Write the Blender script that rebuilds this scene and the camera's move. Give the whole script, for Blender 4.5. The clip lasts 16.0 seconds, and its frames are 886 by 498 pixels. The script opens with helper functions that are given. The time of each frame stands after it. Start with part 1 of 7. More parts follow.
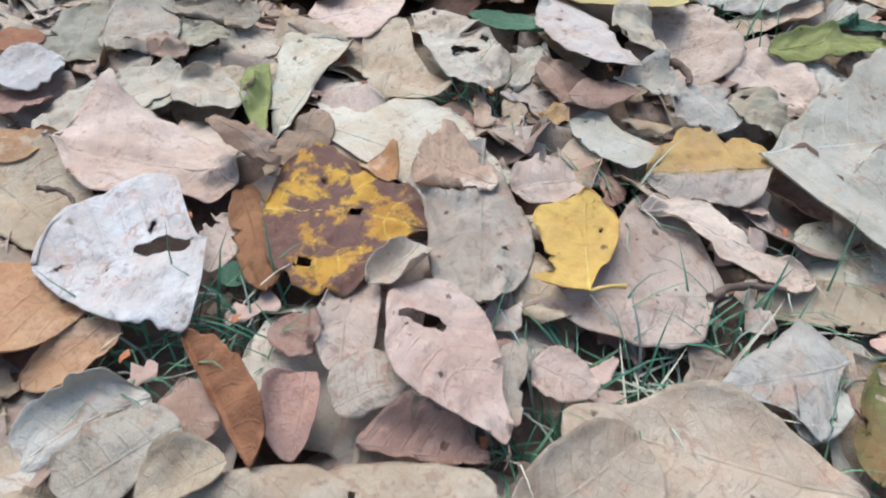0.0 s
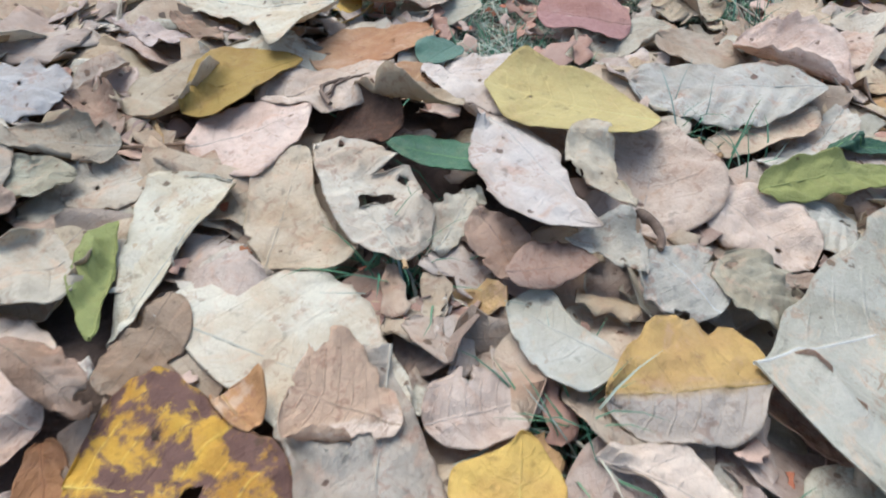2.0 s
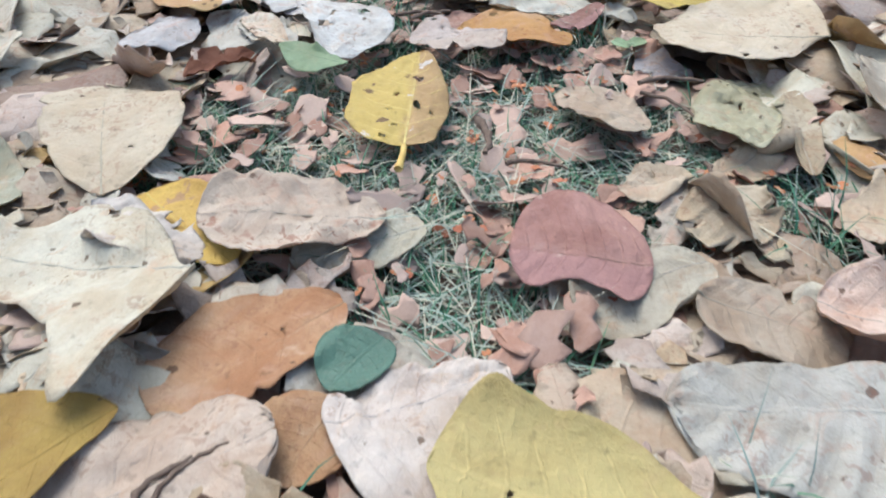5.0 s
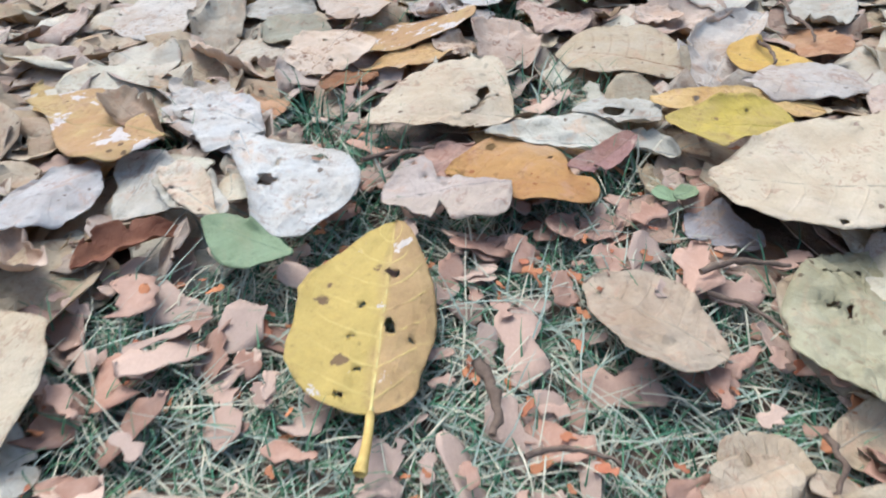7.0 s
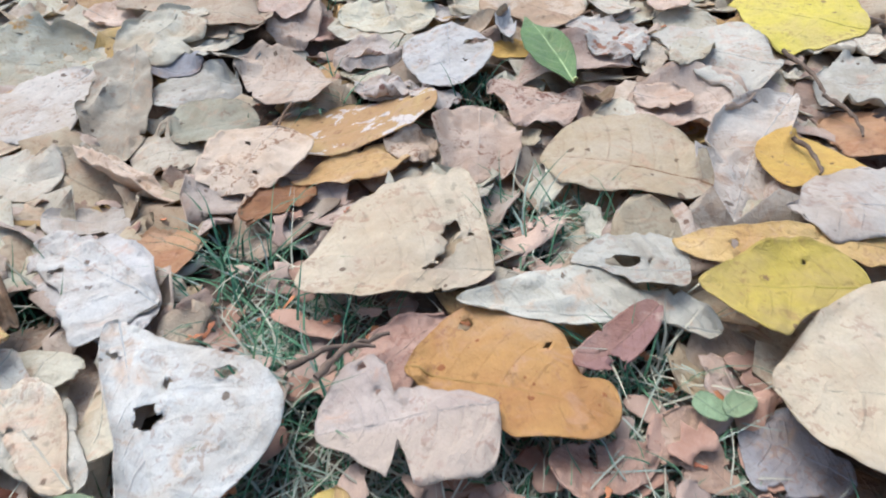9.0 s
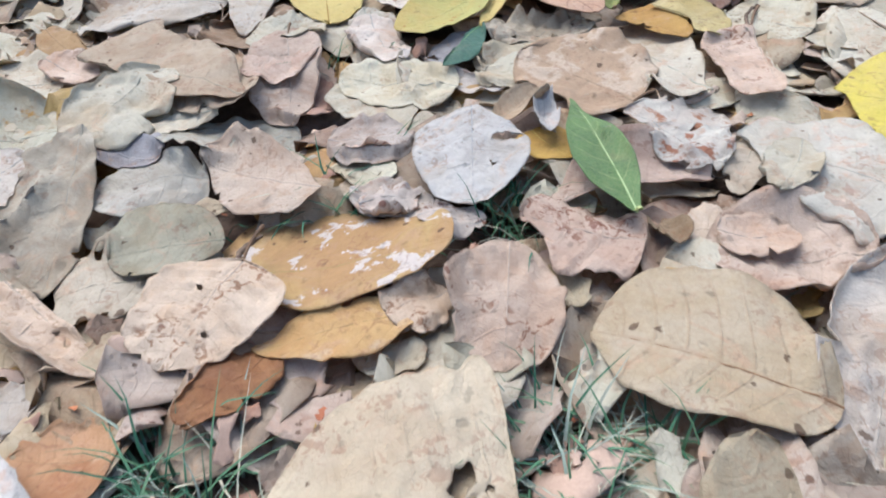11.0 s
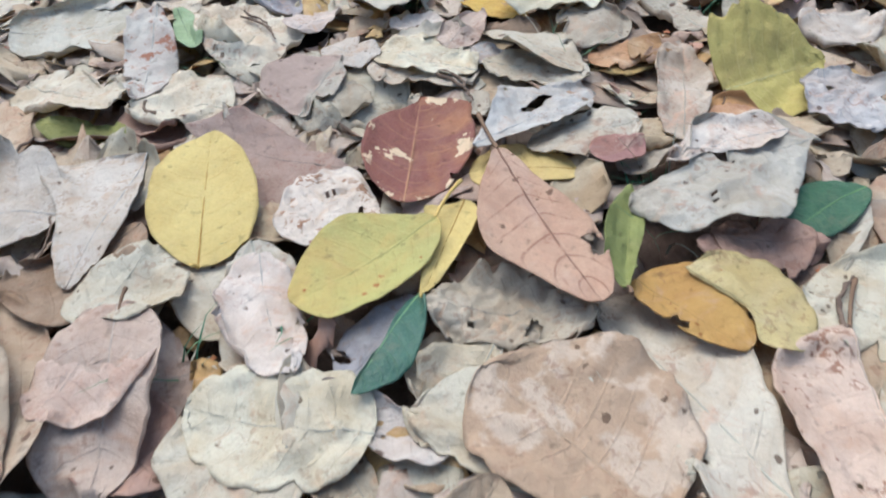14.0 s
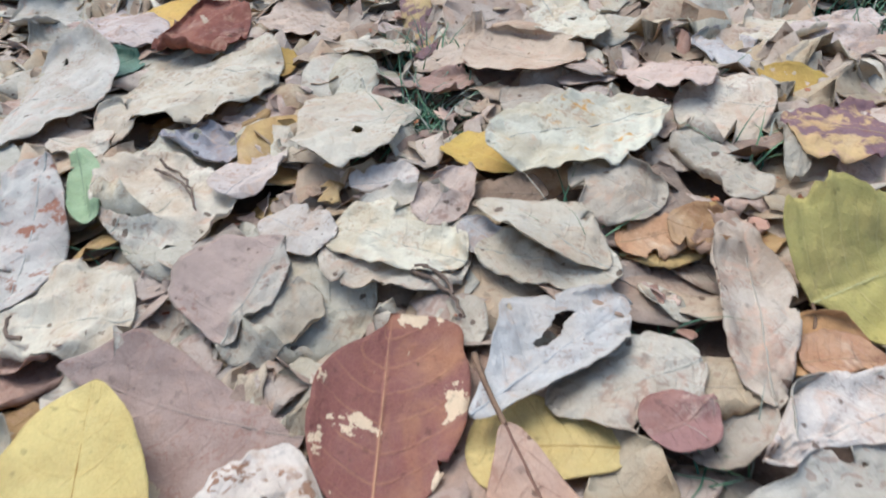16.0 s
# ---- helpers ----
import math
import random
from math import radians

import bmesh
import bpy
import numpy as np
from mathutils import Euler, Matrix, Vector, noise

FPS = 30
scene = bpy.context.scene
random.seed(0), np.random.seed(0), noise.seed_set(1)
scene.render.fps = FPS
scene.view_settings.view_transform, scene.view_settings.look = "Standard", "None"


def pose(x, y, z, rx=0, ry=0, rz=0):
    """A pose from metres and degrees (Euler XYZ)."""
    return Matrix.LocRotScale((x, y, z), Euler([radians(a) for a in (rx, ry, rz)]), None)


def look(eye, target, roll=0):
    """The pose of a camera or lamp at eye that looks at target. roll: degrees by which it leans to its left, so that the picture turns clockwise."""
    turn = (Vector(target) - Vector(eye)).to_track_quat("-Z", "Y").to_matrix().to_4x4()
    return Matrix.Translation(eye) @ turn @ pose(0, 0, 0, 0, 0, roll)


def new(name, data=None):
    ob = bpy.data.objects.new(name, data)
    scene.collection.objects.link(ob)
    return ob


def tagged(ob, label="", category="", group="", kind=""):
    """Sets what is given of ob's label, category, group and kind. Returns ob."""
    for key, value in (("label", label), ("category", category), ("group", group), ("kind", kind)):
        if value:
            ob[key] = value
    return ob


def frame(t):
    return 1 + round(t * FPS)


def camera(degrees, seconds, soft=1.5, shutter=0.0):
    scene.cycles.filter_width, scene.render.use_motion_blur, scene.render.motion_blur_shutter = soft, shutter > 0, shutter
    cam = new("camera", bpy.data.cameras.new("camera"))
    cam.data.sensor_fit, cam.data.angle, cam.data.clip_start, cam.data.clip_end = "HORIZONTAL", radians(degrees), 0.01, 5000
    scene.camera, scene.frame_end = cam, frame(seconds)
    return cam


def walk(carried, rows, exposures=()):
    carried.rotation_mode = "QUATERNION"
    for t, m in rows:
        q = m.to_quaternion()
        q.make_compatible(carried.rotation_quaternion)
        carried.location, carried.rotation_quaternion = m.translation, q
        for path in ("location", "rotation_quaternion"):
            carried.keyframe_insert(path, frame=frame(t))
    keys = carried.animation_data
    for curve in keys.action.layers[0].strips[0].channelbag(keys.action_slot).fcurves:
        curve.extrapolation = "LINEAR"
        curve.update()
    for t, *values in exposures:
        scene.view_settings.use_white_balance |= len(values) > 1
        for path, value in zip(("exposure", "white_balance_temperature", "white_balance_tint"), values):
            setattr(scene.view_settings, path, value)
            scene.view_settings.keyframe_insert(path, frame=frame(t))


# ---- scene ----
cam = camera(64.2, 16.0, soft=1.9, shutter=0.35)
METRES, EYE, TILT, LEAN, TURN = 1.534, 0.27, 0.0, 0.0, 0.0
ROWS = [
    (0.0, 0.0, 0.0, 0.0, -0.21, -43.99, 0.21),
    (0.5, 0.0069, 0.0219, 0.0027, 0.22, -44.12, 0.47),
    (1.0, 0.0139, 0.0467, 0.0032, 0.08, -44.13, 0.37),
    (1.5, 0.0208, 0.0743, 0.0023, -1.11, -43.64, -0.07),
    (2.0, 0.0273, 0.1017, 0.0009, -1.79, -43.19, -0.58),
    (2.5, 0.0337, 0.1289, -0.0005, -1.88, -42.39, -0.69),
    (3.0, 0.0399, 0.1578, -0.0024, -2.87, -42.08, -1.16),
    (3.5, 0.0447, 0.1878, -0.0028, -4.17, -41.95, -1.38),
    (4.0, 0.0482, 0.2195, -0.0016, -5.04, -41.69, -0.82),
    (6.5, 0.0623, 0.3853, -0.002, -4.93, -39.99, 1.55),
    (7.0, 0.0684, 0.4183, -0.0023, -6.49, -39.66, 1.33),
    (7.5, 0.0737, 0.4494, -0.0012, -8.29, -39.67, 1.2),
    (8.0, 0.0785, 0.4772, -0.0012, -8.93, -39.46, 1.02),
    (8.5, 0.0829, 0.5041, 0.0006, -9.11, -39.61, 1.73),
    (9.0, 0.0869, 0.5322, 0.0005, -9.89, -40.2, 1.66),
    (11.5, 0.1176, 0.6743, -0.0007, -6.39, -42.04, 2.3),
    (12.0, 0.1281, 0.7062, 0.006, -5.43, -43.38, 3.45),
    (12.5, 0.1401, 0.7398, 0.008, -4.2, -42.82, 2.95),
    (13.0, 0.1501, 0.7758, 0.0102, -4.99, -42.26, 2.48),
    (13.5, 0.1583, 0.8113, 0.0114, -6.46, -41.84, 1.42),
    (14.0, 0.1639, 0.8443, 0.0126, -6.99, -41.04, 1.08),
    (14.5, 0.169, 0.8758, 0.0142, -6.94, -40.14, 1.33),
    (15.0, 0.1731, 0.9099, 0.0156, -8.23, -40.03, 1.14),
    (15.5, 0.1768, 0.9438, 0.0157, -8.79, -39.52, 1.23),
    (16.0, 0.1798, 0.9791, 0.0161, -9.43, -39.02, 1.0),
]
walk(cam, [(t, pose(0, 0, EYE, TILT, LEAN, TURN) @ pose(METRES * x, METRES * y, METRES * z, 90 + pitch, roll, yaw)) for t, x, y, z, yaw, pitch, roll in ROWS], exposures=((0.0, 0.78, 5760, 8), (3.5, 0.80, 5780, 6), (7.0, 0.86, 5820, 7), (9.0, 0.82, 5880, 8), (12.0, 0.76, 5900, 9), (14.5, 0.70, 5820, 7), (16.0, 0.70, 5800, 8)))

# ---- light ----
world = bpy.data.worlds.new("sky")
scene.world = world
world.use_nodes = True
wn, wl = world.node_tree.nodes, world.node_tree.links
sky = wn.new("ShaderNodeTexSky")
sky.sky_type = "NISHITA"
sky.sun_disc = False
sky.sun_elevation, sky.sun_rotation = radians(58), radians(-30)
sky.air_density, sky.dust_density, sky.ozone_density = 1.0, 4.0, 1.0
wl.new(sky.outputs[0], wn["Background"].inputs[0])
wn["Background"].inputs[1].default_value = 0.15
sun = new("sun", bpy.data.lights.new("sun", "SUN"))
sun.data.energy, sun.data.angle, sun.data.color = 1.3, radians(38), (1.0, 0.985, 0.97)
sun.matrix_world = look((0, 0, 5), (0.25 * 5 / 1.6, -0.43 * 5 / 1.6, 0))

# ---- the ground's form: a low, uneven rise and fall under the litter ----
COEF = (-0.0000, 0.0034, 0.0425, -0.0245, -0.0058, 0.0460, 0.0882)


def lie(x, y):
    a, b = x - 0.15, y - 1.0
    a, b = max(-0.45, min(0.45, a)), max(-1.0, min(0.9, b))
    c = COEF
    return c[0] + c[1] * a + c[2] * a * a + c[3] * b + c[4] * b * b + c[5] * b ** 3 + c[6] * a * b


def soil(x, y):
    return lie(x, y) - 0.030 + 0.006 * noise.noise((x * 9, y * 9, 0)) + 0.003 * noise.noise((x * 40, y * 40, 3))


# ---- materials ----
class Nodes:
    """Short calls for building one material's nodes."""

    def __init__(self, name, rough=0.7, specular=0.3):
        self.mat = bpy.data.materials.new(name)
        self.mat.use_nodes = True
        self.n, self.l = self.mat.node_tree.nodes, self.mat.node_tree.links
        self.bsdf = self.n["Principled BSDF"]
        self.bsdf.inputs["Roughness"].default_value = rough
        self.bsdf.inputs["Specular IOR Level"].default_value = specular

    def put(self, socket, value):
        if isinstance(value, (int, float)):
            socket.default_value = value
        elif isinstance(value, (tuple, list)):
            socket.default_value = (*value, 1.0) if len(value) == 3 and socket.type == "RGBA" else value
        else:
            self.l.new(value, socket)

    def math(self, op, a, b=0.0, c=0.0):
        m = self.n.new("ShaderNodeMath")
        m.operation = op
        for i, v in enumerate((a, b, c)):
            self.put(m.inputs[i], v)
        return m.outputs[0]

    def mix(self, f, a, b, blend="MIX"):
        m = self.n.new("ShaderNodeMix")
        m.data_type, m.blend_type = "RGBA", blend
        self.put(m.inputs["Factor"], f)
        self.put(m.inputs[6], a)
        self.put(m.inputs[7], b)
        return m.outputs[2]

    def band(self, v, lo, hi, a=0.0, b=1.0):
        m = self.n.new("ShaderNodeMapRange")
        m.interpolation_type = "SMOOTHSTEP"
        for i, q in enumerate((v, lo, hi, a, b)):
            self.put(m.inputs[i], q)
        return m.outputs[0]

    def noise(self, at, scale, detail=4.0, rough=0.55, distort=0.0):
        m = self.n.new("ShaderNodeTexNoise")
        self.put(m.inputs["Vector"], at)
        for k, v in (("Scale", scale), ("Detail", detail), ("Roughness", rough), ("Distortion", distort)):
            m.inputs[k].default_value = v
        return m.outputs["Fac"]

    def cells(self, at, scale):
        m = self.n.new("ShaderNodeTexVoronoi")
        self.put(m.inputs["Vector"], at)
        m.inputs["Scale"].default_value = scale
        return m

    def bump(self, height, strength, distance):
        m = self.n.new("ShaderNodeBump")
        self.put(m.inputs["Height"], height)
        m.inputs["Strength"].default_value, m.inputs["Distance"].default_value = strength, distance
        self.l.new(m.outputs[0], self.bsdf.inputs["Normal"])


def shade(c, f):
    return tuple(min(0.9, v * f) for v in c)


def cool(c):
    return (c[0] * 0.97, c[1] * 1.05, c[2] * 1.12)


def leaf_material(name, base, second, amount=0.35, edge=0.12, spots=0.55, spot_colour=(0.10, 0.055, 0.03), patch=None,
                  patch_at=(0.56, 0.60), vein=None, vein_mix=0.13, rough=0.68, island=False, patch_scale=38, spot_scale=85, half=None, bleach=0.22, warm=0.6, patch_rough=0.6, mottle=0.38):
    """A dead or dying leaf: mottled base, fading veins, darker edge, specks, and patches with a shape of their own."""
    base, second = cool(base), cool(second)
    k = Nodes(name, rough, 0.28)
    tex = k.n.new("ShaderNodeTexCoord")
    uv = k.n.new("ShaderNodeUVMap")
    sep = k.n.new("ShaderNodeSeparateXYZ")
    k.l.new(uv.outputs[0], sep.inputs[0])
    u, s = sep.outputs[0], k.math("MULTIPLY_ADD", sep.outputs[1], 2.0, -1.0)
    side = k.math("ABSOLUTE", s)
    if island:
        chance = k.n.new("ShaderNodeNewGeometry").outputs["Random Per Island"]
    else:
        chance = k.n.new("ShaderNodeObjectInfo").outputs["Random"]
    shift = k.n.new("ShaderNodeVectorMath")
    shift.operation = "MULTIPLY_ADD"
    comb = k.n.new("ShaderNodeCombineXYZ")
    for i in range(3):
        k.put(comb.inputs[i], k.math("MULTIPLY", chance, (31.0, 17.0, 23.0)[i]))
    k.l.new(tex.outputs["Object"], shift.inputs[0])
    shift.inputs[1].default_value = (1, 1, 1)
    k.l.new(comb.outputs[0], shift.inputs[2])
    at = shift.outputs[0]
    broad = k.noise(at, 22, 5, 0.6, 0.6)
    fine = k.noise(at, 240, 5, 0.65)
    mid = k.noise(at, 75, 4, 0.6, 1.0)
    col = k.mix(k.band(broad, 0.52 - amount * 0.45, 0.80 - amount * 0.35), base, second)
    worn = k.noise(at, 16, 4, 0.6, 1.2)
    col = k.mix(k.band(worn, 0.52, 0.75, 0.0, bleach), col, (0.60, 0.55, 0.46))
    scorch = k.noise(at, 34, 5, 0.65, 1.6)
    col = k.mix(k.band(scorch, 0.52, 0.72, 0.0, warm), col, (0.52, 0.335, 0.215))
    if half:
        col = k.mix(k.band(k.math("MULTIPLY_ADD", broad, 0.5, s), 0.15, 0.45), col, half)
    # blades net of fine veins, and the ribs that leave the midrib at an angle
    slant = k.math("MULTIPLY_ADD", k.math("POWER", side, 1.5), -0.17, u)
    slant = k.math("MULTIPLY_ADD", k.math("SUBTRACT", mid, 0.5), 0.016, slant)
    saw = k.math("FRACT", k.math("MULTIPLY", slant, 7.5))
    line = k.math("ABSOLUTE", k.math("SUBTRACT", saw, 0.5))
    rib = k.math("MULTIPLY", k.band(line, 0.028, 0.07, 1.0, 0.0), k.band(side, 0.55, 0.98, 1.0, 0.1))
    main = k.band(side, 0.012, 0.05, 1.0, 0.0)
    rib = k.math("MAXIMUM", rib, main)
    net = k.cells(at, 330)
    net.feature = "DISTANCE_TO_EDGE"
    netline = k.band(net.outputs["Distance"], 0.02, 0.12, 1.0, 0.0)
    vein = vein or shade(second, 0.8)
    col = k.mix(k.math("MULTIPLY", k.math("MULTIPLY", rib, vein_mix), k.band(mid, 0.3, 0.6)), col, vein)
    col = k.mix(k.math("MULTIPLY", netline, 0.10), col, vein)
    if patch:
        col = k.mix(k.band(k.noise(at, patch_scale, 6, patch_rough, 0.25), *patch_at), col, patch)
    col = k.mix(k.math("MULTIPLY", k.band(k.math("MULTIPLY_ADD", mid, 0.3, side), 1.07, 1.17), edge * 2.2), col, shade(second, 0.55))
    spot = k.cells(at, spot_scale)
    pick = k.n.new("ShaderNodeSeparateColor")
    k.l.new(spot.outputs["Color"], pick.inputs[0])
    size = k.band(k.noise(at, 30, 2), 0.35, 0.72, 0.0, 0.36 * spots)
    size = k.math("MULTIPLY", size, k.band(pick.outputs[0], 0.35, 1.0, 0.0, 1.25))
    near = k.math("MULTIPLY_ADD", k.math("SUBTRACT", k.noise(at, 130, 4, 0.65, 0.6), 0.5), 0.75, spot.outputs["Distance"])
    dot = k.band(k.math("SUBTRACT", near, size), -0.03, 0.05, 1.0, 0.0)
    dot = k.math("MULTIPLY", dot, k.band(size, 0.01, 0.05))
    col = k.mix(k.math("MULTIPLY", dot, 0.8), col, spot_colour)
    # clusters of small rusty stains with hard edges
    cluster = k.band(k.noise(at, 24, 3, 0.6, 0.8), 0.47, 0.60)
    fleck = k.math("MULTIPLY", k.band(k.noise(at, 150, 4, 0.6, 1.2), 0.545, 0.585), cluster)
    col = k.mix(k.math("MULTIPLY", fleck, mottle), col, (0.27, 0.125, 0.07))
    stain = k.band(k.noise(at, 55, 6, 0.7, 1.5), 0.60, 0.78, 0.0, 0.45)
    col = k.mix(stain, col, shade(second, 0.6))
    blot = k.noise(at, 62, 5, 0.7, 0.5)
    pit = k.band(k.noise(at, 130, 3, 0.5), 0.62, 0.74, 0.0, 0.28)
    val = k.math("SUBTRACT", k.math("ADD", k.math("MULTIPLY_ADD", fine, 0.26, 0.74), k.math("MULTIPLY", blot, 0.28)), pit)
    val = k.math("MULTIPLY", val, k.math("MULTIPLY_ADD", chance, 0.28, 0.84))
    hsv = k.n.new("ShaderNodeHueSaturation")
    k.put(hsv.inputs["Value"], val)
    k.put(hsv.inputs["Hue"], k.math("MULTIPLY_ADD", k.math("FRACT", k.math("MULTIPLY", chance, 7.3)), 0.02, 0.49))
    k.put(hsv.inputs["Color"], col)
    k.l.new(hsv.outputs[0], k.bsdf.inputs["Base Color"])
    k.put(k.bsdf.inputs["Roughness"], k.math("MULTIPLY_ADD", mid, 0.25, rough - 0.12))
    h = k.math("ADD", k.math("MULTIPLY", fine, 0.35), k.math("MULTIPLY", mid, 0.9))
    h = k.math("ADD", h, k.math("MULTIPLY", rib, 0.18))
    h = k.math("ADD", h, k.math("MULTIPLY", netline, 0.10))
    k.bump(h, 0.9, 0.0018)
    glow = k.n.new("ShaderNodeBsdfTranslucent")
    k.put(glow.inputs["Color"], k.mix(1.0, hsv.outputs[0], (1.0, 0.86, 0.68), "MULTIPLY"))
    both = k.n.new("ShaderNodeMixShader")
    both.inputs[0].default_value = 0.26
    k.l.new(k.bsdf.outputs[0], both.inputs[1])
    k.l.new(glow.outputs[0], both.inputs[2])
    k.l.new(both.outputs[0], k.n["Material Output"].inputs["Surface"])
    return k.mat


TAN, CREAM, BROWN = (0.52, 0.40, 0.265), (0.61, 0.53, 0.39), (0.25, 0.145, 0.08)
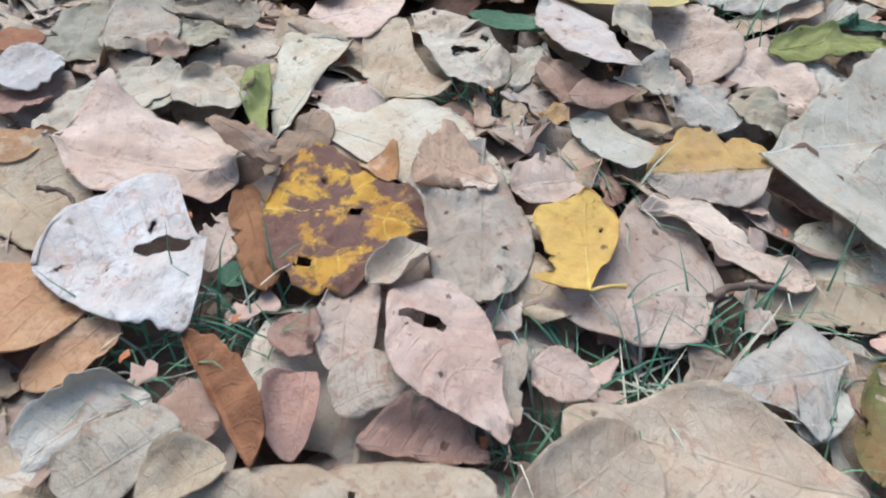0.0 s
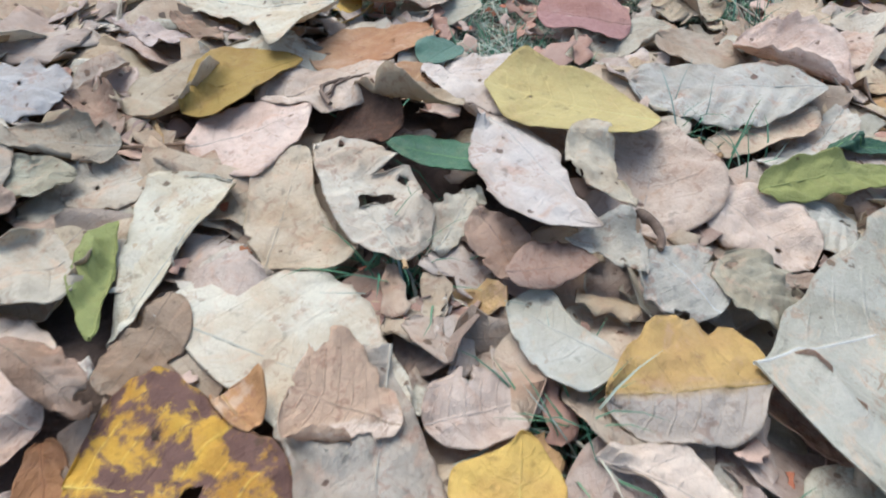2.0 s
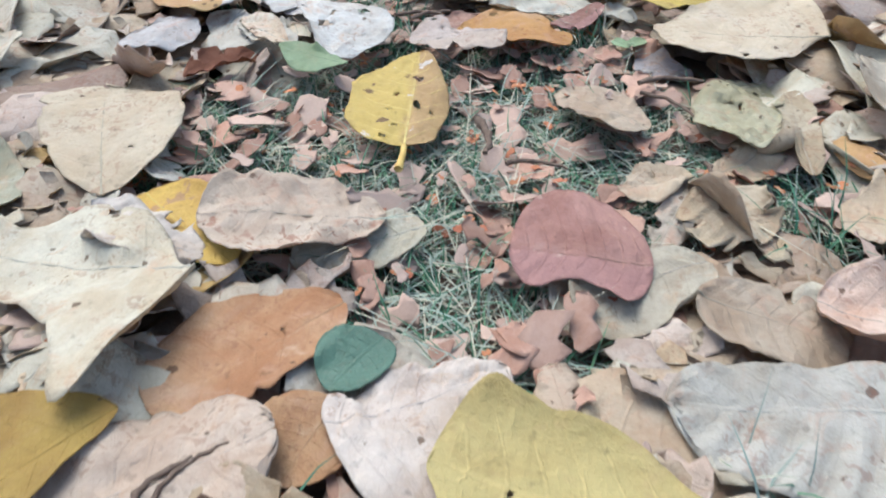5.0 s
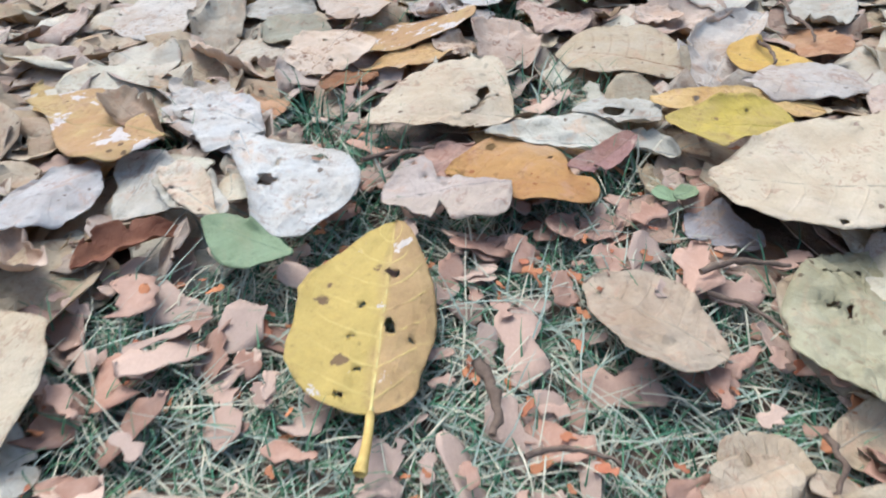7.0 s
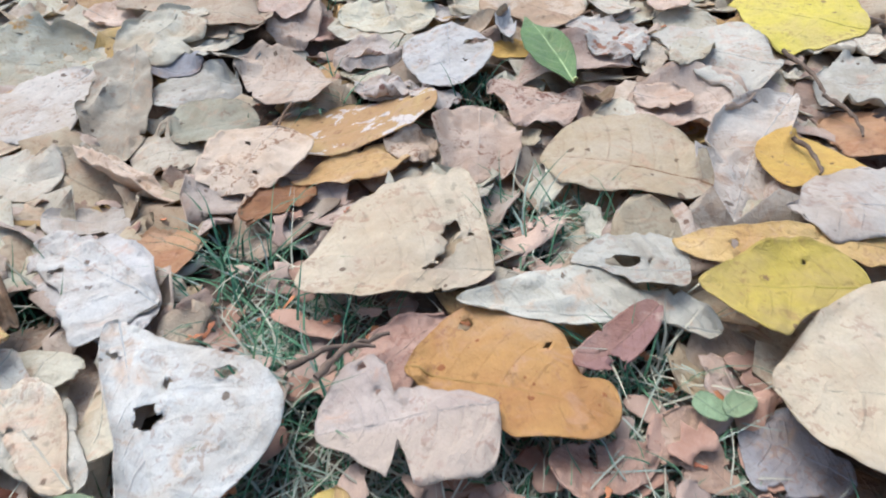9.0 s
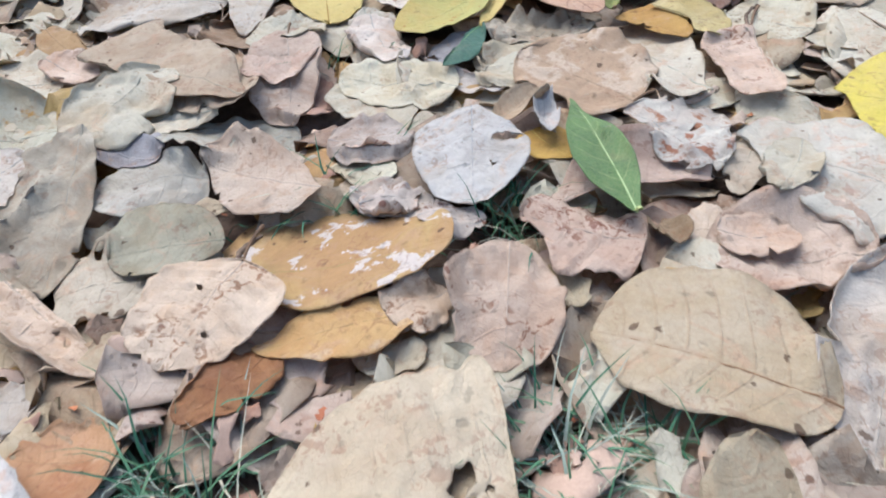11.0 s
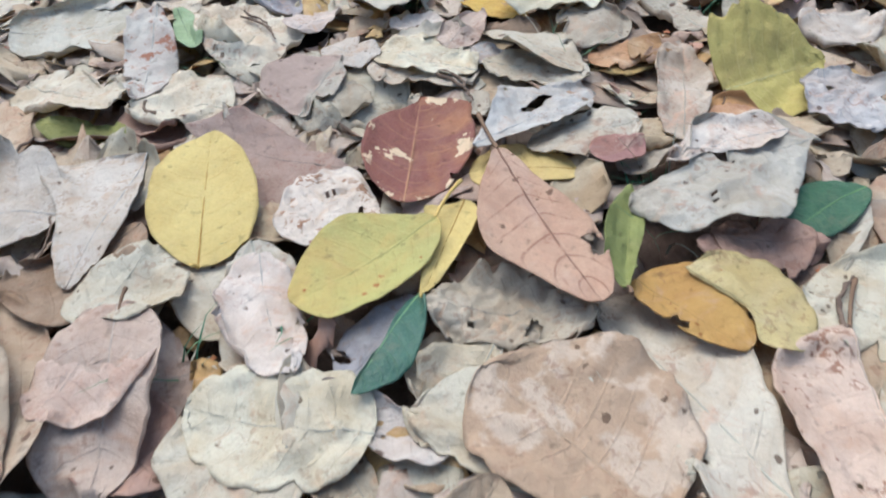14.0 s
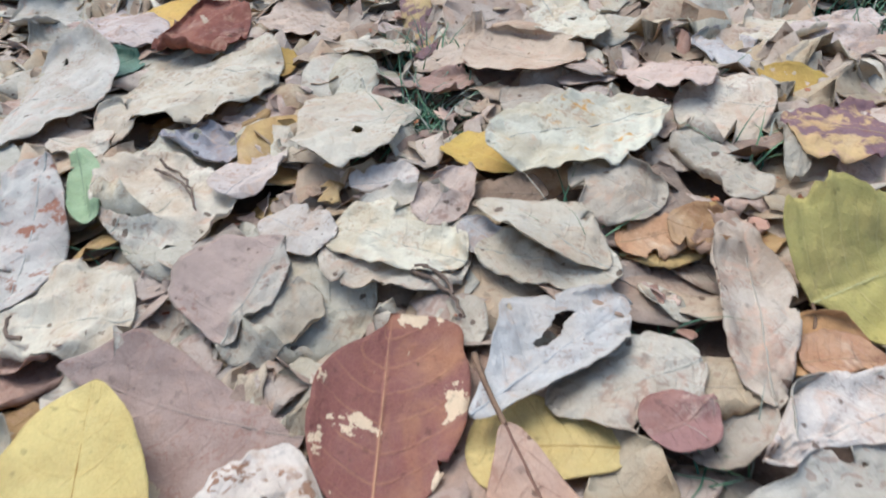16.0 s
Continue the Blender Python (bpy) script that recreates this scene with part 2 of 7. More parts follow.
# kind: base, second colour, further settings, words for the label
KINDS = {
    "cream": (CREAM, (0.52, 0.40, 0.26), dict(), "pale cream dry leaf"),
    "white": ((0.60, 0.545, 0.47), (0.50, 0.42, 0.335), dict(spots=0.55), "bleached white dry leaf"),
    "lilac": ((0.58, 0.52, 0.455), (0.46, 0.385, 0.315), dict(spots=0.5), "greyish white wrinkled dry leaf"),
    "lilacpink": ((0.60, 0.49, 0.40), (0.46, 0.33, 0.245), dict(spots=0.6), "crumpled pinkish grey dry leaf"),
    "lilacgrey": ((0.42, 0.38, 0.36), (0.30, 0.25, 0.23), dict(spots=0.2), "flat dull grey leaf"),
    "lilaccream": ((0.56, 0.48, 0.36), (0.46, 0.37, 0.26), dict(half=(0.46, 0.36, 0.285), spots=0.8, mottle=0.6), "dry leaf half cream and half dull purple"),
    "greycream": ((0.55, 0.49, 0.385), (0.43, 0.36, 0.26), dict(), "greyish cream dry leaf"),
    "tan": (TAN, (0.43, 0.30, 0.18), dict(), "smooth tan dry leaf"),
    "buff": ((0.51, 0.42, 0.305), (0.38, 0.285, 0.19), dict(), "buff brown dry leaf"),
    "olivebuff": ((0.52, 0.44, 0.28), (0.40, 0.32, 0.18), dict(), "olive buff dry leaf with a folded middle"),
    "palebuff": ((0.55, 0.445, 0.295), (0.48, 0.365, 0.225), dict(warm=0.25, bleach=0.3), "pale buff smooth dry leaf"),
    "pinkgrey": ((0.54, 0.43, 0.335), (0.42, 0.32, 0.25), dict(half=(0.46, 0.385, 0.30), spots=0.3), "pinkish grey torn dry leaf"),
    "peachpatch": ((0.58, 0.385, 0.235), (0.49, 0.325, 0.20), dict(spots=0.5, patch=(0.64, 0.52, 0.39), patch_at=(0.50, 0.58), patch_scale=28), "peach-tan leaf with pale patches"),
    "orangegrey": ((0.57, 0.35, 0.11), (0.50, 0.29, 0.10), dict(half=(0.48, 0.41, 0.33), spots=0.4), "leaf half golden orange and half grey"),
    "yellowheart": ((0.53, 0.43, 0.13), (0.47, 0.36, 0.11), dict(bleach=0.05, warm=0.1, mottle=0.06, vein=(0.66, 0.57, 0.24), vein_mix=0.3, spots=0.2), "heart-shaped greenish yellow leaf with pale veins"),
    "buffstreak": ((0.56, 0.445, 0.315), (0.45, 0.33, 0.22), dict(mottle=0.7, patch=(0.34, 0.22, 0.15), patch_at=(0.60, 0.72)), "crumpled buff leaf with brown streaks"),
    "pink": ((0.64, 0.485, 0.36), (0.52, 0.355, 0.245), dict(), "pinkish tan dry leaf"),
    "pinkspot": ((0.645, 0.475, 0.345), (0.55, 0.37, 0.25), dict(mottle=0.8, bleach=0.12, spots=0.95, spot_colour=(0.24, 0.10, 0.065), spot_scale=48), "pinkish leaf with red-brown spots"),
    "whitespot": ((0.66, 0.55, 0.445), (0.56, 0.44, 0.34), dict(mottle=0.9, spots=1.0, spot_colour=(0.25, 0.11, 0.07), spot_scale=75, patch=(0.33, 0.16, 0.10), patch_at=(0.66, 0.70), patch_scale=55), "whitish leaf with dark red-brown spots"),
    "tanrib": (TAN, (0.47, 0.34, 0.20), dict(vein=(0.30, 0.16, 0.08), vein_mix=0.22, spots=0.7), "smooth tan leaf with rust-brown ribs"),
    "palegold": ((0.60, 0.45, 0.205), (0.54, 0.38, 0.16), dict(warm=0.2, spots=0.75, spot_scale=60, spot_colour=(0.22, 0.11, 0.07)), "pale yellow-tan leaf with brown spots"),
    "pinktan": ((0.50, 0.32, 0.20), (0.40, 0.23, 0.14), dict(vein=(0.22, 0.11, 0.07), vein_mix=0.6), "pinkish brown leaf with dark ribs"),
    "pinkwhite": ((0.64, 0.545, 0.44), (0.54, 0.42, 0.31), dict(), "pale pinkish white dry leaf"),
    "grey": ((0.43, 0.38, 0.29), (0.33, 0.28, 0.20), dict(vein=(0.62, 0.56, 0.46)), "broad grey dry leaf"),
    "olivegrey": ((0.43, 0.38, 0.26), (0.31, 0.25, 0.15), dict(spots=0.5), "olive grey dry leaf"),
    "brown": ((0.34, 0.23, 0.145), BROWN, dict(), "curled brown dry leaf"),
    "brownpink": ((0.45, 0.285, 0.195), (0.35, 0.20, 0.13), dict(), "reddish brown dry leaf"),
    "mauve": ((0.43, 0.305, 0.225), (0.345, 0.225, 0.16), dict(warm=0.3, spots=0.2), "broad mauve-brown dry leaf"),
    "dark": ((0.15, 0.075, 0.04), (0.08, 0.04, 0.025), dict(bleach=0.05, warm=0.12), "dark brown rolled dead leaf"),
    "rust": ((0.33, 0.14, 0.06), (0.22, 0.08, 0.035), dict(bleach=0.05, warm=0.12), "folded rust brown leaf"),
    "rustred": ((0.30, 0.11, 0.06), (0.2, 0.06, 0.035), dict(), "dark red-brown curled leaf"),
    "rustpink": ((0.41, 0.225, 0.16), (0.31, 0.15, 0.10), dict(warm=0.35, mottle=0.2, spots=0.3, patch=(0.56, 0.42, 0.32), patch_at=(0.58, 0.68), half=(0.37, 0.215, 0.175)), "dull red-brown leaf"),
    "rusttan": ((0.51, 0.30, 0.15), (0.40, 0.19, 0.08), dict(patch=(0.58, 0.44, 0.29), patch_at=(0.58, 0.74)), "orange-brown dry leaf"),
    "rustpatch": ((0.36, 0.145, 0.07), (0.23, 0.08, 0.06), dict(bleach=0.05, warm=0.12, amount=0.6, vein=(0.46, 0.23, 0.12), vein_mix=0.35, mottle=0.1, patch=(0.64, 0.50, 0.33), patch_at=(0.585, 0.60), patch_scale=34), "red-brown leaf with cream eaten patches"),
    "rustwhite": ((0.59, 0.53, 0.43), (0.48, 0.39, 0.31), dict(patch=(0.33, 0.16, 0.09), patch_at=(0.55, 0.63), patch_scale=60), "white leaf with rust brown blotches"),
    "rustcream": ((0.58, 0.52, 0.39), (0.48, 0.38, 0.25), dict(patch=(0.55, 0.27, 0.07), patch_at=(0.60, 0.68)), "ridged cream leaf with orange marks"),
    "orange": ((0.57, 0.35, 0.14), (0.50, 0.27, 0.10), dict(patch=(0.57, 0.42, 0.26), patch_at=(0.56, 0.66)), "faded orange leaf"),
    "orangespot": ((0.54, 0.30, 0.09), (0.46, 0.23, 0.07), dict(spots=0.7, spot_scale=160, spot_colour=(0.28, 0.10, 0.03)), "orange leaf with fine brown specks"),
    "orangepatch": ((0.57, 0.385, 0.15), (0.50, 0.29, 0.12), dict(amount=0.5, patch=(0.66, 0.60, 0.54), patch_at=(0.57, 0.59), patch_scale=34), "orange-yellow leaf with pale peeled patches"),
    "gold": ((0.58, 0.37, 0.085), (0.50, 0.29, 0.07), dict(mottle=0.06, bleach=0.05, warm=0.12, vein=(0.75, 0.52, 0.14), patch=(0.40, 0.25, 0.12), patch_at=(0.64, 0.68)), "golden yellow fallen leaf"),
    "goldspot": ((0.57, 0.34, 0.15), (0.48, 0.27, 0.12), dict(bleach=0.05, warm=0.2, mottle=0.15, half=(0.60, 0.42, 0.13), vein=(0.74, 0.56, 0.20), vein_mix=0.6, patch=(0.68, 0.60, 0.52), patch_at=(0.645, 0.665), patch_scale=52, spots=0.9, spot_scale=70, spot_colour=(0.13, 0.06, 0.05)), "yellow leaf with black specks and holes"),
    "blotch": ((0.62, 0.31, 0.04), (0.50, 0.21, 0.03), dict(bleach=0.05, warm=0.12, patch=(0.17, 0.085, 0.065), patch_at=(0.45, 0.53), patch_rough=0.66, vein=(0.75, 0.48, 0.10), vein_mix=0.6, patch_scale=36), "orange leaf with dark decayed blotches"),
    "yellow": ((0.61, 0.45, 0.165), (0.55, 0.38, 0.13), dict(mottle=0.06, bleach=0.05, warm=0.12, vein=(0.42, 0.24, 0.06), spots=0.15), "clear yellow fallen leaf"),
    "yellowspot": ((0.60, 0.45, 0.08), (0.55, 0.40, 0.12), dict(bleach=0.05, warm=0.12, spots=0.6, spot_colour=(0.22, 0.13, 0.07), patch=(0.50, 0.40, 0.25), patch_at=(0.66, 0.69)), "yellow leaf with brown spots"),
    "yellowrust": ((0.50, 0.44, 0.145), (0.54, 0.39, 0.12), dict(mottle=0.06, bleach=0.05, warm=0.12, spots=0.75, spot_colour=(0.36, 0.12, 0.03), spot_scale=120), "greenish yellow leaf with rust spots"),
    "yellowolive": ((0.47, 0.375, 0.14), (0.43, 0.32, 0.11), dict(mottle=0.06, bleach=0.05, warm=0.12, vein=(0.66, 0.55, 0.22), vein_mix=0.28, spots=0.15), "olive yellow leaf with pale veins"),
    "ochre": ((0.44, 0.27, 0.065), (0.35, 0.19, 0.045), dict(mottle=0.06, bleach=0.05, warm=0.12, spots=0.15), "glossy ochre brown oval leaf"),
    "purpleyellow": ((0.58, 0.41, 0.17), (0.50, 0.32, 0.13), dict(patch=(0.22, 0.13, 0.13), patch_at=(0.45, 0.52), patch_scale=24), "tan leaf with a large purple stain"),
    "olive": ((0.36, 0.35, 0.11), (0.27, 0.27, 0.08), dict(mottle=0.06, bleach=0.05, warm=0.12, spots=0.3, half=(0.25, 0.27, 0.09)), "olive green narrow leaf"),
    "green": ((0.07, 0.15, 0.075), (0.05, 0.11, 0.06), dict(mottle=0.06, bleach=0.05, warm=0.12, vein=(0.20, 0.32, 0.12), spots=0.1, rough=0.45), "dark green fresh fallen leaf"),
    "leafgreen": ((0.17, 0.26, 0.09), (0.13, 0.20, 0.075), dict(mottle=0.06, bleach=0.05, warm=0.12, vein=(0.50, 0.58, 0.26), vein_mix=0.3, spots=0.15, rough=0.5), "fresh green pointed leaf with pale midrib"),
    "lightgreen": ((0.31, 0.37, 0.20), (0.25, 0.30, 0.15), dict(mottle=0.06, bleach=0.05, warm=0.12, spots=0.15), "pale green small fallen leaf"),
    "bluegreen": ((0.14, 0.23, 0.15), (0.10, 0.17, 0.11), dict(mottle=0.06, bleach=0.05, warm=0.12, spots=0.1, rough=0.45), "small blue-green curled leaf"),
    "teal": ((0.075, 0.17, 0.11), (0.05, 0.12, 0.08), dict(mottle=0.06, bleach=0.05, warm=0.12, vein=(0.25, 0.40, 0.18), spots=0.1, rough=0.4), "glossy deep green bent leaf"),
    "olivegreen": ((0.15, 0.17, 0.045), (0.22, 0.13, 0.04), dict(bleach=0.05, warm=0.12, spots=0.4, rough=0.5), "dark olive green leaf going brown"),
}
MATS, RIBS = {}, {}
for kind, (base, second, more, words) in KINDS.items():
    MATS[kind] = leaf_material("leaf_" + kind, base, second, **more)


def plain(name, a, b, scale, rough=0.8, bump=0.4, distance=0.001, island=False, third=None):
    k = Nodes(name, rough, 0.2)
    at = k.n.new("ShaderNodeTexCoord").outputs["Object"]
    col = k.mix(k.band(k.noise(at, scale, 6, 0.65, 0.4), 0.36, 0.64), a, b)
    if island:
        r = k.n.new("ShaderNodeNewGeometry").outputs["Random Per Island"]
        col = k.mix(k.band(r, 0.15, 0.85), col, third or shade(b, 0.6))
        col = k.mix(1.0, col, k.mix(k.math("FRACT", k.math("MULTIPLY", r, 9.7)), (0.72, 0.72, 0.72), (1.15, 1.1, 1.05)), "MULTIPLY")
    col = k.mix(k.math("MULTIPLY", k.noise(at, scale * 9, 4), 0.5), col, shade(a, 0.55))
    k.put(k.bsdf.inputs["Base Color"], col)
    k.bump(k.noise(at, scale * 5, 6, 0.7), bump, distance)
    return k.mat


SOIL = plain("soil", (0.20, 0.14, 0.105), (0.11, 0.078, 0.06), 30, 0.95, 0.9, 0.004)
for kind, (base, second, more, words) in KINDS.items():
    c = more.get("vein") or shade(base, 0.82)
    RIBS[kind] = plain("rib_" + kind, cool(c), cool(shade(c, 0.8)), 120)
STALK = plain("stalk_brown", (0.22, 0.14, 0.085), (0.13, 0.08, 0.05), 120)
STALK_PALE = plain("stalk_pale", (0.50, 0.36, 0.20), (0.42, 0.27, 0.13), 120)
STALK_YELLOW = plain("stalk_yellow", (0.62, 0.45, 0.15), (0.52, 0.35, 0.10), 120)
STALK_GREEN = plain("stalk_green", (0.50, 0.55, 0.24), (0.40, 0.42, 0.15), 120)
GRASS = plain("green_grass", (0.08, 0.22, 0.13), (0.05, 0.15, 0.09), 60, 0.55, 0.2, 0.0005, True, (0.15, 0.28, 0.15))
DRYGRASS = plain("dry_grass", (0.60, 0.56, 0.42), (0.46, 0.45, 0.34), 60, 0.7, 0.2, 0.0005, True, (0.28, 0.38, 0.32))
CHIPS = plain("leaf_chips", (0.42, 0.27, 0.20), (0.34, 0.19, 0.13), 80, 0.8, 0.5, 0.001, True, (0.52, 0.40, 0.32))
RED_CHIPS = plain("red_chips", (0.45, 0.18, 0.10), (0.36, 0.12, 0.06), 80, 0.7, 0.5, 0.001, True, (0.50, 0.22, 0.10))
TWIG = plain("twig_bark", (0.20, 0.145, 0.105), (0.11, 0.075, 0.055), 90, 0.9, 0.8, 0.001)
LITTER = [leaf_material("litter_" + n, a, b, island=True, **m) for n, a, b, m in (
    ("tan", TAN, (0.44, 0.29, 0.17), dict()),
    ("pink", (0.55, 0.43, 0.325), (0.43, 0.30, 0.21), dict()),
    ("cream", (0.60, 0.52, 0.385), (0.48, 0.385, 0.26), dict()),
    ("brown", (0.42, 0.30, 0.21), (0.32, 0.205, 0.135), dict()),
    ("ochre", (0.52, 0.33, 0.13), (0.42, 0.24, 0.09), dict()))]


# ---- building blocks ----
def shell(co, uv, quads, thick):
    """Vertices, faces and uv of a thin sheet with a lower side and a closed rim."""
    n = len(co)
    q = np.asarray(quads)
    nor = np.zeros_like(co)
    fn = np.cross(co[q[:, 2]] - co[q[:, 0]], co[q[:, 3]] - co[q[:, 1]])
    for i in range(4):
        np.add.at(nor, q[:, i], fn)
    nor /= np.maximum(np.linalg.norm(nor, axis=1, keepdims=True), 1e-12)
    verts = np.vstack([co, co - nor * thick])
    a, b = q.ravel(), np.roll(q, -1, axis=1).ravel()
    alone = ~np.isin(a * n + b, b * n + a)
    a, b = a[alone], b[alone]
    faces = np.vstack([q, q[:, ::-1] + n, np.stack([b, a, a + n, b + n], 1)])
    return verts, faces, np.vstack([uv, uv])


def mesh_of(name, verts, faces, material, uv=None):
    me = bpy.data.meshes.new(name)
    if isinstance(faces, np.ndarray):
        used, flat = np.unique(faces.ravel(), return_inverse=True)
        verts = np.asarray(verts)[used]
        uv = uv[used] if uv is not None else None
        me.vertices.add(len(verts))
        me.vertices.foreach_set("co", verts.ravel().astype(np.float32))
        me.loops.add(faces.size)
        me.loops.foreach_set("vertex_index", flat.ravel().astype(np.int32))
        me.polygons.add(len(faces))
        me.polygons.foreach_set("loop_start", np.arange(0, faces.size, faces.shape[1], dtype=np.int32))
        me.update(calc_edges=True)
        me.validate()
    else:
        me.from_pydata([tuple(v) for v in verts], [], faces)
        flat = None
    if uv is not None:
        layer = me.uv_layers.new(name="UVMap")
        idx = np.zeros(len(me.loops), dtype=np.int32)
        me.loops.foreach_get("vertex_index", idx)
        layer.data.foreach_set("uv", np.asarray(uv)[idx].ravel().astype(np.float32))
    me.polygons.foreach_set("use_smooth", np.ones(len(me.polygons), dtype=bool))
    me.materials.append(material)
    me.update()
    return me


def hang(name, me, parent, label=""):
    ob = new(name, me)
    ob.parent = parent
    return tagged(ob, label) if label else ob


def tube(points, radii, sides=6):
    """A tapered round stalk along some points."""
    pts = [Vector(p) for p in points]
    verts, faces = [], []
    for i, p in enumerate(pts):
        d = (pts[min(i + 1, len(pts) - 1)] - pts[max(i - 1, 0)]).normalized()
        a = d.cross(Vector((0, 0, 1)))
        a = a.normalized() if a.length > 1e-4 else Vector((1, 0, 0))
        b = d.cross(a)
        for k in range(sides):
            w = 2 * math.pi * k / sides
            verts.append(p + (a * math.cos(w) + b * math.sin(w)) * radii[i])
    for i in range(len(pts) - 1):
        for k in range(sides):
            m = (k + 1) % sides
            faces.append((i * sides + k, i * sides + m, (i + 1) * sides + m, (i + 1) * sides + k))
    faces.append(tuple(range(sides)))
    faces.append(tuple(reversed(range((len(pts) - 1) * sides, len(pts) * sides))))
    return np.array([tuple(v) for v in verts]), faces


SHUFFLE = np.random.RandomState(3).permutation(4096)
LEAN = np.random.RandomState(4).normal(size=(4096, 3))
LEAN /= np.linalg.norm(LEAN, axis=1, keepdims=True)


def wave(x, y, z):
    """Smooth noise between about -1 and 1, for whole arrays."""
    p = np.stack(np.broadcast_arrays(np.asarray(x, float), np.asarray(y, float), np.asarray(z, float)), -1)
    cell = np.floor(p).astype(int)
    f = p - cell
    w = f * f * f * (f * (f * 6 - 15) + 10)
    total = 0.0
    for corner in range(8):
        o = np.array((corner & 1, corner >> 1 & 1, corner >> 2))
        c = cell + o
        g = LEAN[SHUFFLE[(SHUFFLE[(SHUFFLE[c[..., 0] % 4096] + c[..., 1]) % 4096] + c[..., 2]) % 4096]]
        k = np.prod(np.where(o, w, 1 - w), -1)
        total = total + k * np.sum(g * (f - o), -1)
    return total * 1.25


STATIONS = (0.05, 0.2, 0.35, 0.5, 0.65, 0.8, 0.95)


def outline(u, widths, crisp=False):
    """Half the blade's width along it, through seven stations, with rounded ends, or straight from one to the next."""
    if crisp:
        return np.interp(u, (0.0, *STATIONS, 1.0), (0.0, *widths, 0.0)) + 1e-5
    g = np.array([w / math.sqrt(c * (1 - c)) for w, c in zip(widths, STATIONS)])
    fine = np.linspace(0, 1, 201)
    curve = np.interp(fine, STATIONS, g)
    curve = np.convolve(np.pad(curve, 10, mode="edge"), np.hanning(23)[1:-1] / np.hanning(23).sum(), "valid")
    return np.interp(u, fine, curve) * np.sqrt(np.maximum(u * (1 - u), 1e-6))


def soft_step(d, width):
    """Zero before a crease, rising straight after it, with a short bend between."""
    return width * np.logaddexp(0, np.clip(d / width, -40, 40))


def blade_form(L, wl, wr, wide, seed, curl=0.0, dome=0.0, fold=0.0, rag=0.0, wrinkle=1.0, rib=0.0, tip=0.0, sway=None, holes=(), slits=(), sides=None,
               notches=(), rolls=(), creases=(), crisp=False, nu=38, nv=22):
    """A leaf blade from its base at the origin to its tip at (L, 0), as vertices, quads, uv, and the midrib's line.
    sides: half widths to the left and right at seven stations; notches: place along, side, depth, breadth; rolls: side, place along, breadth, start, degrees;
    creases: a point, the crease's heading and the bend in degrees."""
    rnd = random.Random(seed)
    total = 0.92 + rnd.uniform(-0.06, 0.10) + tip
    p = wide * total
    q = total - p
    top = wide ** p * (1 - wide) ** q
    bend = rnd.uniform(-0.06, 0.06)
    cup = (rnd.uniform(-0.10, 0.16) + curl - dome, rnd.uniform(-0.10, 0.16) + curl - dome)
    lip = (rnd.uniform(-0.16, 0.28), rnd.uniform(-0.16, 0.28))
    twist = rnd.uniform(-0.14, 0.14)
    ease = min(1.0, 0.036 / max(wl, wr))
    cup, lip = [c * ease for c in cup], [c * ease for c in lip]
    if sway is None:
        sway = 0.0 if sides else rnd.uniform(-0.05, 0.05)
    so = seed * 3.17
    calm = min(1.0, wrinkle)
    rag = max(rag, 0.03 * calm)
    W = (wl + wr) / 2
    amp = wrinkle * min(1.0, 0.25 + L / 0.12)
    # finer steps towards both ends
    u = 0.5 - 0.5 * np.cos(np.pi * (0.03 + 0.97 * np.arange(nu + 1) / nu))
    u[0] = 0.0
    s = np.linspace(-1, 1, nv + 1)
    u, s = [g.ravel() for g in np.meshgrid(u, s, indexing="ij")]
    left, k = s > 0, np.abs(s)
    f = np.maximum(u, 0.004) ** p * np.maximum(1 - u, 0.0015) ** q / top
    c = np.where(left, 9.1, 3.3)
    if sides:
        half = np.where(left, outline(u, sides[0], crisp), outline(u, sides[1], crisp))
        half = half * (1 + 0.02 * calm * wave(u * 13, so, c + 2) + 0.012 * wave(u * 30, so, c + 8))
        f = half / max(1e-4, half.max())
    else:
        half = np.where(left, wl, wr) * f * (1 + calm * (0.11 * wave(u * 2.6, so + c, 0.4) + 0.035 * wave(u * 9, so, c + 2)) + 0.015 * wave(u * 24, so, c + 8))
    bites = rag * 1.8 * np.maximum(0.0, wave(u * 5.5, so + c, 1.3) + 0.55 * wave(u * 13, so + c, 5.6) + 0.05)
    # sharp tears run in from the rim
    for at, side, depth, breadth in notches:
        d = np.abs(u + 0.02 * wave(k * 5, so, at * 40) - at) / breadth
        bites = np.maximum(bites, np.where(s * side > 0, depth * np.maximum(0.0, 1 - d) ** 0.75, 0.0))
    y = s * half * (1 - k * np.minimum(bites, 0.93))
    x = u * L - L * rag * 0.6 * np.maximum(0.0, wave(s * 3, so, 21.3) + 0.4 * wave(s * 9, so, 12.7)) * u ** 4
    a = y / np.where(left, max(wl, 1e-4), max(wr, 1e-4)) if sides else y / max(W, 1e-4)
    z = np.where(left, cup[1], cup[0]) * W * a * a + np.where(left, lip[1], lip[0]) * W * a ** 4
    if curl > 0.35:
        z += (curl - 0.35) * W * np.abs(a) ** 3 * 0.8
        y *= 1 - 0.25 * (curl - 0.35) * np.abs(a) ** 3
    if dome > 0.35:
        y *= 1 - 0.2 * (dome - 0.35) * np.abs(a)
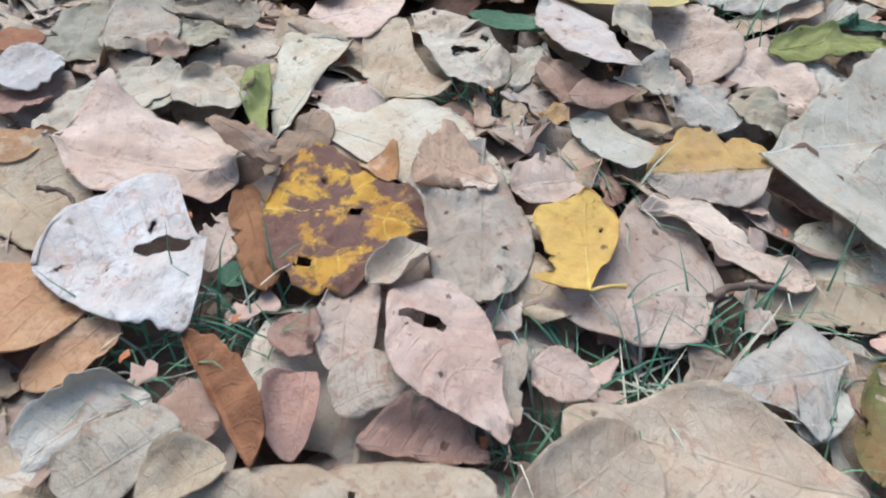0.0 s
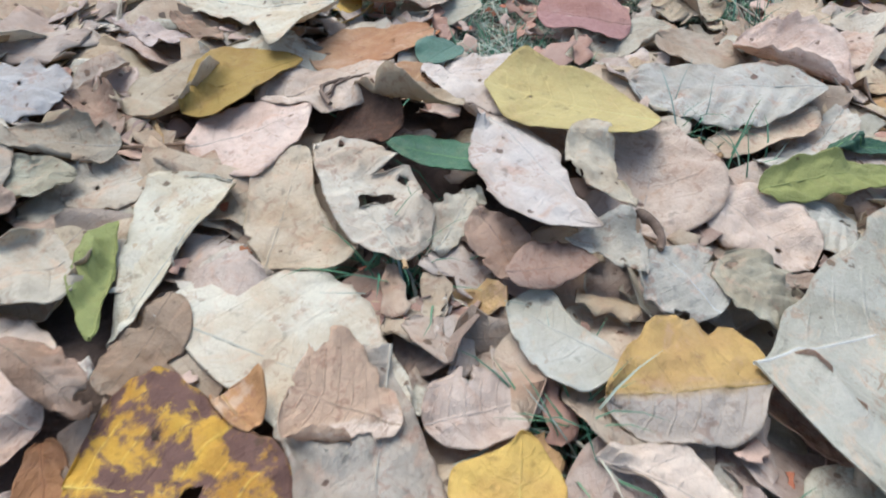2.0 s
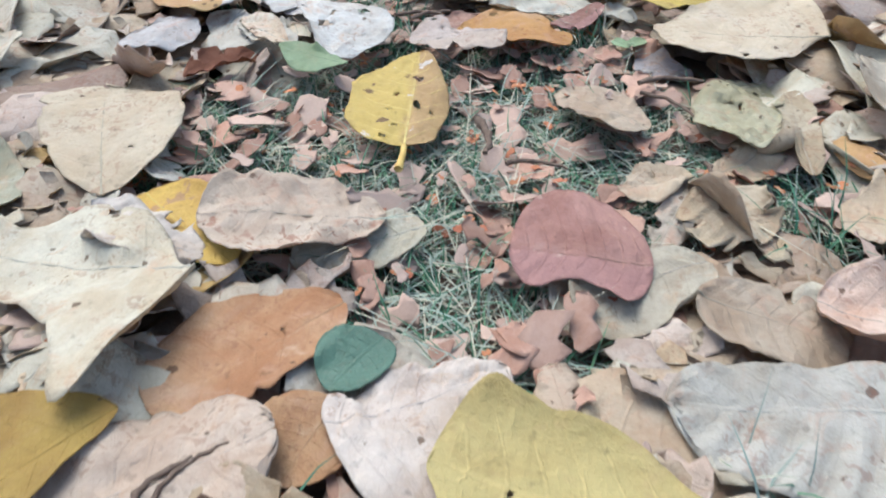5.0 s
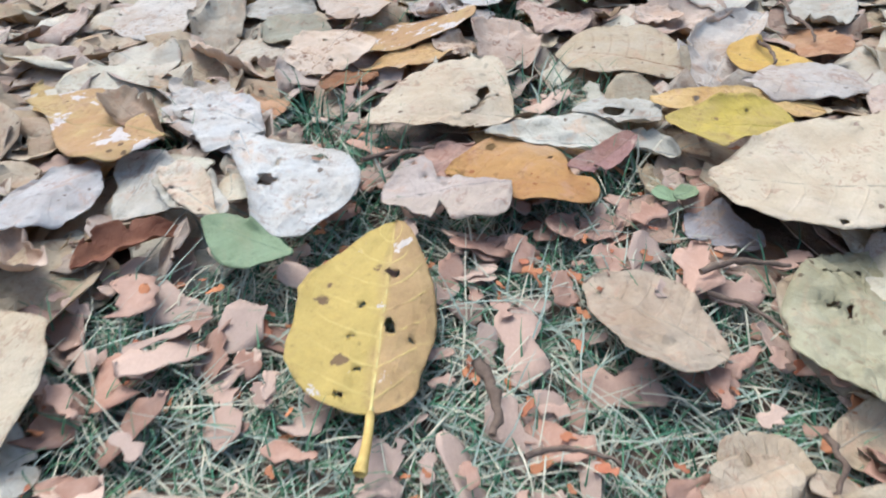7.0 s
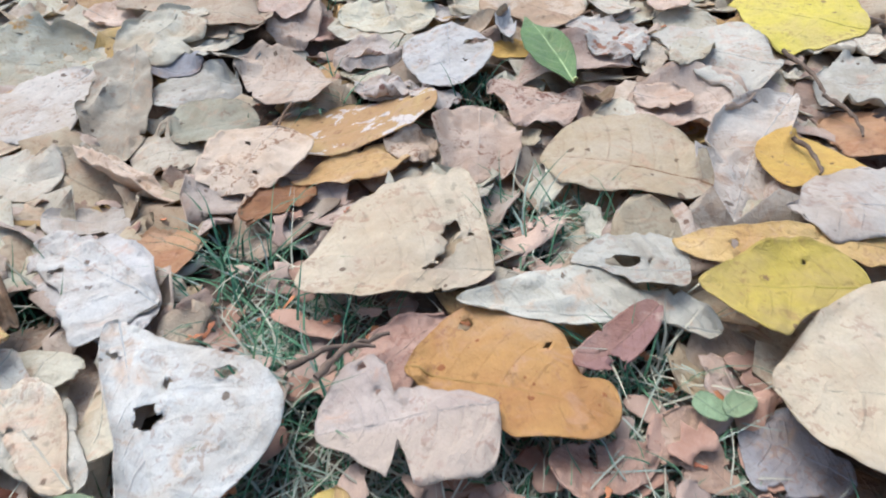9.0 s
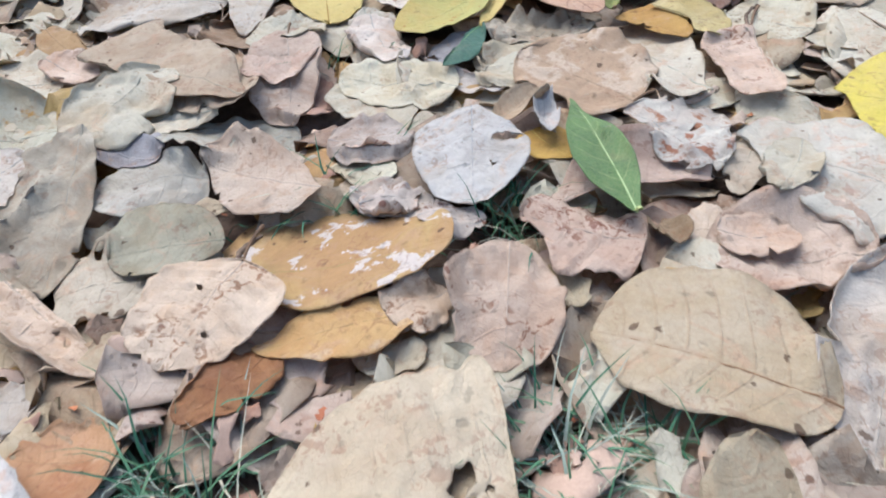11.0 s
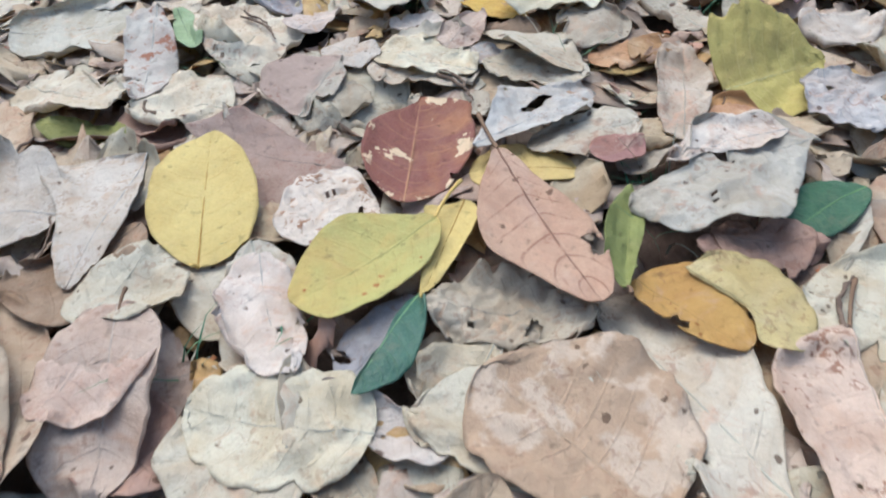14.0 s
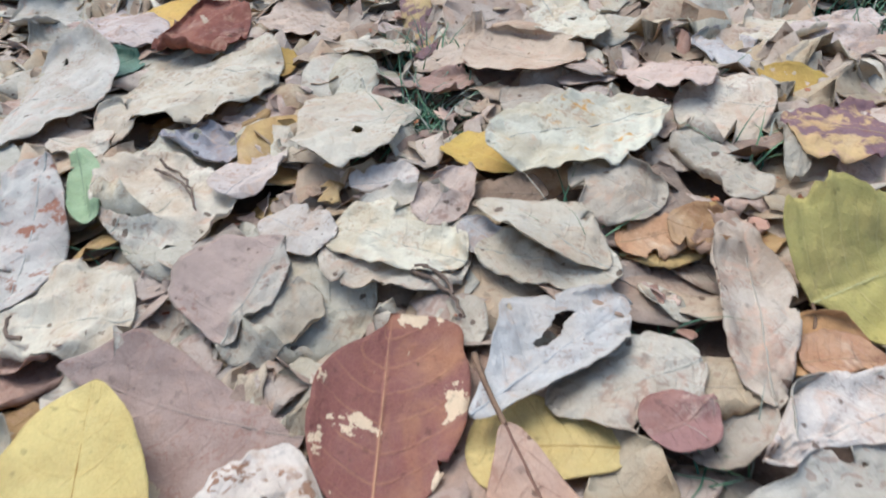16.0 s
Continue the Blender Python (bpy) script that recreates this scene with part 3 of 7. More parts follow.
    # stretches of the rim that have rolled over
    for side, at, breadth, start, degrees in rolls:
        g = np.exp(-((u - at) / breadth) ** 4)
        most = (1 - start) * half + 1e-5
        d = np.maximum(0.0, k - start) * half
        w = np.where(s * side > 0, g, 0.0) * radians(degrees)
        w = np.where(np.abs(w) < 0.02, 0.02, w)
        r = most / w
        turn = np.where((d > 0) & (s * side > 0), 1.0, 0.0)
        y += np.sign(s) * turn * (r * np.sin(w * d / most) - d)
        z += turn * r * (1 - np.cos(w * d / most))
    z += fold * np.abs(y) + bend * L * (2 * u - 1) ** 2 + twist * y * (2 * u - 1)
    # stiff, papery bends along straight creases
    for px, py, heading, degrees in creases:
        h = radians(heading)
        d = -(x - px) * math.sin(h) + (y - py) * math.cos(h) + 0.0015 * wave(x * 30, y * 30, so + px * 90)
        z += math.tan(radians(degrees)) * soft_step(d, 0.0016)
    # low swells, then fine crumpling
    z += amp * 0.0046 * wave(x * 18 + so, y * 20, so) * (0.4 + 0.6 * k)
    z += amp * 0.0034 * (0.35 - np.abs(wave(x * 26 + so, y * 30, so + 9)) * 1.6)
    z += amp * 0.0021 * (0.35 - np.abs(wave(x * 75, y * 75 + so, so + 30)) * 1.6)
    z += amp * 0.0009 * wave(x * 190, y * 190 + so, so + 4)
    # edge ripple
    z += amp * 0.0055 * k ** 3 * wave(u * 7, so + np.where(left, 4, 0), 17.5)
    # the blade lies in low pillows between the side ribs
    z += (0.0004 + 0.0018 * rib) * np.cos(2 * np.pi * 7.5 * (u - 0.17 * k ** 1.5)) * np.minimum(1, k * 3) * f
    z -= 0.0007 * np.exp(-(y / 0.003) ** 2)
    co = np.stack([x, y + sway * L * np.sin(np.pi * u), z], -1)
    uv = np.stack([u, s * 0.5 + 0.5], -1)
    grid = np.arange((nu + 1) * (nv + 1)).reshape(nu + 1, nv + 1)
    co[:, 2] -= co[:, 2].mean()
    inside = np.zeros(len(co), dtype=bool)
    cell = max(1.4 * L / nu, (wl + wr) / nv)
    for n, (hx, hy, r) in enumerate(holes):
        d = co[:, :2] - np.array((hx, hy + sway * L * math.sin(math.pi * min(1, max(0, hx / L)))))
        stretch = rnd.uniform(0.95, 1.6)
        dist = np.hypot(d[:, 0] * stretch, d[:, 1] / stretch)
        ang = np.arctan2(d[:, 1], d[:, 0])
        rim = r * (1 + 0.28 * np.sin(2 * ang + n) + 0.18 * np.sin(5 * ang + seed) + 0.1 * np.sin(9 * ang))
        # the sheet draws back to the rim of the hole
        core = dist < np.maximum(rim, cell * 1.25)
        inside |= core
        near = core & (dist > 1e-6)
        goal = np.maximum(rim, cell * 0.5)
        co[near, :2] += d[near] * (np.minimum(goal[near] / dist[near], 8) - 1)[:, None]
        lift = np.clip(1 - (dist - rim) / (0.5 * r + 0.003), 0, 1)
        co[:, 2] += 0.0010 * lift * np.sin(3 * ang + n)
    for n, (ax, ay, bx, by, w) in enumerate(slits):
        # a split that gapes in the middle, one lip a little higher
        along = np.array((bx - ax, by - ay))
        long = np.linalg.norm(along)
        along /= long
        d = co[:, :2] - np.array((ax, ay))
        t = d @ along / long
        off = d[:, 1] * along[0] - d[:, 0] * along[1] + 0.12 * long * wave(t * 3.3, so + n, 2.2) + 0.04 * long * wave(t * 11, so + n, 7.2)
        rim = w * np.sqrt(np.maximum(0.0, 4 * t * (1 - t)))
        core = (np.abs(off) < np.maximum(rim, cell * 0.7)) & (t > 0.02) & (t < 0.98)
        inside |= core
        move = np.where(core, np.sign(off) * np.maximum(rim, 0.0002) - off, 0.0)
        co[:, 0] -= move * along[1]
        co[:, 1] += move * along[0]
        co[:, 2] += 0.0022 * np.sign(off) * np.clip(1 - np.abs(off) / 0.012, 0, 1) * np.clip(4 * t * (1 - t), 0, 1)
    quads = np.stack([grid[:-1, :-1], grid[1:, :-1], grid[1:, 1:], grid[:-1, 1:]], -1).reshape(-1, 4)
    quads = quads[~inside[quads].all(axis=1)]
    middle = grid[:, nv // 2]
    return co, uv, quads, [tuple(v) for v in co[middle]], [bool(b) for b in inside[middle]]


COUNT = [0]
SMOOTH = ("palegold", "tan", "tanrib", "yellowspot", "orangespot", "orange", "orangepatch", "rustpatch", "rustpink", "pinktan", "rusttan")
FRESH = ("yellow", "yellowolive", "yellowrust", "green", "leafgreen", "lightgreen", "bluegreen", "teal", "ochre", "gold", "goldspot")
PLACED = []
STALKS = {"gold": STALK_YELLOW, "goldspot": STALK_YELLOW, "yellow": STALK_YELLOW, "yellowolive": STALK_YELLOW, "yellowrust": STALK_YELLOW, "blotch": STALK_YELLOW,
          "orange": STALK_PALE, "leafgreen": STALK_GREEN, "green": STALK_GREEN, "lightgreen": STALK_GREEN, "teal": STALK_GREEN,
          "cream": STALK_PALE, "white": STALK_PALE, "tan": STALK_PALE, "orangespot": STALK_PALE, "yellowspot": STALK_YELLOW, "rustcream": STALK_PALE}


# heights of what lies so far: each leaf drapes over those under it, and the litter stays below them all
CELL, GX, GY = 0.003, -1.0, -0.5
HIGH = np.full((870, 1170), -1.0)
LOW = np.full((870, 1170), 1.0)


def cells_at(xy):
    return np.clip(((xy[:, 0] - GX) / CELL).astype(int), 0, 869), np.clip(((xy[:, 1] - GY) / CELL).astype(int), 0, 1169)


def drape(co, quads, m, nu, nv):
    """Lifts a blade softly where it would pass through leaves that lie under it."""
    r, t = np.array(m.to_3x3()), np.array(m.translation)
    at = co @ r.T + t
    rise = np.clip(HIGH[cells_at(at)] + 0.0007 - at[:, 2], 0, 0.009).reshape(nu + 1, nv + 1)
    need = rise.copy()
    for _ in range(6):
        p = np.pad(rise, 1, mode="edge")
        rise = np.maximum(need, (p[:-2, 1:-1] + p[2:, 1:-1] + p[1:-1, :-2] + p[1:-1, 2:] + 2 * rise) / 6)
    co[:, 2] += rise.ravel()
    at[:, 2] += rise.ravel()
    mid = at[quads].mean(axis=1)
    edge = (at[quads] + np.roll(at[quads], -1, axis=1)).reshape(-1, 3) / 2
    dots = np.vstack([at[np.unique(quads)], mid, edge])
    c = cells_at(dots)
    np.maximum.at(HIGH, c, dots[:, 2])
    np.minimum.at(LOW, c, dots[:, 2])


def leaf(kind, at, turn, L, wl, wr, wide, holes=(), petiole=None, stalk=1.0, **form):
    """One fallen leaf, its base at a place and its blade lying at a turn: blade, midrib and, where it shows, the petiole."""
    COUNT[0] += 1
    seed = int(abs(at[0] * 7919 + at[1] * 104729 + L * 31337)) % 3989 + 1
    PLACED.append(pose(*at, *turn) @ Vector((L / 2, 0, 0)))
    rnd = random.Random(seed + 4000)
    form.setdefault("wrinkle", 0.4 if kind in FRESH else 0.6 if kind in SMOOTH else rnd.uniform(0.95, 1.6))
    if kind not in FRESH and kind not in SMOOTH:
        form.setdefault("rag", rnd.choice((0.04, 0.06, 0.09, 0.13)))
    wear, torn, rolled, bent = [], [], [], []
    if kind not in FRESH and L > 0.04 and form["wrinkle"] > 0.5:
        # small notches in the rim and pinholes, as on most old leaves
        for _ in range(rnd.choice((0, 0, 1, 2))):
            u, side = rnd.uniform(0.15, 0.92), rnd.choice((-1, 1))
            wear.append((u * L, side * (wl if side > 0 else wr) * (1 - abs(u - wide) ** 2 * 2.2) * rnd.uniform(0.8, 1.0), rnd.uniform(0.0022, 0.0055)))
        for _ in range(rnd.choice((0, 0, 0, 0, 1))):
            wear.append((rnd.uniform(0.25, 0.8) * L, rnd.uniform(-0.5, 0.5) * min(wl, wr), rnd.uniform(0.0012, 0.0026)))
        if "sides" not in form:
            for _ in range(rnd.choice((0, 1, 1, 2))):
                torn.append((rnd.uniform(0.2, 0.95), rnd.choice((-1, 1)), rnd.choice((0.12, 0.2, 0.35, 0.5)), rnd.uniform(0.025, 0.07)))
        for _ in range(0 if "sides" in form else rnd.choice((1, 2, 3)) if at[1] > 1.7 else rnd.choice((0, 1, 1, 2))):
            rolled.append((rnd.choice((-1, 1)), rnd.uniform(0.25, 0.85), rnd.uniform(0.15, 0.45), rnd.uniform(0.7, 0.88), rnd.choice((1, 1, 1, -1)) * rnd.uniform(50, 170)))
        for _ in range(rnd.choice((1, 2, 2, 3))):
            side = rnd.choice((-1, 1))
            bent.append((rnd.uniform(0.3, 0.8) * L, side * 0.15 * wl, rnd.uniform(20, 75) * side + rnd.choice((0, 180)), max(-22, min(22, rnd.gauss(0, 5 if "sides" in form else 11)))))
    form["notches"] = list(form.get("notches", ())) + torn
    form.setdefault("rolls", rolled)
    form.setdefault("creases", bent)
    nu, nv = (90, 56) if "slits" in form else (66, 40) if holes else (44, 26) if L > 0.075 else (38, 22) if L > 0.045 else (26, 16)
    co, uv, quads, line, broken = blade_form(L, wl, wr, wide, seed, holes=list(holes) + wear, nu=nu, nv=nv, **form)
    drape(co, quads, pose(*at, *turn), nu, nv)
    line = [tuple(v) for v in co.reshape(nu + 1, nv + 1, 3)[:, nv // 2]]
    words = KINDS[kind][3]
    if "slits" in form:
        words += " with a split blade"
    elif len(holes) > 1:
        words += " with eaten holes"
    elif holes:
        words += " with one torn hole"
    elif form.get("rag", 0) > 0.2:
        words += " with ragged torn edges"
    elif form.get("curl", 0) > 0.35:
        words += " with rolled-up edges"
    if "with" not in words or len(words.split()) < 9:
        words += ", lying on leaf litter"
    thing = tagged(new("fallen_leaf"), words, "leaf", "fallen leaves")
    thing.matrix_basis = pose(*at, *turn)
    verts, faces, both = shell(co, uv, quads, 0.00045)
    hang("blade", mesh_of("blade", verts, faces, MATS[kind], both), thing)
    thick = 0.0004 + 0.0042 * L
    # the midrib runs just proud of the blade and stops where the blade is eaten away
    run = []
    for i, p in enumerate(line):
        if broken[i]:
            break
        if i / len(line) < 0.88:
            run.append((p[0], p[1], p[2] - thick * 0.35))
    if len(run) > 4:
        v, f = tube(run[::2] if len(run) > 8 else run, [thick * (1 - 0.8 * i / (len(run) / 2 + 1)) for i in range(len(run[::2] if len(run) > 8 else run))], 5)
        hang("midrib", mesh_of("midrib", v, f, RIBS[kind]), thing)
    if petiole:
        px, py = petiole
        a, b = Vector(line[1]), Vector((px, py, line[1][2] + 0.004))
        c = (a + b) / 2 + Vector((0, 0.15 * (px - a.x) * 0.4, 0.003))
        pts = [a * (1 - w) ** 2 + c * (2 * w * (1 - w)) + b * w * w for w in (0, 0.2, 0.4, 0.6, 0.8, 0.93, 1.0)]
        thick = (0.0006 + 0.0048 * L) * stalk
        v, f = tube(pts, [thick * k for k in (1.0, 1.0, 1.0, 1.05, 1.15, 1.45, 1.3)], 7)
        hang("petiole", mesh_of("petiole", v, f, STALKS.get(kind, STALK)), thing)
    return thing


class Heap:
    """Gathers many small meshes into one object of uncountable stuff."""

    def __init__(self):
        self.v, self.f, self.uv, self.n = [], [], [], 0

    def add(self, verts, faces, uv, m, under=False):
        v = verts @ np.array(m.to_3x3()).T + np.array(m.translation)
        if under:
            v[:, 2] = np.minimum(v[:, 2], np.maximum(LOW[cells_at(v)] - 0.0012, v[:, 2].min() - 0.012))
        self.v.append(v)
        self.f.append(np.asarray(faces) + self.n)
        self.uv.append(uv if uv is not None else np.zeros((len(verts), 2)))
        self.n += len(verts)

    def done(self, name, material, label, category):
        me = mesh_of(name, np.vstack(self.v), np.vstack(self.f), material, np.vstack(self.uv))
        return tagged(new(name, me), label, category, kind="stuff")


# ---- ground ----
def ground():
    xs = np.concatenate([[-30, -8, -3, -1.6], np.linspace(-1.0, 1.6, 131), [2.2, 4, 10, 30]])
    ys = np.concatenate([[-30, -8, -3, -1.2], np.linspace(-0.5, 3.0, 176), [3.6, 6, 12, 30]])
    verts = np.array([(x, y, soil(x, y)) for y in ys for x in xs])
    n = len(xs)
    faces = [(j * n + i, j * n + i + 1, (j + 1) * n + i + 1, (j + 1) * n + i) for j in range(len(ys) - 1) for i in range(n - 1)]
    tagged(new("ground", mesh_of("ground", verts, faces, SOIL)), "dark crumbly soil under the leaf litter", "ground", kind="structure")


ground()

# bare, grassy places between the leaves: middle, half-axes
BARE = [(0.12, 0.86, 0.20, 0.13), (0.13, 0.74, 0.08, 0.09), (0.30, 0.84, 0.10, 0.09), (0.24, 1.135, 0.035, 0.03), (0.09, 1.10, 0.05, 0.05),
        (-0.03, 0.90, 0.08, 0.08), (0.14, 0.975, 0.16, 0.06), (0.22, 1.0, 0.06, 0.05)]


def bare(x, y):
    return max(1 - ((x - a) / c) ** 2 - ((y - b) / d) ** 2 for a, b, c, d in BARE)


# ---- fallen leaves ----
leaf("pink", (-0.1219, 0.2573, 0.0066), (8.4, -5.7, 81.9), 0.0406, 0.0133, 0.0107, 0.58)
leaf("green", (-0.1099, 0.2448, 0.0090), (-1.4, 5.4, 67.0), 0.0196, 0.0095, 0.0105, 0.51)
leaf("lilacgrey", (0.3342, 0.9541, -0.0114), (-7.1, -4.2, 141.0), 0.0517, 0.0284, 0.0204, 0.5, sides=((0.0079, 0.0156, 0.0205, 0.0245, 0.0282, 0.0284, 0.0121), (0.0068, 0.0078, 0.0089, 0.0154, 0.0204, 0.0166, 0.0089)), wrinkle=0.7)
leaf("pink", (0.1553, 0.2577, -0.0130), (0.9, -3.8, -174.0), 0.1297, 0.0386, 0.0686, 0.5, sides=((0.001, 0.0315, 0.0386, 0.0333, 0.0273, 0.0049, 0.0025), (0.053, 0.0686, 0.0586, 0.0285, 0.0065, 0.0027, 0.001)), petiole=(-0.0320, -0.0001), wrinkle=1.1)
leaf("tan", (0.1148, 0.3632, -0.0054), (-6.7, 3.5, -41.9), 0.0746, 0.0310, 0.0363, 0.44)
leaf("brownpink", (-0.0369, 0.1560, 0.0046), (-1.4, 2.2, -4.4), 0.0570, 0.0158, 0.0037, 0.45, rag=0.2)
leaf("rusttan", (-0.1600, 0.2222, 0.0118), (-6.2, 0.1, -120.1), 0.0484, 0.0178, 0.0118, 0.46)
leaf("rust", (-0.1172, 0.3197, 0.0127), (-3.3, 1.3, -70.6), 0.0874, 0.0154, 0.0118, 0.52, rag=0.2)
leaf("tan", (-0.2772, 0.3288, 0.0190), (-5.7, -1.6, -36.4), 0.1038, 0.0343, 0.0225, 0.49)
leaf("greycream", (0.2781, 0.4877, -0.0088), (0.6, 4.9, -40.5), 0.0517, 0.0159, 0.0366, 0.54, holes=[(0.0259, 0.0014, 0.0029), (0.0362, 0.0037, 0.0023)])
leaf("pink", (-0.2005, 0.3442, 0.0129), (-1.3, 0.1, 4.5), 0.0774, 0.0470, 0.0330, 0.48)
leaf("brown", (-0.2602, 0.8380, 0.0122), (0.8, 10.9, 47.2), 0.0664, 0.0670, 0.0685, 0.51)
leaf("rustred", (-0.0842, 0.9779, 0.0008), (2.6, 3.4, 28.9), 0.0676, 0.0139, 0.0129, 0.48, fold=0.4)
leaf("brownpink", (0.2788, 0.9578, -0.0087), (-0.2, -3.3, 112.2), 0.0457, 0.0183, 0.0150, 0.5, sides=((0.0063, 0.0144, 0.0174, 0.0183, 0.0183, 0.0166, 0.0074), (0.0041, 0.0078, 0.0104, 0.0116, 0.0132, 0.015, 0.0097)), holes=[(0.0256, -0.0070, 0.0033)], wrinkle=0.9, rag=0.1)
leaf("brownpink", (0.2541, 0.9848, -0.0107), (3.8, -7.0, -176.4), 0.0530, 0.0185, 0.0103, 0.5, sides=((0.0062, 0.0132, 0.0164, 0.0179, 0.0185, 0.0184, 0.016), (0.0033, 0.0077, 0.0095, 0.009, 0.009, 0.0103, 0.0064)), holes=[(0.0303, -0.0043, 0.0031)], wrinkle=0.9, rag=0.1)
leaf("greycream", (0.1085, 1.4790, -0.0167), (-4.1, -2.2, -165.2), 0.1059, 0.0460, 0.0323, 0.51)
leaf("brownpink", (0.0440, 1.7977, -0.0105), (-3.4, 2.6, 22.2), 0.0659, 0.0393, 0.0334, 0.46)
leaf("brownpink", (0.1238, 1.0430, -0.0062), (2.9, 1.2, 40.4), 0.0658, 0.0235, 0.0188, 0.36)
leaf("cream", (-0.0328, 1.0996, -0.0048), (3.7, -3.7, -105.2), 0.0314, 0.0228, 0.0272, 0.51)
leaf("cream", (0.0971, 0.7627, -0.0036), (-1.7, -2.8, -167.4), 0.0810, 0.0187, 0.0206, 0.45)
leaf("cream", (-0.0926, 0.3908, 0.0040), (-3.5, -2.2, -22.3), 0.1384, 0.0629, 0.0388, 0.5, sides=((0.032, 0.0421, 0.0565, 0.0629, 0.054, 0.039, 0.0154), (0.001, 0.0107, 0.021, 0.0283, 0.0356, 0.0388, 0.0293)), wrinkle=0.6)
leaf("pink", (0.0414, 0.3311, 0.0002), (2.3, -0.8, 17.8), 0.0584, 0.0210, 0.0185, 0.47, rag=0.1)
leaf("greycream", (0.1926, 0.1978, -0.0169), (1.9, -0.9, -135.1), 0.0374, 0.0103, 0.0140, 0.58)
leaf("olivegreen", (0.2352, 0.2187, -0.0227), (1.2, -4.6, -123.2), 0.0852, 0.0131, 0.0184, 0.52)
leaf("tan", (0.1686, 0.2503, -0.0167), (-3.0, 2.4, -10.0), 0.0867, 0.0317, 0.0061, 0.47)
leaf("greycream", (-0.1269, 0.1759, 0.0091), (-3.7, -4.4, -146.0), 0.0619, 0.0087, 0.0195, 0.45, wrinkle=1.5)
leaf("brownpink", (-0.1148, 0.1880, 0.0108), (2.3, 1.3, -75.9), 0.0359, 0.0139, 0.0164, 0.71)
leaf("pink", (-0.0409, 0.2609, 0.0107), (-4.6, -2.9, -94.0), 0.0747, 0.0159, 0.0138, 0.59)
leaf("brownpink", (-0.0800, 0.2166, 0.0135), (4.3, -1.0, -37.8), 0.0282, 0.0130, 0.0114, 0.52, rag=0.2)
leaf("rusttan", (-0.2356, 0.2463, 0.0227), (-8.1, 6.9, -22.8), 0.0683, 0.0225, 0.0463, 0.70)
leaf("brown", (-0.0848, 0.4054, 0.0043), (1.6, -5.8, -104.0), 0.0639, 0.0200, 0.0158, 0.51)
leaf("tan", (-0.0428, 0.4248, 0.0075), (2.1, -2.9, 83.1), 0.0995, 0.0251, 0.0433, 0.5, sides=((0.0018, 0.016, 0.0205, 0.0227, 0.0251, 0.0243, 0.0146), (0.0406, 0.0433, 0.0302, 0.0205, 0.014, 0.0101, 0.005)), wrinkle=0.8)
leaf("greycream", (0.3545, 0.5968, -0.0046), (0.3, 1.8, -140.9), 0.1166, 0.0234, 0.0167, 0.55)
leaf("pink", (0.2218, 0.4937, -0.0032), (-1.8, 3.3, -54.5), 0.0725, 0.0368, 0.0257, 0.50)
leaf("dark", (-0.0247, 0.5516, 0.0093), (1.6, -5.8, -10.6), 0.0571, 0.0340, 0.0175, 0.51, curl=0.3)
leaf("buff", (-0.1243, 0.5025, 0.0084), (2.7, -5.3, -149.4), 0.0474, 0.0260, 0.0299, 0.48)
leaf("tan", (-0.1393, 0.4441, 0.0128), (-5.0, 1.6, -127.8), 0.0586, 0.0327, 0.0225, 0.53)
leaf("olivegrey", (-0.2293, 0.4257, 0.0207), (-5.6, 2.2, -21.0), 0.0618, 0.0298, 0.0289, 0.47)
leaf("brown", (-0.1964, 0.5951, 0.0158), (2.0, -0.1, -49.2), 0.0689, 0.0156, 0.0126, 0.44, curl=0.6)
leaf("gold", (-0.0756, 0.8110, 0.0048), (-1.3, -1.1, -49.1), 0.0970, 0.0276, 0.0215, 0.46)
leaf("rusttan", (0.0506, 0.6338, 0.0069), (7.0, -0.8, -124.0), 0.0445, 0.0238, 0.0268, 0.43)
leaf("buff", (0.2523, 0.7161, 0.0044), (-0.4, 6.3, -161.5), 0.0841, 0.0332, 0.0288, 0.54)
leaf("pink", (0.3467, 0.6682, 0.0007), (-5.2, 3.6, 21.7), 0.0936, 0.0194, 0.0275, 0.46)
leaf("tan", (0.3519, 0.7527, -0.0046), (0.5, -2.1, -23.0), 0.0562, 0.0460, 0.0263, 0.51, rag=0.25)
leaf("tan", (0.3011, 0.8518, -0.0024), (-1.8, -0.5, 2.6), 0.0669, 0.0658, 0.0458, 0.52, rag=0.2)
leaf("pink", (0.0822, 0.5764, 0.0147), (-1.3, 6.2, -37.4), 0.0328, 0.0078, 0.0316, 0.36)
leaf("brown", (-0.1056, 0.5120, 0.0092), (1.3, -3.7, 133.9), 0.0284, 0.0013, 0.0099, 0.46)
leaf("lilacpink", (-0.2056, 0.7152, 0.0140), (-2.6, -0.2, -37.5), 0.0904, 0.0130, 0.0152, 0.56)
leaf("olivegrey", (-0.2006, 0.8085, 0.0072), (-0.0, -5.5, -2.4), 0.0526, 0.0488, 0.0241, 0.37)
leaf("goldspot", (0.0886, 0.8411, 0.0076), (0.1, 0.1, 81.9), 0.1435, 0.0466, 0.0279, 0.5, sides=((0.0249, 0.0444, 0.0456, 0.0466, 0.046, 0.0297, 0.0131), (0.0154, 0.0214, 0.0269, 0.0279, 0.0244, 0.0176, 0.0073)), holes=[(0.0970, -0.0015, 0.0038), (0.0557, -0.0041, 0.0040), (0.0709, 0.0121, 0.0024), (0.0473, 0.0150, 0.0017), (0.0264, 0.0091, 0.0019), (0.0101, 0.0160, 0.0021), (0.0468, -0.0156, 0.0017)], petiole=(-0.0327, 0.0004), wrinkle=0.7, stalk=1.7)
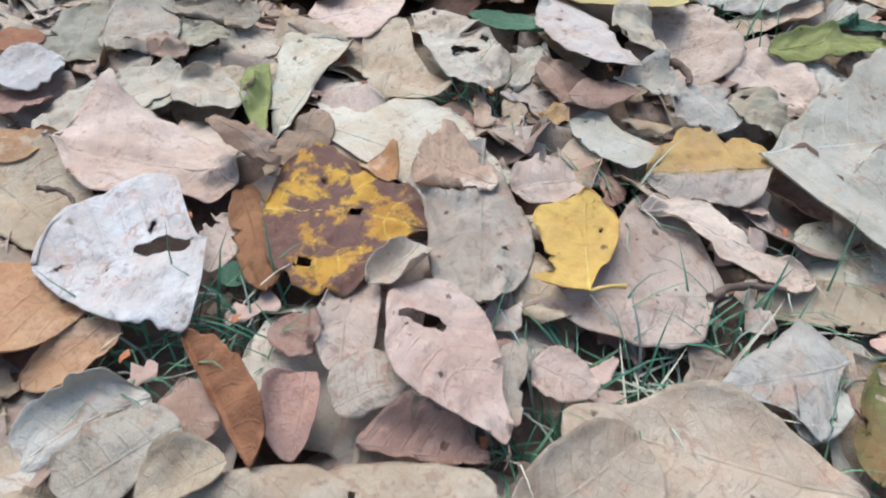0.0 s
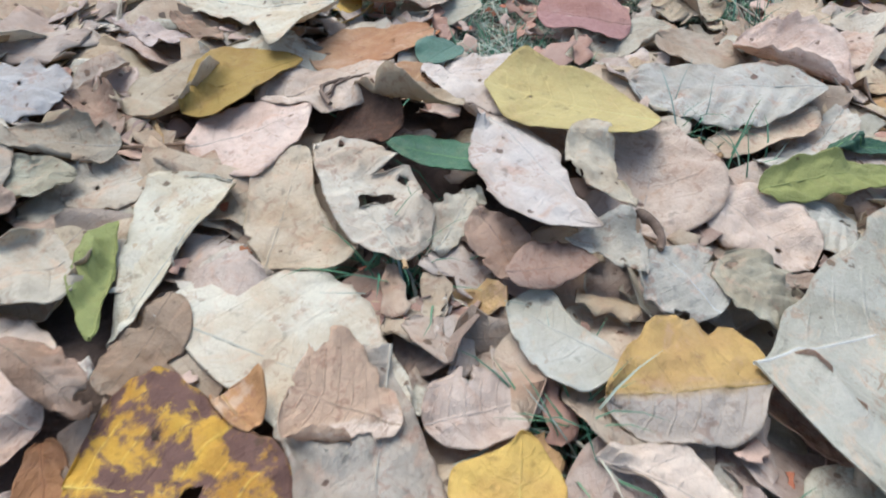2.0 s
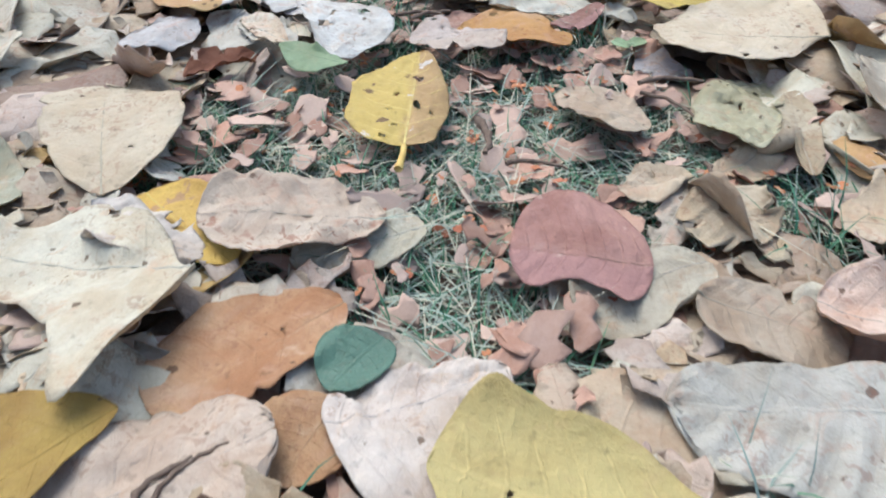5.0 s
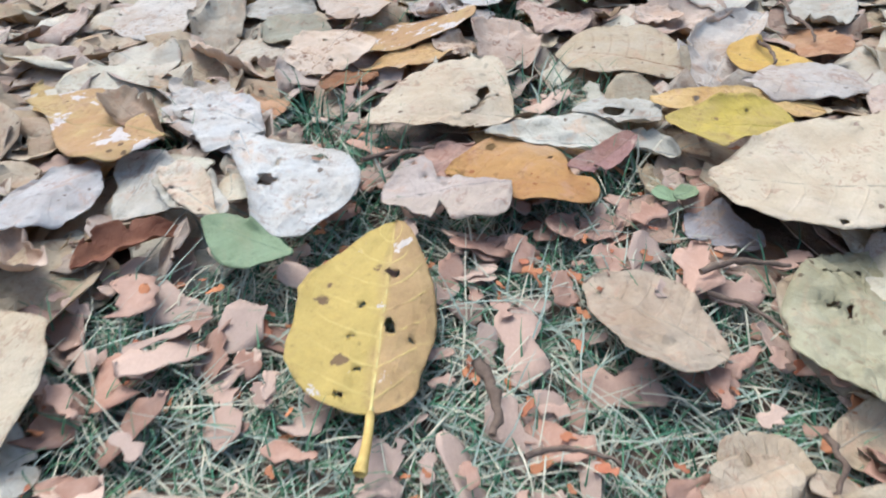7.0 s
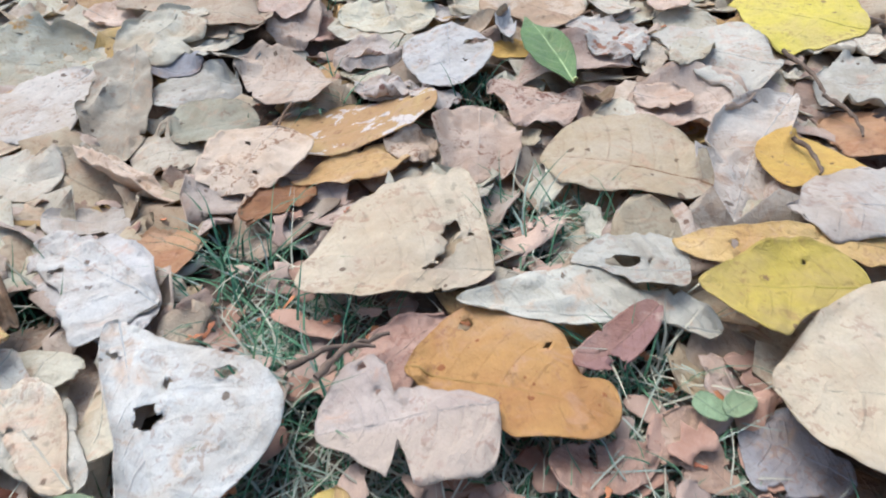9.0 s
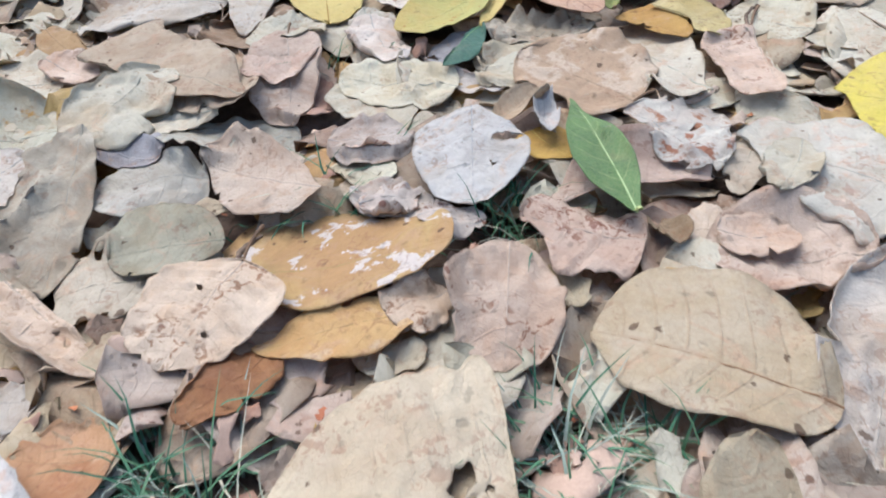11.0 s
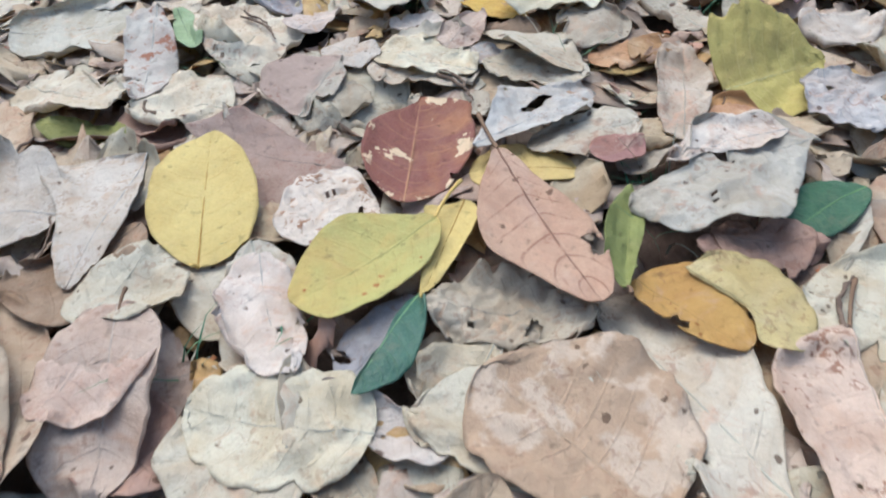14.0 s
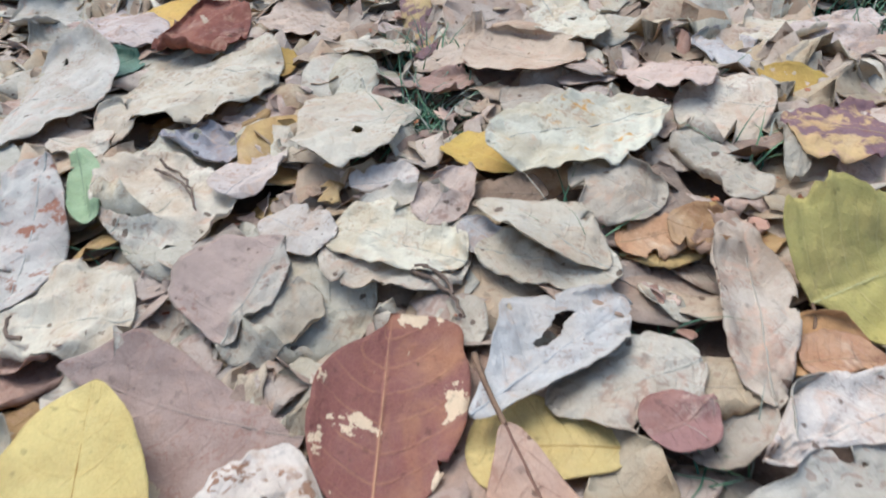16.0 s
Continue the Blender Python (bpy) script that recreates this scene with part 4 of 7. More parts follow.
leaf("tan", (0.2629, 0.8557, 0.0036), (4.5, 4.4, 125.0), 0.0898, 0.0416, 0.0397, 0.5, sides=((0.0261, 0.0416, 0.0401, 0.0349, 0.0259, 0.0186, 0.0049), (0.0079, 0.0173, 0.0276, 0.0384, 0.0397, 0.0285, 0.013)), slits=[(0.0335, 0.0176, 0.0232, 0.0108, 0.0010)], wrinkle=0.7)
leaf("greycream", (-0.0512, 1.0969, 0.0039), (2.5, 4.9, -103.9), 0.0775, 0.0451, 0.0295, 0.5, sides=((0.0059, 0.0173, 0.0257, 0.0337, 0.0411, 0.0451, 0.0163), (0.023, 0.0295, 0.025, 0.0189, 0.0137, 0.0093, 0.0035)), wrinkle=0.9)
leaf("cream", (0.0003, 1.0598, 0.0033), (-0.9, -7.8, -84.8), 0.0500, 0.0126, 0.0089, 0.54)
leaf("rusttan", (0.0302, 1.1937, -0.0184), (3.7, -0.5, 175.3), 0.0505, 0.0498, 0.0267, 0.45, rag=0.15)
leaf("cream", (0.0500, 1.4764, 0.0020), (-10.4, 6.6, 167.8), 0.1133, 0.0284, 0.0432, 0.68)
leaf("mauve", (0.2371, 1.7294, -0.0060), (-4.8, -0.9, 153.5), 0.1482, 0.0561, 0.0359, 0.5, sides=((0.0365, 0.0485, 0.0561, 0.045, 0.0225, 0.0083, 0.0028), (0.001, 0.0142, 0.0185, 0.0259, 0.0337, 0.0359, 0.0101)), wrinkle=0.8)
leaf("orange", (0.4798, 1.7190, 0.0213), (-0.6, -1.3, -18.3), 0.0518, 0.0296, 0.0208, 0.50)
leaf("pink", (0.3437, 1.2937, -0.0018), (-2.6, -2.1, -18.8), 0.0275, 0.0217, 0.0198, 0.51)
leaf("buff", (0.1964, 1.5497, -0.0095), (-0.7, 1.9, -66.3), 0.1061, 0.0108, 0.0243, 0.59)
leaf("greycream", (0.0464, 1.4142, -0.0117), (2.1, 2.6, -168.4), 0.0815, 0.0377, 0.0297, 0.45)
leaf("cream", (0.1312, 1.4293, -0.0150), (2.4, -2.4, -47.4), 0.0653, 0.0207, 0.0192, 0.44, rag=0.1)
leaf("lilacgrey", (-0.0389, 1.4539, -0.0090), (4.4, 0.8, -20.1), 0.0583, 0.0183, 0.0160, 0.51)
leaf("gold", (0.2779, 1.4180, -0.0034), (-3.1, -4.8, -68.8), 0.0476, 0.0254, 0.0236, 0.49)
leaf("cream", (0.3073, 1.5490, -0.0025), (8.5, 6.2, -154.6), 0.0557, 0.0245, 0.0245, 0.53)
leaf("cream", (0.2814, 1.8139, 0.0002), (-4.4, -4.4, 166.7), 0.0847, 0.0475, 0.0534, 0.53, wrinkle=1.5)
leaf("olive", (0.0514, 1.8167, -0.0117), (4.4, -0.1, 161.7), 0.0784, 0.0221, 0.0147, 0.49)
leaf("cream", (0.5346, 1.8339, 0.0335), (-2.0, -4.0, 106.1), 0.0857, 0.0256, 0.0224, 0.49)
leaf("gold", (0.6585, 1.9504, 0.0353), (-5.0, -1.9, 134.5), 0.0647, 0.0179, 0.0207, 0.52)
leaf("gold", (0.3979, 1.9104, 0.0234), (-1.6, -0.4, 133.9), 0.0668, 0.0237, 0.0344, 0.67)
leaf("gold", (0.1076, 2.3159, -0.0014), (-5.5, 0.6, 134.1), 0.0651, 0.0564, 0.0415, 0.40)
leaf("cream", (0.1837, 1.9583, 0.0047), (-0.1, -2.4, 158.3), 0.0921, 0.0720, 0.0682, 0.50, wrinkle=1.5)
leaf("brown", (0.2557, 1.8711, 0.0088), (1.9, -0.1, -48.3), 0.0463, 0.0174, 0.0206, 0.49)
leaf("buff", (0.2364, 1.8423, 0.0027), (-1.9, 2.3, -126.3), 0.0701, 0.0358, 0.0285, 0.42)
leaf("buff", (0.4597, 1.6950, 0.0223), (3.6, 11.4, -159.5), 0.0502, 0.0253, 0.0115, 0.56)
leaf("brownpink", (0.0572, 1.8177, -0.0076), (-3.1, -2.0, 23.0), 0.0633, 0.0097, 0.0276, 0.44)
leaf("cream", (-0.2383, 0.3482, 0.0249), (4.9, 3.8, 57.7), 0.1068, 0.0338, 0.0207, 0.48)
leaf("olivegrey", (-0.2618, 0.4393, 0.0243), (2.8, -2.7, 94.6), 0.0926, 0.0250, 0.0296, 0.36)
leaf("rusttan", (-0.2749, 0.3433, 0.0246), (-5.4, -2.0, -0.0), 0.0508, 0.0177, 0.0181, 0.54)
leaf("buff", (0.0264, 1.3198, -0.0166), (-4.6, 7.9, -174.7), 0.0625, 0.0368, 0.0380, 0.51)
leaf("tan", (-0.0980, 1.3124, -0.0153), (2.8, 7.6, -32.4), 0.0957, 0.0232, 0.0218, 0.46)
leaf("pink", (0.1368, 1.5654, -0.0179), (-2.0, -8.4, -165.0), 0.0664, 0.0425, 0.0526, 0.53)
leaf("rusttan", (0.4903, 1.2303, 0.0042), (8.4, -0.2, -84.6), 0.0729, 0.0174, 0.0333, 0.56)
leaf("greycream", (0.6695, 2.1161, 0.0348), (-2.1, -2.4, 154.1), 0.0855, 0.0525, 0.0531, 0.46)
leaf("pink", (0.3524, 2.1365, 0.0197), (6.4, -8.0, -55.3), 0.0679, 0.0674, 0.0271, 0.36)
leaf("purpleyellow", (0.3545, 2.3217, 0.0099), (2.9, -6.0, -89.9), 0.2090, 0.0170, 0.0158, 0.59)
leaf("pink", (0.3118, 2.2393, 0.0113), (-1.2, -1.4, 179.7), 0.1116, 0.0432, 0.0384, 0.48)
leaf("greycream", (-0.0193, 2.4094, -0.0127), (-3.1, -0.3, -164.8), 0.0808, 0.0716, 0.0840, 0.54)
leaf("lilacpink", (-0.0197, 2.4040, -0.0176), (-0.5, -6.8, -57.1), 0.1989, 0.0473, 0.0429, 0.46)
leaf("bluegreen", (0.0732, 2.2387, -0.0051), (-0.6, -1.3, -140.4), 0.0552, 0.0423, 0.0303, 0.57)
leaf("brown", (0.4044, 1.8763, 0.0263), (-8.8, 7.9, 164.9), 0.0534, 0.0082, 0.0211, 0.50)
leaf("rusttan", (0.4331, 1.8234, 0.0200), (7.7, -9.4, -2.9), 0.0498, 0.0171, 0.0196, 0.46, rag=0.2)
leaf("rusttan", (0.4668, 1.8285, 0.0290), (2.7, 6.2, -28.5), 0.0515, 0.0265, 0.0270, 0.51, rag=0.2)
leaf("buff", (0.6186, 1.9526, 0.0420), (-2.8, 4.9, -119.0), 0.1232, 0.0113, 0.0132, 0.57)
leaf("lilacgrey", (0.1300, 2.0546, 0.0019), (-3.6, -5.3, -50.6), 0.0831, 0.0276, 0.0244, 0.50)
leaf("greycream", (-0.1020, 0.8803, 0.0044), (-3.8, -0.2, -55.2), 0.0718, 0.0160, 0.0138, 0.60)
leaf("greycream", (-0.0448, 2.2838, -0.0140), (0.0, -8.5, 32.9), 0.0581, 0.0593, 0.0541, 0.50)
leaf("tan", (0.6509, 1.9402, 0.0354), (2.7, -1.7, 10.6), 0.0666, 0.0208, 0.0179, 0.55)
leaf("pink", (0.4919, 1.9198, 0.0349), (3.0, -3.2, 35.7), 0.0624, 0.0176, 0.0206, 0.44, rag=0.15)
leaf("pinkwhite", (0.2745, 1.9237, 0.0160), (7.0, -1.6, 12.0), 0.0511, 0.0181, 0.0202, 0.48)
leaf("brownpink", (0.3891, 2.0730, 0.0224), (6.0, -0.2, -153.7), 0.0542, 0.0377, 0.0246, 0.60)
leaf("rusttan", (-0.1482, 1.7039, -0.0227), (-1.3, -0.1, -47.6), 0.0709, 0.0174, 0.0192, 0.47)
leaf("cream", (0.1546, 1.5816, -0.0123), (3.4, -2.3, 112.1), 0.0796, 0.0235, 0.0273, 0.53)
leaf("brownpink", (0.0883, 1.5386, -0.0147), (-0.9, 2.0, -44.8), 0.0655, 0.0314, 0.0262, 0.39)
leaf("tan", (0.2914, 0.8042, -0.0020), (6.3, 5.7, 17.9), 0.0596, 0.0106, 0.0195, 0.37)
leaf("buff", (0.2676, 0.7910, 0.0001), (-4.5, 5.8, -124.7), 0.0682, 0.0135, 0.0115, 0.52)
leaf("blotch", (-0.0991, 0.2974, 0.0155), (-0.6, 0.2, -8.2), 0.0943, 0.0549, 0.0609, 0.5, sides=((0.046, 0.0549, 0.0488, 0.0428, 0.0339, 0.028, 0.0159), (0.0154, 0.0523, 0.0537, 0.0578, 0.0609, 0.0287, 0.0027)), holes=[(0.0519, 0.0013, 0.0037), (0.0334, -0.0391, 0.0046), (0.0286, 0.0231, 0.0019)], rag=0.12, wrinkle=1.1)
leaf("buff", (0.0353, 0.2156, 0.0055), (-9.1, -3.8, -97.0), 0.0595, 0.0083, 0.0070, 0.38)
leaf("brown", (0.1916, 0.3656, -0.0055), (2.6, 3.6, -52.4), 0.0757, 0.0211, 0.0112, 0.44, curl=0.5)
leaf("greycream", (0.1359, 0.3575, 0.0059), (0.8, 1.4, 140.0), 0.0662, 0.0323, 0.0211, 0.5, sides=((0.0207, 0.0294, 0.0323, 0.0293, 0.0238, 0.0168, 0.0063), (0.0015, 0.0078, 0.0087, 0.0102, 0.0157, 0.0211, 0.0155)), wrinkle=0.7)
leaf("pink", (0.0419, 0.1992, 0.0050), (1.0, 6.7, -24.9), 0.0317, 0.0134, 0.0142, 0.40, rag=0.1)
leaf("buff", (-0.1057, 0.1560, 0.0141), (0.3, 2.8, -155.4), 0.0632, 0.0146, 0.0213, 0.51)
leaf("brownpink", (-0.0613, 0.1879, 0.0147), (1.4, -0.3, -91.2), 0.0428, 0.0078, 0.0168, 0.36, curl=0.3)
leaf("buff", (-0.0471, 0.1691, 0.0140), (-1.2, -3.3, 24.2), 0.0365, 0.0234, 0.0090, 0.5, sides=((0.0125, 0.0201, 0.0225, 0.0234, 0.0231, 0.0194, 0.0093), (0.0057, 0.0082, 0.0088, 0.009, 0.0089, 0.0081, 0.0049)), dome=0.2, wrinkle=0.8)
leaf("pink", (-0.1198, 0.3263, 0.0150), (5.2, -7.3, 174.4), 0.1123, 0.0352, 0.0534, 0.5, sides=((0.0171, 0.019, 0.0236, 0.0345, 0.0352, 0.0247, 0.001), (0.0147, 0.0269, 0.0332, 0.039, 0.0462, 0.0534, 0.0521)), wrinkle=1.1)
leaf("cream", (-0.1101, 0.3759, 0.0097), (1.0, -0.7, 70.5), 0.1222, 0.0420, 0.0073, 0.5, sides=((0.0039, 0.0136, 0.0222, 0.0301, 0.0374, 0.042, 0.0357), (0.0047, 0.0058, 0.0048, 0.0015, 0.0024, 0.0061, 0.0073)), wrinkle=0.9)
leaf("cream", (0.0487, 0.4345, 0.0093), (-1.5, -8.3, 61.8), 0.0526, 0.0148, 0.0139, 0.53, rag=0.35, wrinkle=2)
leaf("tan", (0.3256, 0.5830, -0.0013), (-5.7, 1.9, -159.8), 0.0942, 0.0244, 0.0109, 0.53)
leaf("green", (0.3156, 0.5393, -0.0006), (7.4, 4.1, 1.6), 0.0554, 0.0078, 0.0079, 0.46)
leaf("brownpink", (0.0738, 0.4592, 0.0109), (2.8, -0.8, -66.0), 0.0501, 0.0198, 0.0187, 0.55)
leaf("pink", (0.1704, 0.4628, -0.0021), (-3.5, -1.6, 70.3), 0.1019, 0.0375, 0.0469, 0.5, sides=((0.0011, 0.0083, 0.0164, 0.0284, 0.0367, 0.0375, 0.0169), (0.0151, 0.0382, 0.0469, 0.0469, 0.0414, 0.023, 0.0087)), petiole=(-0.0137, -0.0146), wrinkle=1.1)
leaf("grey", (0.1952, 0.3927, 0.0054), (10.2, -1.6, 127.3), 0.0473, 0.0280, 0.0353, 0.61)
leaf("olivegrey", (0.2037, 0.4285, 0.0034), (5.9, 4.9, -56.5), 0.0520, 0.0299, 0.0176, 0.46, holes=[(0.0069, 0.0018, 0.0029)])
leaf("tan", (-0.1175, 0.6478, 0.0113), (2.4, -4.9, -113.5), 0.0920, 0.0512, 0.0189, 0.68)
leaf("olivegrey", (-0.2443, 0.4875, 0.0202), (4.0, -2.5, 1.5), 0.0864, 0.0161, 0.0288, 0.51)
leaf("lilac", (-0.2786, 0.5880, 0.0248), (2.8, -0.0, -6.6), 0.0847, 0.0309, 0.0373, 0.59, rag=0.1)
leaf("orange", (-0.0470, 0.3417, 0.0125), (-1.8, -2.7, -52.9), 0.0278, 0.0159, 0.0068, 0.36)
leaf("rusttan", (0.0517, 0.6925, 0.0052), (5.7, -2.6, -151.5), 0.1025, 0.0301, 0.0433, 0.52)
leaf("tan", (0.2333, 0.6857, 0.0055), (2.1, 6.4, -27.5), 0.0789, 0.0220, 0.0311, 0.46)
leaf("lilacpink", (0.0444, 0.6195, 0.0117), (-6.8, 2.6, 18.4), 0.0882, 0.0231, 0.0696, 0.39, rag=0.1, wrinkle=2)
leaf("tan", (0.3050, 0.7328, -0.0067), (1.2, -8.0, 113.2), 0.0687, 0.0385, 0.0082, 0.46, curl=0.5)
leaf("tan", (0.3523, 0.7920, 0.0012), (-3.6, -0.5, 70.9), 0.1195, 0.0113, 0.0164, 0.54)
leaf("buff", (0.5218, 0.8573, 0.0061), (3.1, 1.5, -172.4), 0.1079, 0.0552, 0.0621, 0.55)
leaf("pink", (0.4907, 0.8006, 0.0025), (5.5, -1.6, -157.4), 0.0815, 0.0233, 0.0322, 0.53, rag=0.15)
leaf("tan", (0.2348, 0.7958, 0.0008), (-4.0, -0.4, 11.7), 0.0401, 0.0161, 0.0202, 0.47)
leaf("brown", (-0.1544, 0.7047, 0.0172), (-0.7, 3.7, -36.6), 0.0544, 0.0128, 0.0119, 0.49)
leaf("olivebuff", (0.3934, 0.9352, -0.0035), (-3.8, -3.4, -124.7), 0.1479, 0.0259, 0.0377, 0.60, wrinkle=1.4, holes=[(0.052, -0.0218, 0.002), (0.0472, -0.0163, 0.0027), (0.0394, -0.0131, 0.003), (0.0344, -0.0075, 0.0028), (0.0263, -0.0042, 0.0021), (0.0776, -0.0199, 0.0017), (0.0786, -0.0153, 0.0023), (0.0771, -0.013, 0.0025), (0.0781, -0.0085, 0.0023), (0.0765, -0.0062, 0.0017)])
leaf("lilac", (-0.0698, 1.2078, -0.0087), (-4.3, -2.8, -53.8), 0.1352, 0.0322, 0.0303, 0.52, rag=0.12)
leaf("greycream", (-0.0456, 1.0592, 0.0059), (-2.1, -4.5, -52.5), 0.0817, 0.0214, 0.0128, 0.42)
leaf("lilac", (-0.1498, 1.0510, 0.0061), (-4.2, 2.6, -4.6), 0.0689, 0.0439, 0.0479, 0.51, wrinkle=1.5)
leaf("pink", (-0.1506, 1.0370, 0.0004), (0.2, -2.8, -53.9), 0.1042, 0.0148, 0.0187, 0.64, curl=0.6)
leaf("orangepatch", (-0.0443, 1.0885, 0.0121), (1.5, 3.7, 141.2), 0.1765, 0.0484, 0.0514, 0.5, sides=((0.0335, 0.0484, 0.0429, 0.0319, 0.0191, 0.0052, 0.001), (0.0024, 0.0154, 0.0254, 0.036, 0.0467, 0.0514, 0.0385)), wrinkle=0.9)
leaf("orangespot", (0.1471, 1.0526, -0.0047), (-1.2, -5.4, -31.7), 0.1079, 0.0522, 0.0312, 0.5, sides=((0.0307, 0.0478, 0.0522, 0.0503, 0.0448, 0.0163, 0.0172), (0.0066, 0.0095, 0.0156, 0.0242, 0.0312, 0.0255, 0.0164)), holes=[(0.0656, 0.0310, 0.0028)], rag=0.02)
leaf("cream", (0.0025, 0.9985, 0.0126), (1.3, 5.2, 128.2), 0.0829, 0.0109, 0.0197, 0.5, sides=((0.0084, 0.0109, 0.0107, 0.0095, 0.0077, 0.0055, 0.0016), (0.001, 0.0075, 0.0131, 0.0176, 0.0197, 0.0186, 0.0129)), wrinkle=0.9)
leaf("rust", (0.0996, 1.2469, -0.0155), (3.1, -6.3, -130.3), 0.0628, 0.0205, 0.0210, 0.43)
leaf("orange", (0.1898, 1.2495, -0.0018), (7.1, 8.9, -179.7), 0.1016, 0.0245, 0.0184, 0.5, sides=((0.0049, 0.0153, 0.0243, 0.0245, 0.0207, 0.0153, 0.0067), (0.0048, 0.0104, 0.0157, 0.0183, 0.0184, 0.0151, 0.0072)))
leaf("orangepatch", (0.0547, 1.3291, -0.0215), (-3.4, -8.5, -16.9), 0.1581, 0.0608, 0.0436, 0.5, sides=((0.0561, 0.0554, 0.0607, 0.0608, 0.0432, 0.0358, 0.0321), (0.004, 0.0195, 0.0353, 0.0436, 0.0379, 0.0299, 0.0132)))
leaf("pinkspot", (0.1975, 1.2658, -0.0071), (1.1, 2.1, -159.2), 0.0381, 0.0266, 0.0174, 0.63, rag=0.35, wrinkle=2)
leaf("pinkwhite", (0.4606, 1.2364, 0.0092), (0.5, 4.1, -132.3), 0.1440, 0.0175, 0.0372, 0.55)
leaf("gold", (0.4660, 1.1477, 0.0041), (-2.5, -1.3, 146.9), 0.0718, 0.0458, 0.0321, 0.5, sides=((0.001, 0.0087, 0.0169, 0.0305, 0.0458, 0.0325, 0.013), (0.0076, 0.0121, 0.0238, 0.0318, 0.0321, 0.0283, 0.015)))
leaf("pink", (0.4361, 1.2499, 0.0027), (0.3, -0.8, 171.3), 0.0913, 0.0331, 0.0438, 0.52)
leaf("cream", (0.0651, 1.6110, -0.0075), (7.7, 3.9, 16.3), 0.0511, 0.0315, 0.0307, 0.55)
leaf("lilacgrey", (0.2666, 1.5869, -0.0018), (-0.1, 4.7, -130.7), 0.0689, 0.0103, 0.0213, 0.5, sides=((0.001, 0.003, 0.0048, 0.0071, 0.0093, 0.0103, 0.006), (0.0073, 0.0136, 0.0176, 0.0206, 0.0213, 0.0184, 0.0092)))
leaf("yellow", (0.3910, 1.6873, 0.0091), (6.0, 3.9, 167.1), 0.0781, 0.0296, 0.0342, 0.5, sides=((0.0106, 0.0158, 0.0193, 0.0224, 0.0262, 0.0296, 0.0162), (0.0106, 0.0179, 0.0236, 0.03, 0.0342, 0.0308, 0.0172)))
leaf("green", (0.5515, 1.6183, 0.0263), (-0.2, 4.1, -153.2), 0.0707, 0.0183, 0.0191, 0.59)
leaf("brownpink", (0.5047, 1.5776, 0.0150), (-9.2, -3.0, 174.6), 0.0764, 0.0141, 0.0149, 0.51)
leaf("cream", (0.4137, 1.4259, 0.0128), (-3.3, 6.4, 107.2), 0.1546, 0.0296, 0.0469, 0.5, sides=((0.0272, 0.0296, 0.024, 0.019, 0.0157, 0.0123, 0.0057), (0.0017, 0.0202, 0.0371, 0.0469, 0.0455, 0.0409, 0.0278)), wrinkle=0.8)
leaf("rustwhite", (0.3968, 1.3464, -0.0016), (-3.3, -7.0, 125.3), 0.0887, 0.0209, 0.0543, 0.5, sides=((0.02, 0.0209, 0.0207, 0.0188, 0.0146, 0.0095, 0.0045), (0.001, 0.0186, 0.0529, 0.0543, 0.0478, 0.0374, 0.0198)), wrinkle=1.1)
leaf("buff", (0.4304, 1.3762, 0.0063), (1.8, 1.3, -126.6), 0.0783, 0.0230, 0.0163, 0.39, petiole=(-0.0016, -0.0057))
leaf("pink", (0.2730, 1.3312, 0.0034), (3.9, 1.6, 0.3), 0.1028, 0.0384, 0.0046, 0.54, rag=0.1)
leaf("brown", (0.3313, 1.3107, 0.0011), (3.6, 0.1, -93.2), 0.0410, 0.0133, 0.0095, 0.46, curl=0.5)
leaf("cream", (0.2103, 1.4971, -0.0152), (-0.1, -4.7, 176.2), 0.0822, 0.0504, 0.0469, 0.5, sides=((0.0126, 0.0484, 0.0504, 0.0466, 0.0386, 0.029, 0.0078), (0.0148, 0.035, 0.0461, 0.0469, 0.0444, 0.0363, 0.019)), wrinkle=1.1)
leaf("pinkwhite", (0.2102, 1.5321, -0.0032), (2.8, 4.1, -40.6), 0.0793, 0.0139, 0.0152, 0.49)
leaf("cream", (0.3040, 1.5393, 0.0001), (2.4, 4.9, -132.0), 0.0669, 0.0129, 0.0274, 0.50)
leaf("buff", (0.3583, 1.5424, 0.0098), (-0.5, 8.7, 157.4), 0.0871, 0.0216, 0.0353, 0.51, rag=0.35, wrinkle=2.5)
leaf("olivegrey", (0.0652, 1.3442, -0.0161), (-3.9, -0.9, -173.3), 0.0712, 0.0287, 0.0449, 0.5, sides=((0.0087, 0.0174, 0.0228, 0.0275, 0.0287, 0.0229, 0.0107), (0.0186, 0.0322, 0.0395, 0.0439, 0.0449, 0.0424, 0.0286)), wrinkle=0.8)
leaf("pinkspot", (0.1307, 1.4443, -0.0109), (-3.2, -0.0, -11.5), 0.0633, 0.0205, 0.0279, 0.54, holes=[(0.0182, -0.0086, 0.0025)])
leaf("cream", (0.0033, 1.7506, -0.0104), (1.9, -0.4, -23.7), 0.0913, 0.0571, 0.0326, 0.57, holes=[(0.0853, -0.0125, 0.0034)])
leaf("cream", (0.1676, 1.6490, -0.0035), (5.3, 4.0, -88.0), 0.1065, 0.0278, 0.0239, 0.49, wrinkle=1.4)
leaf("buff", (0.3657, 1.5555, 0.0056), (-3.9, 3.0, 169.7), 0.0970, 0.0288, 0.0334, 0.51, rag=0.12, wrinkle=2.5, holes=[(0.0373, 0.0164, 0.0058)])
leaf("cream", (0.3359, 1.8171, 0.0181), (0.1, 3.3, 141.9), 0.0976, 0.0385, 0.0688, 0.59, wrinkle=1.6)
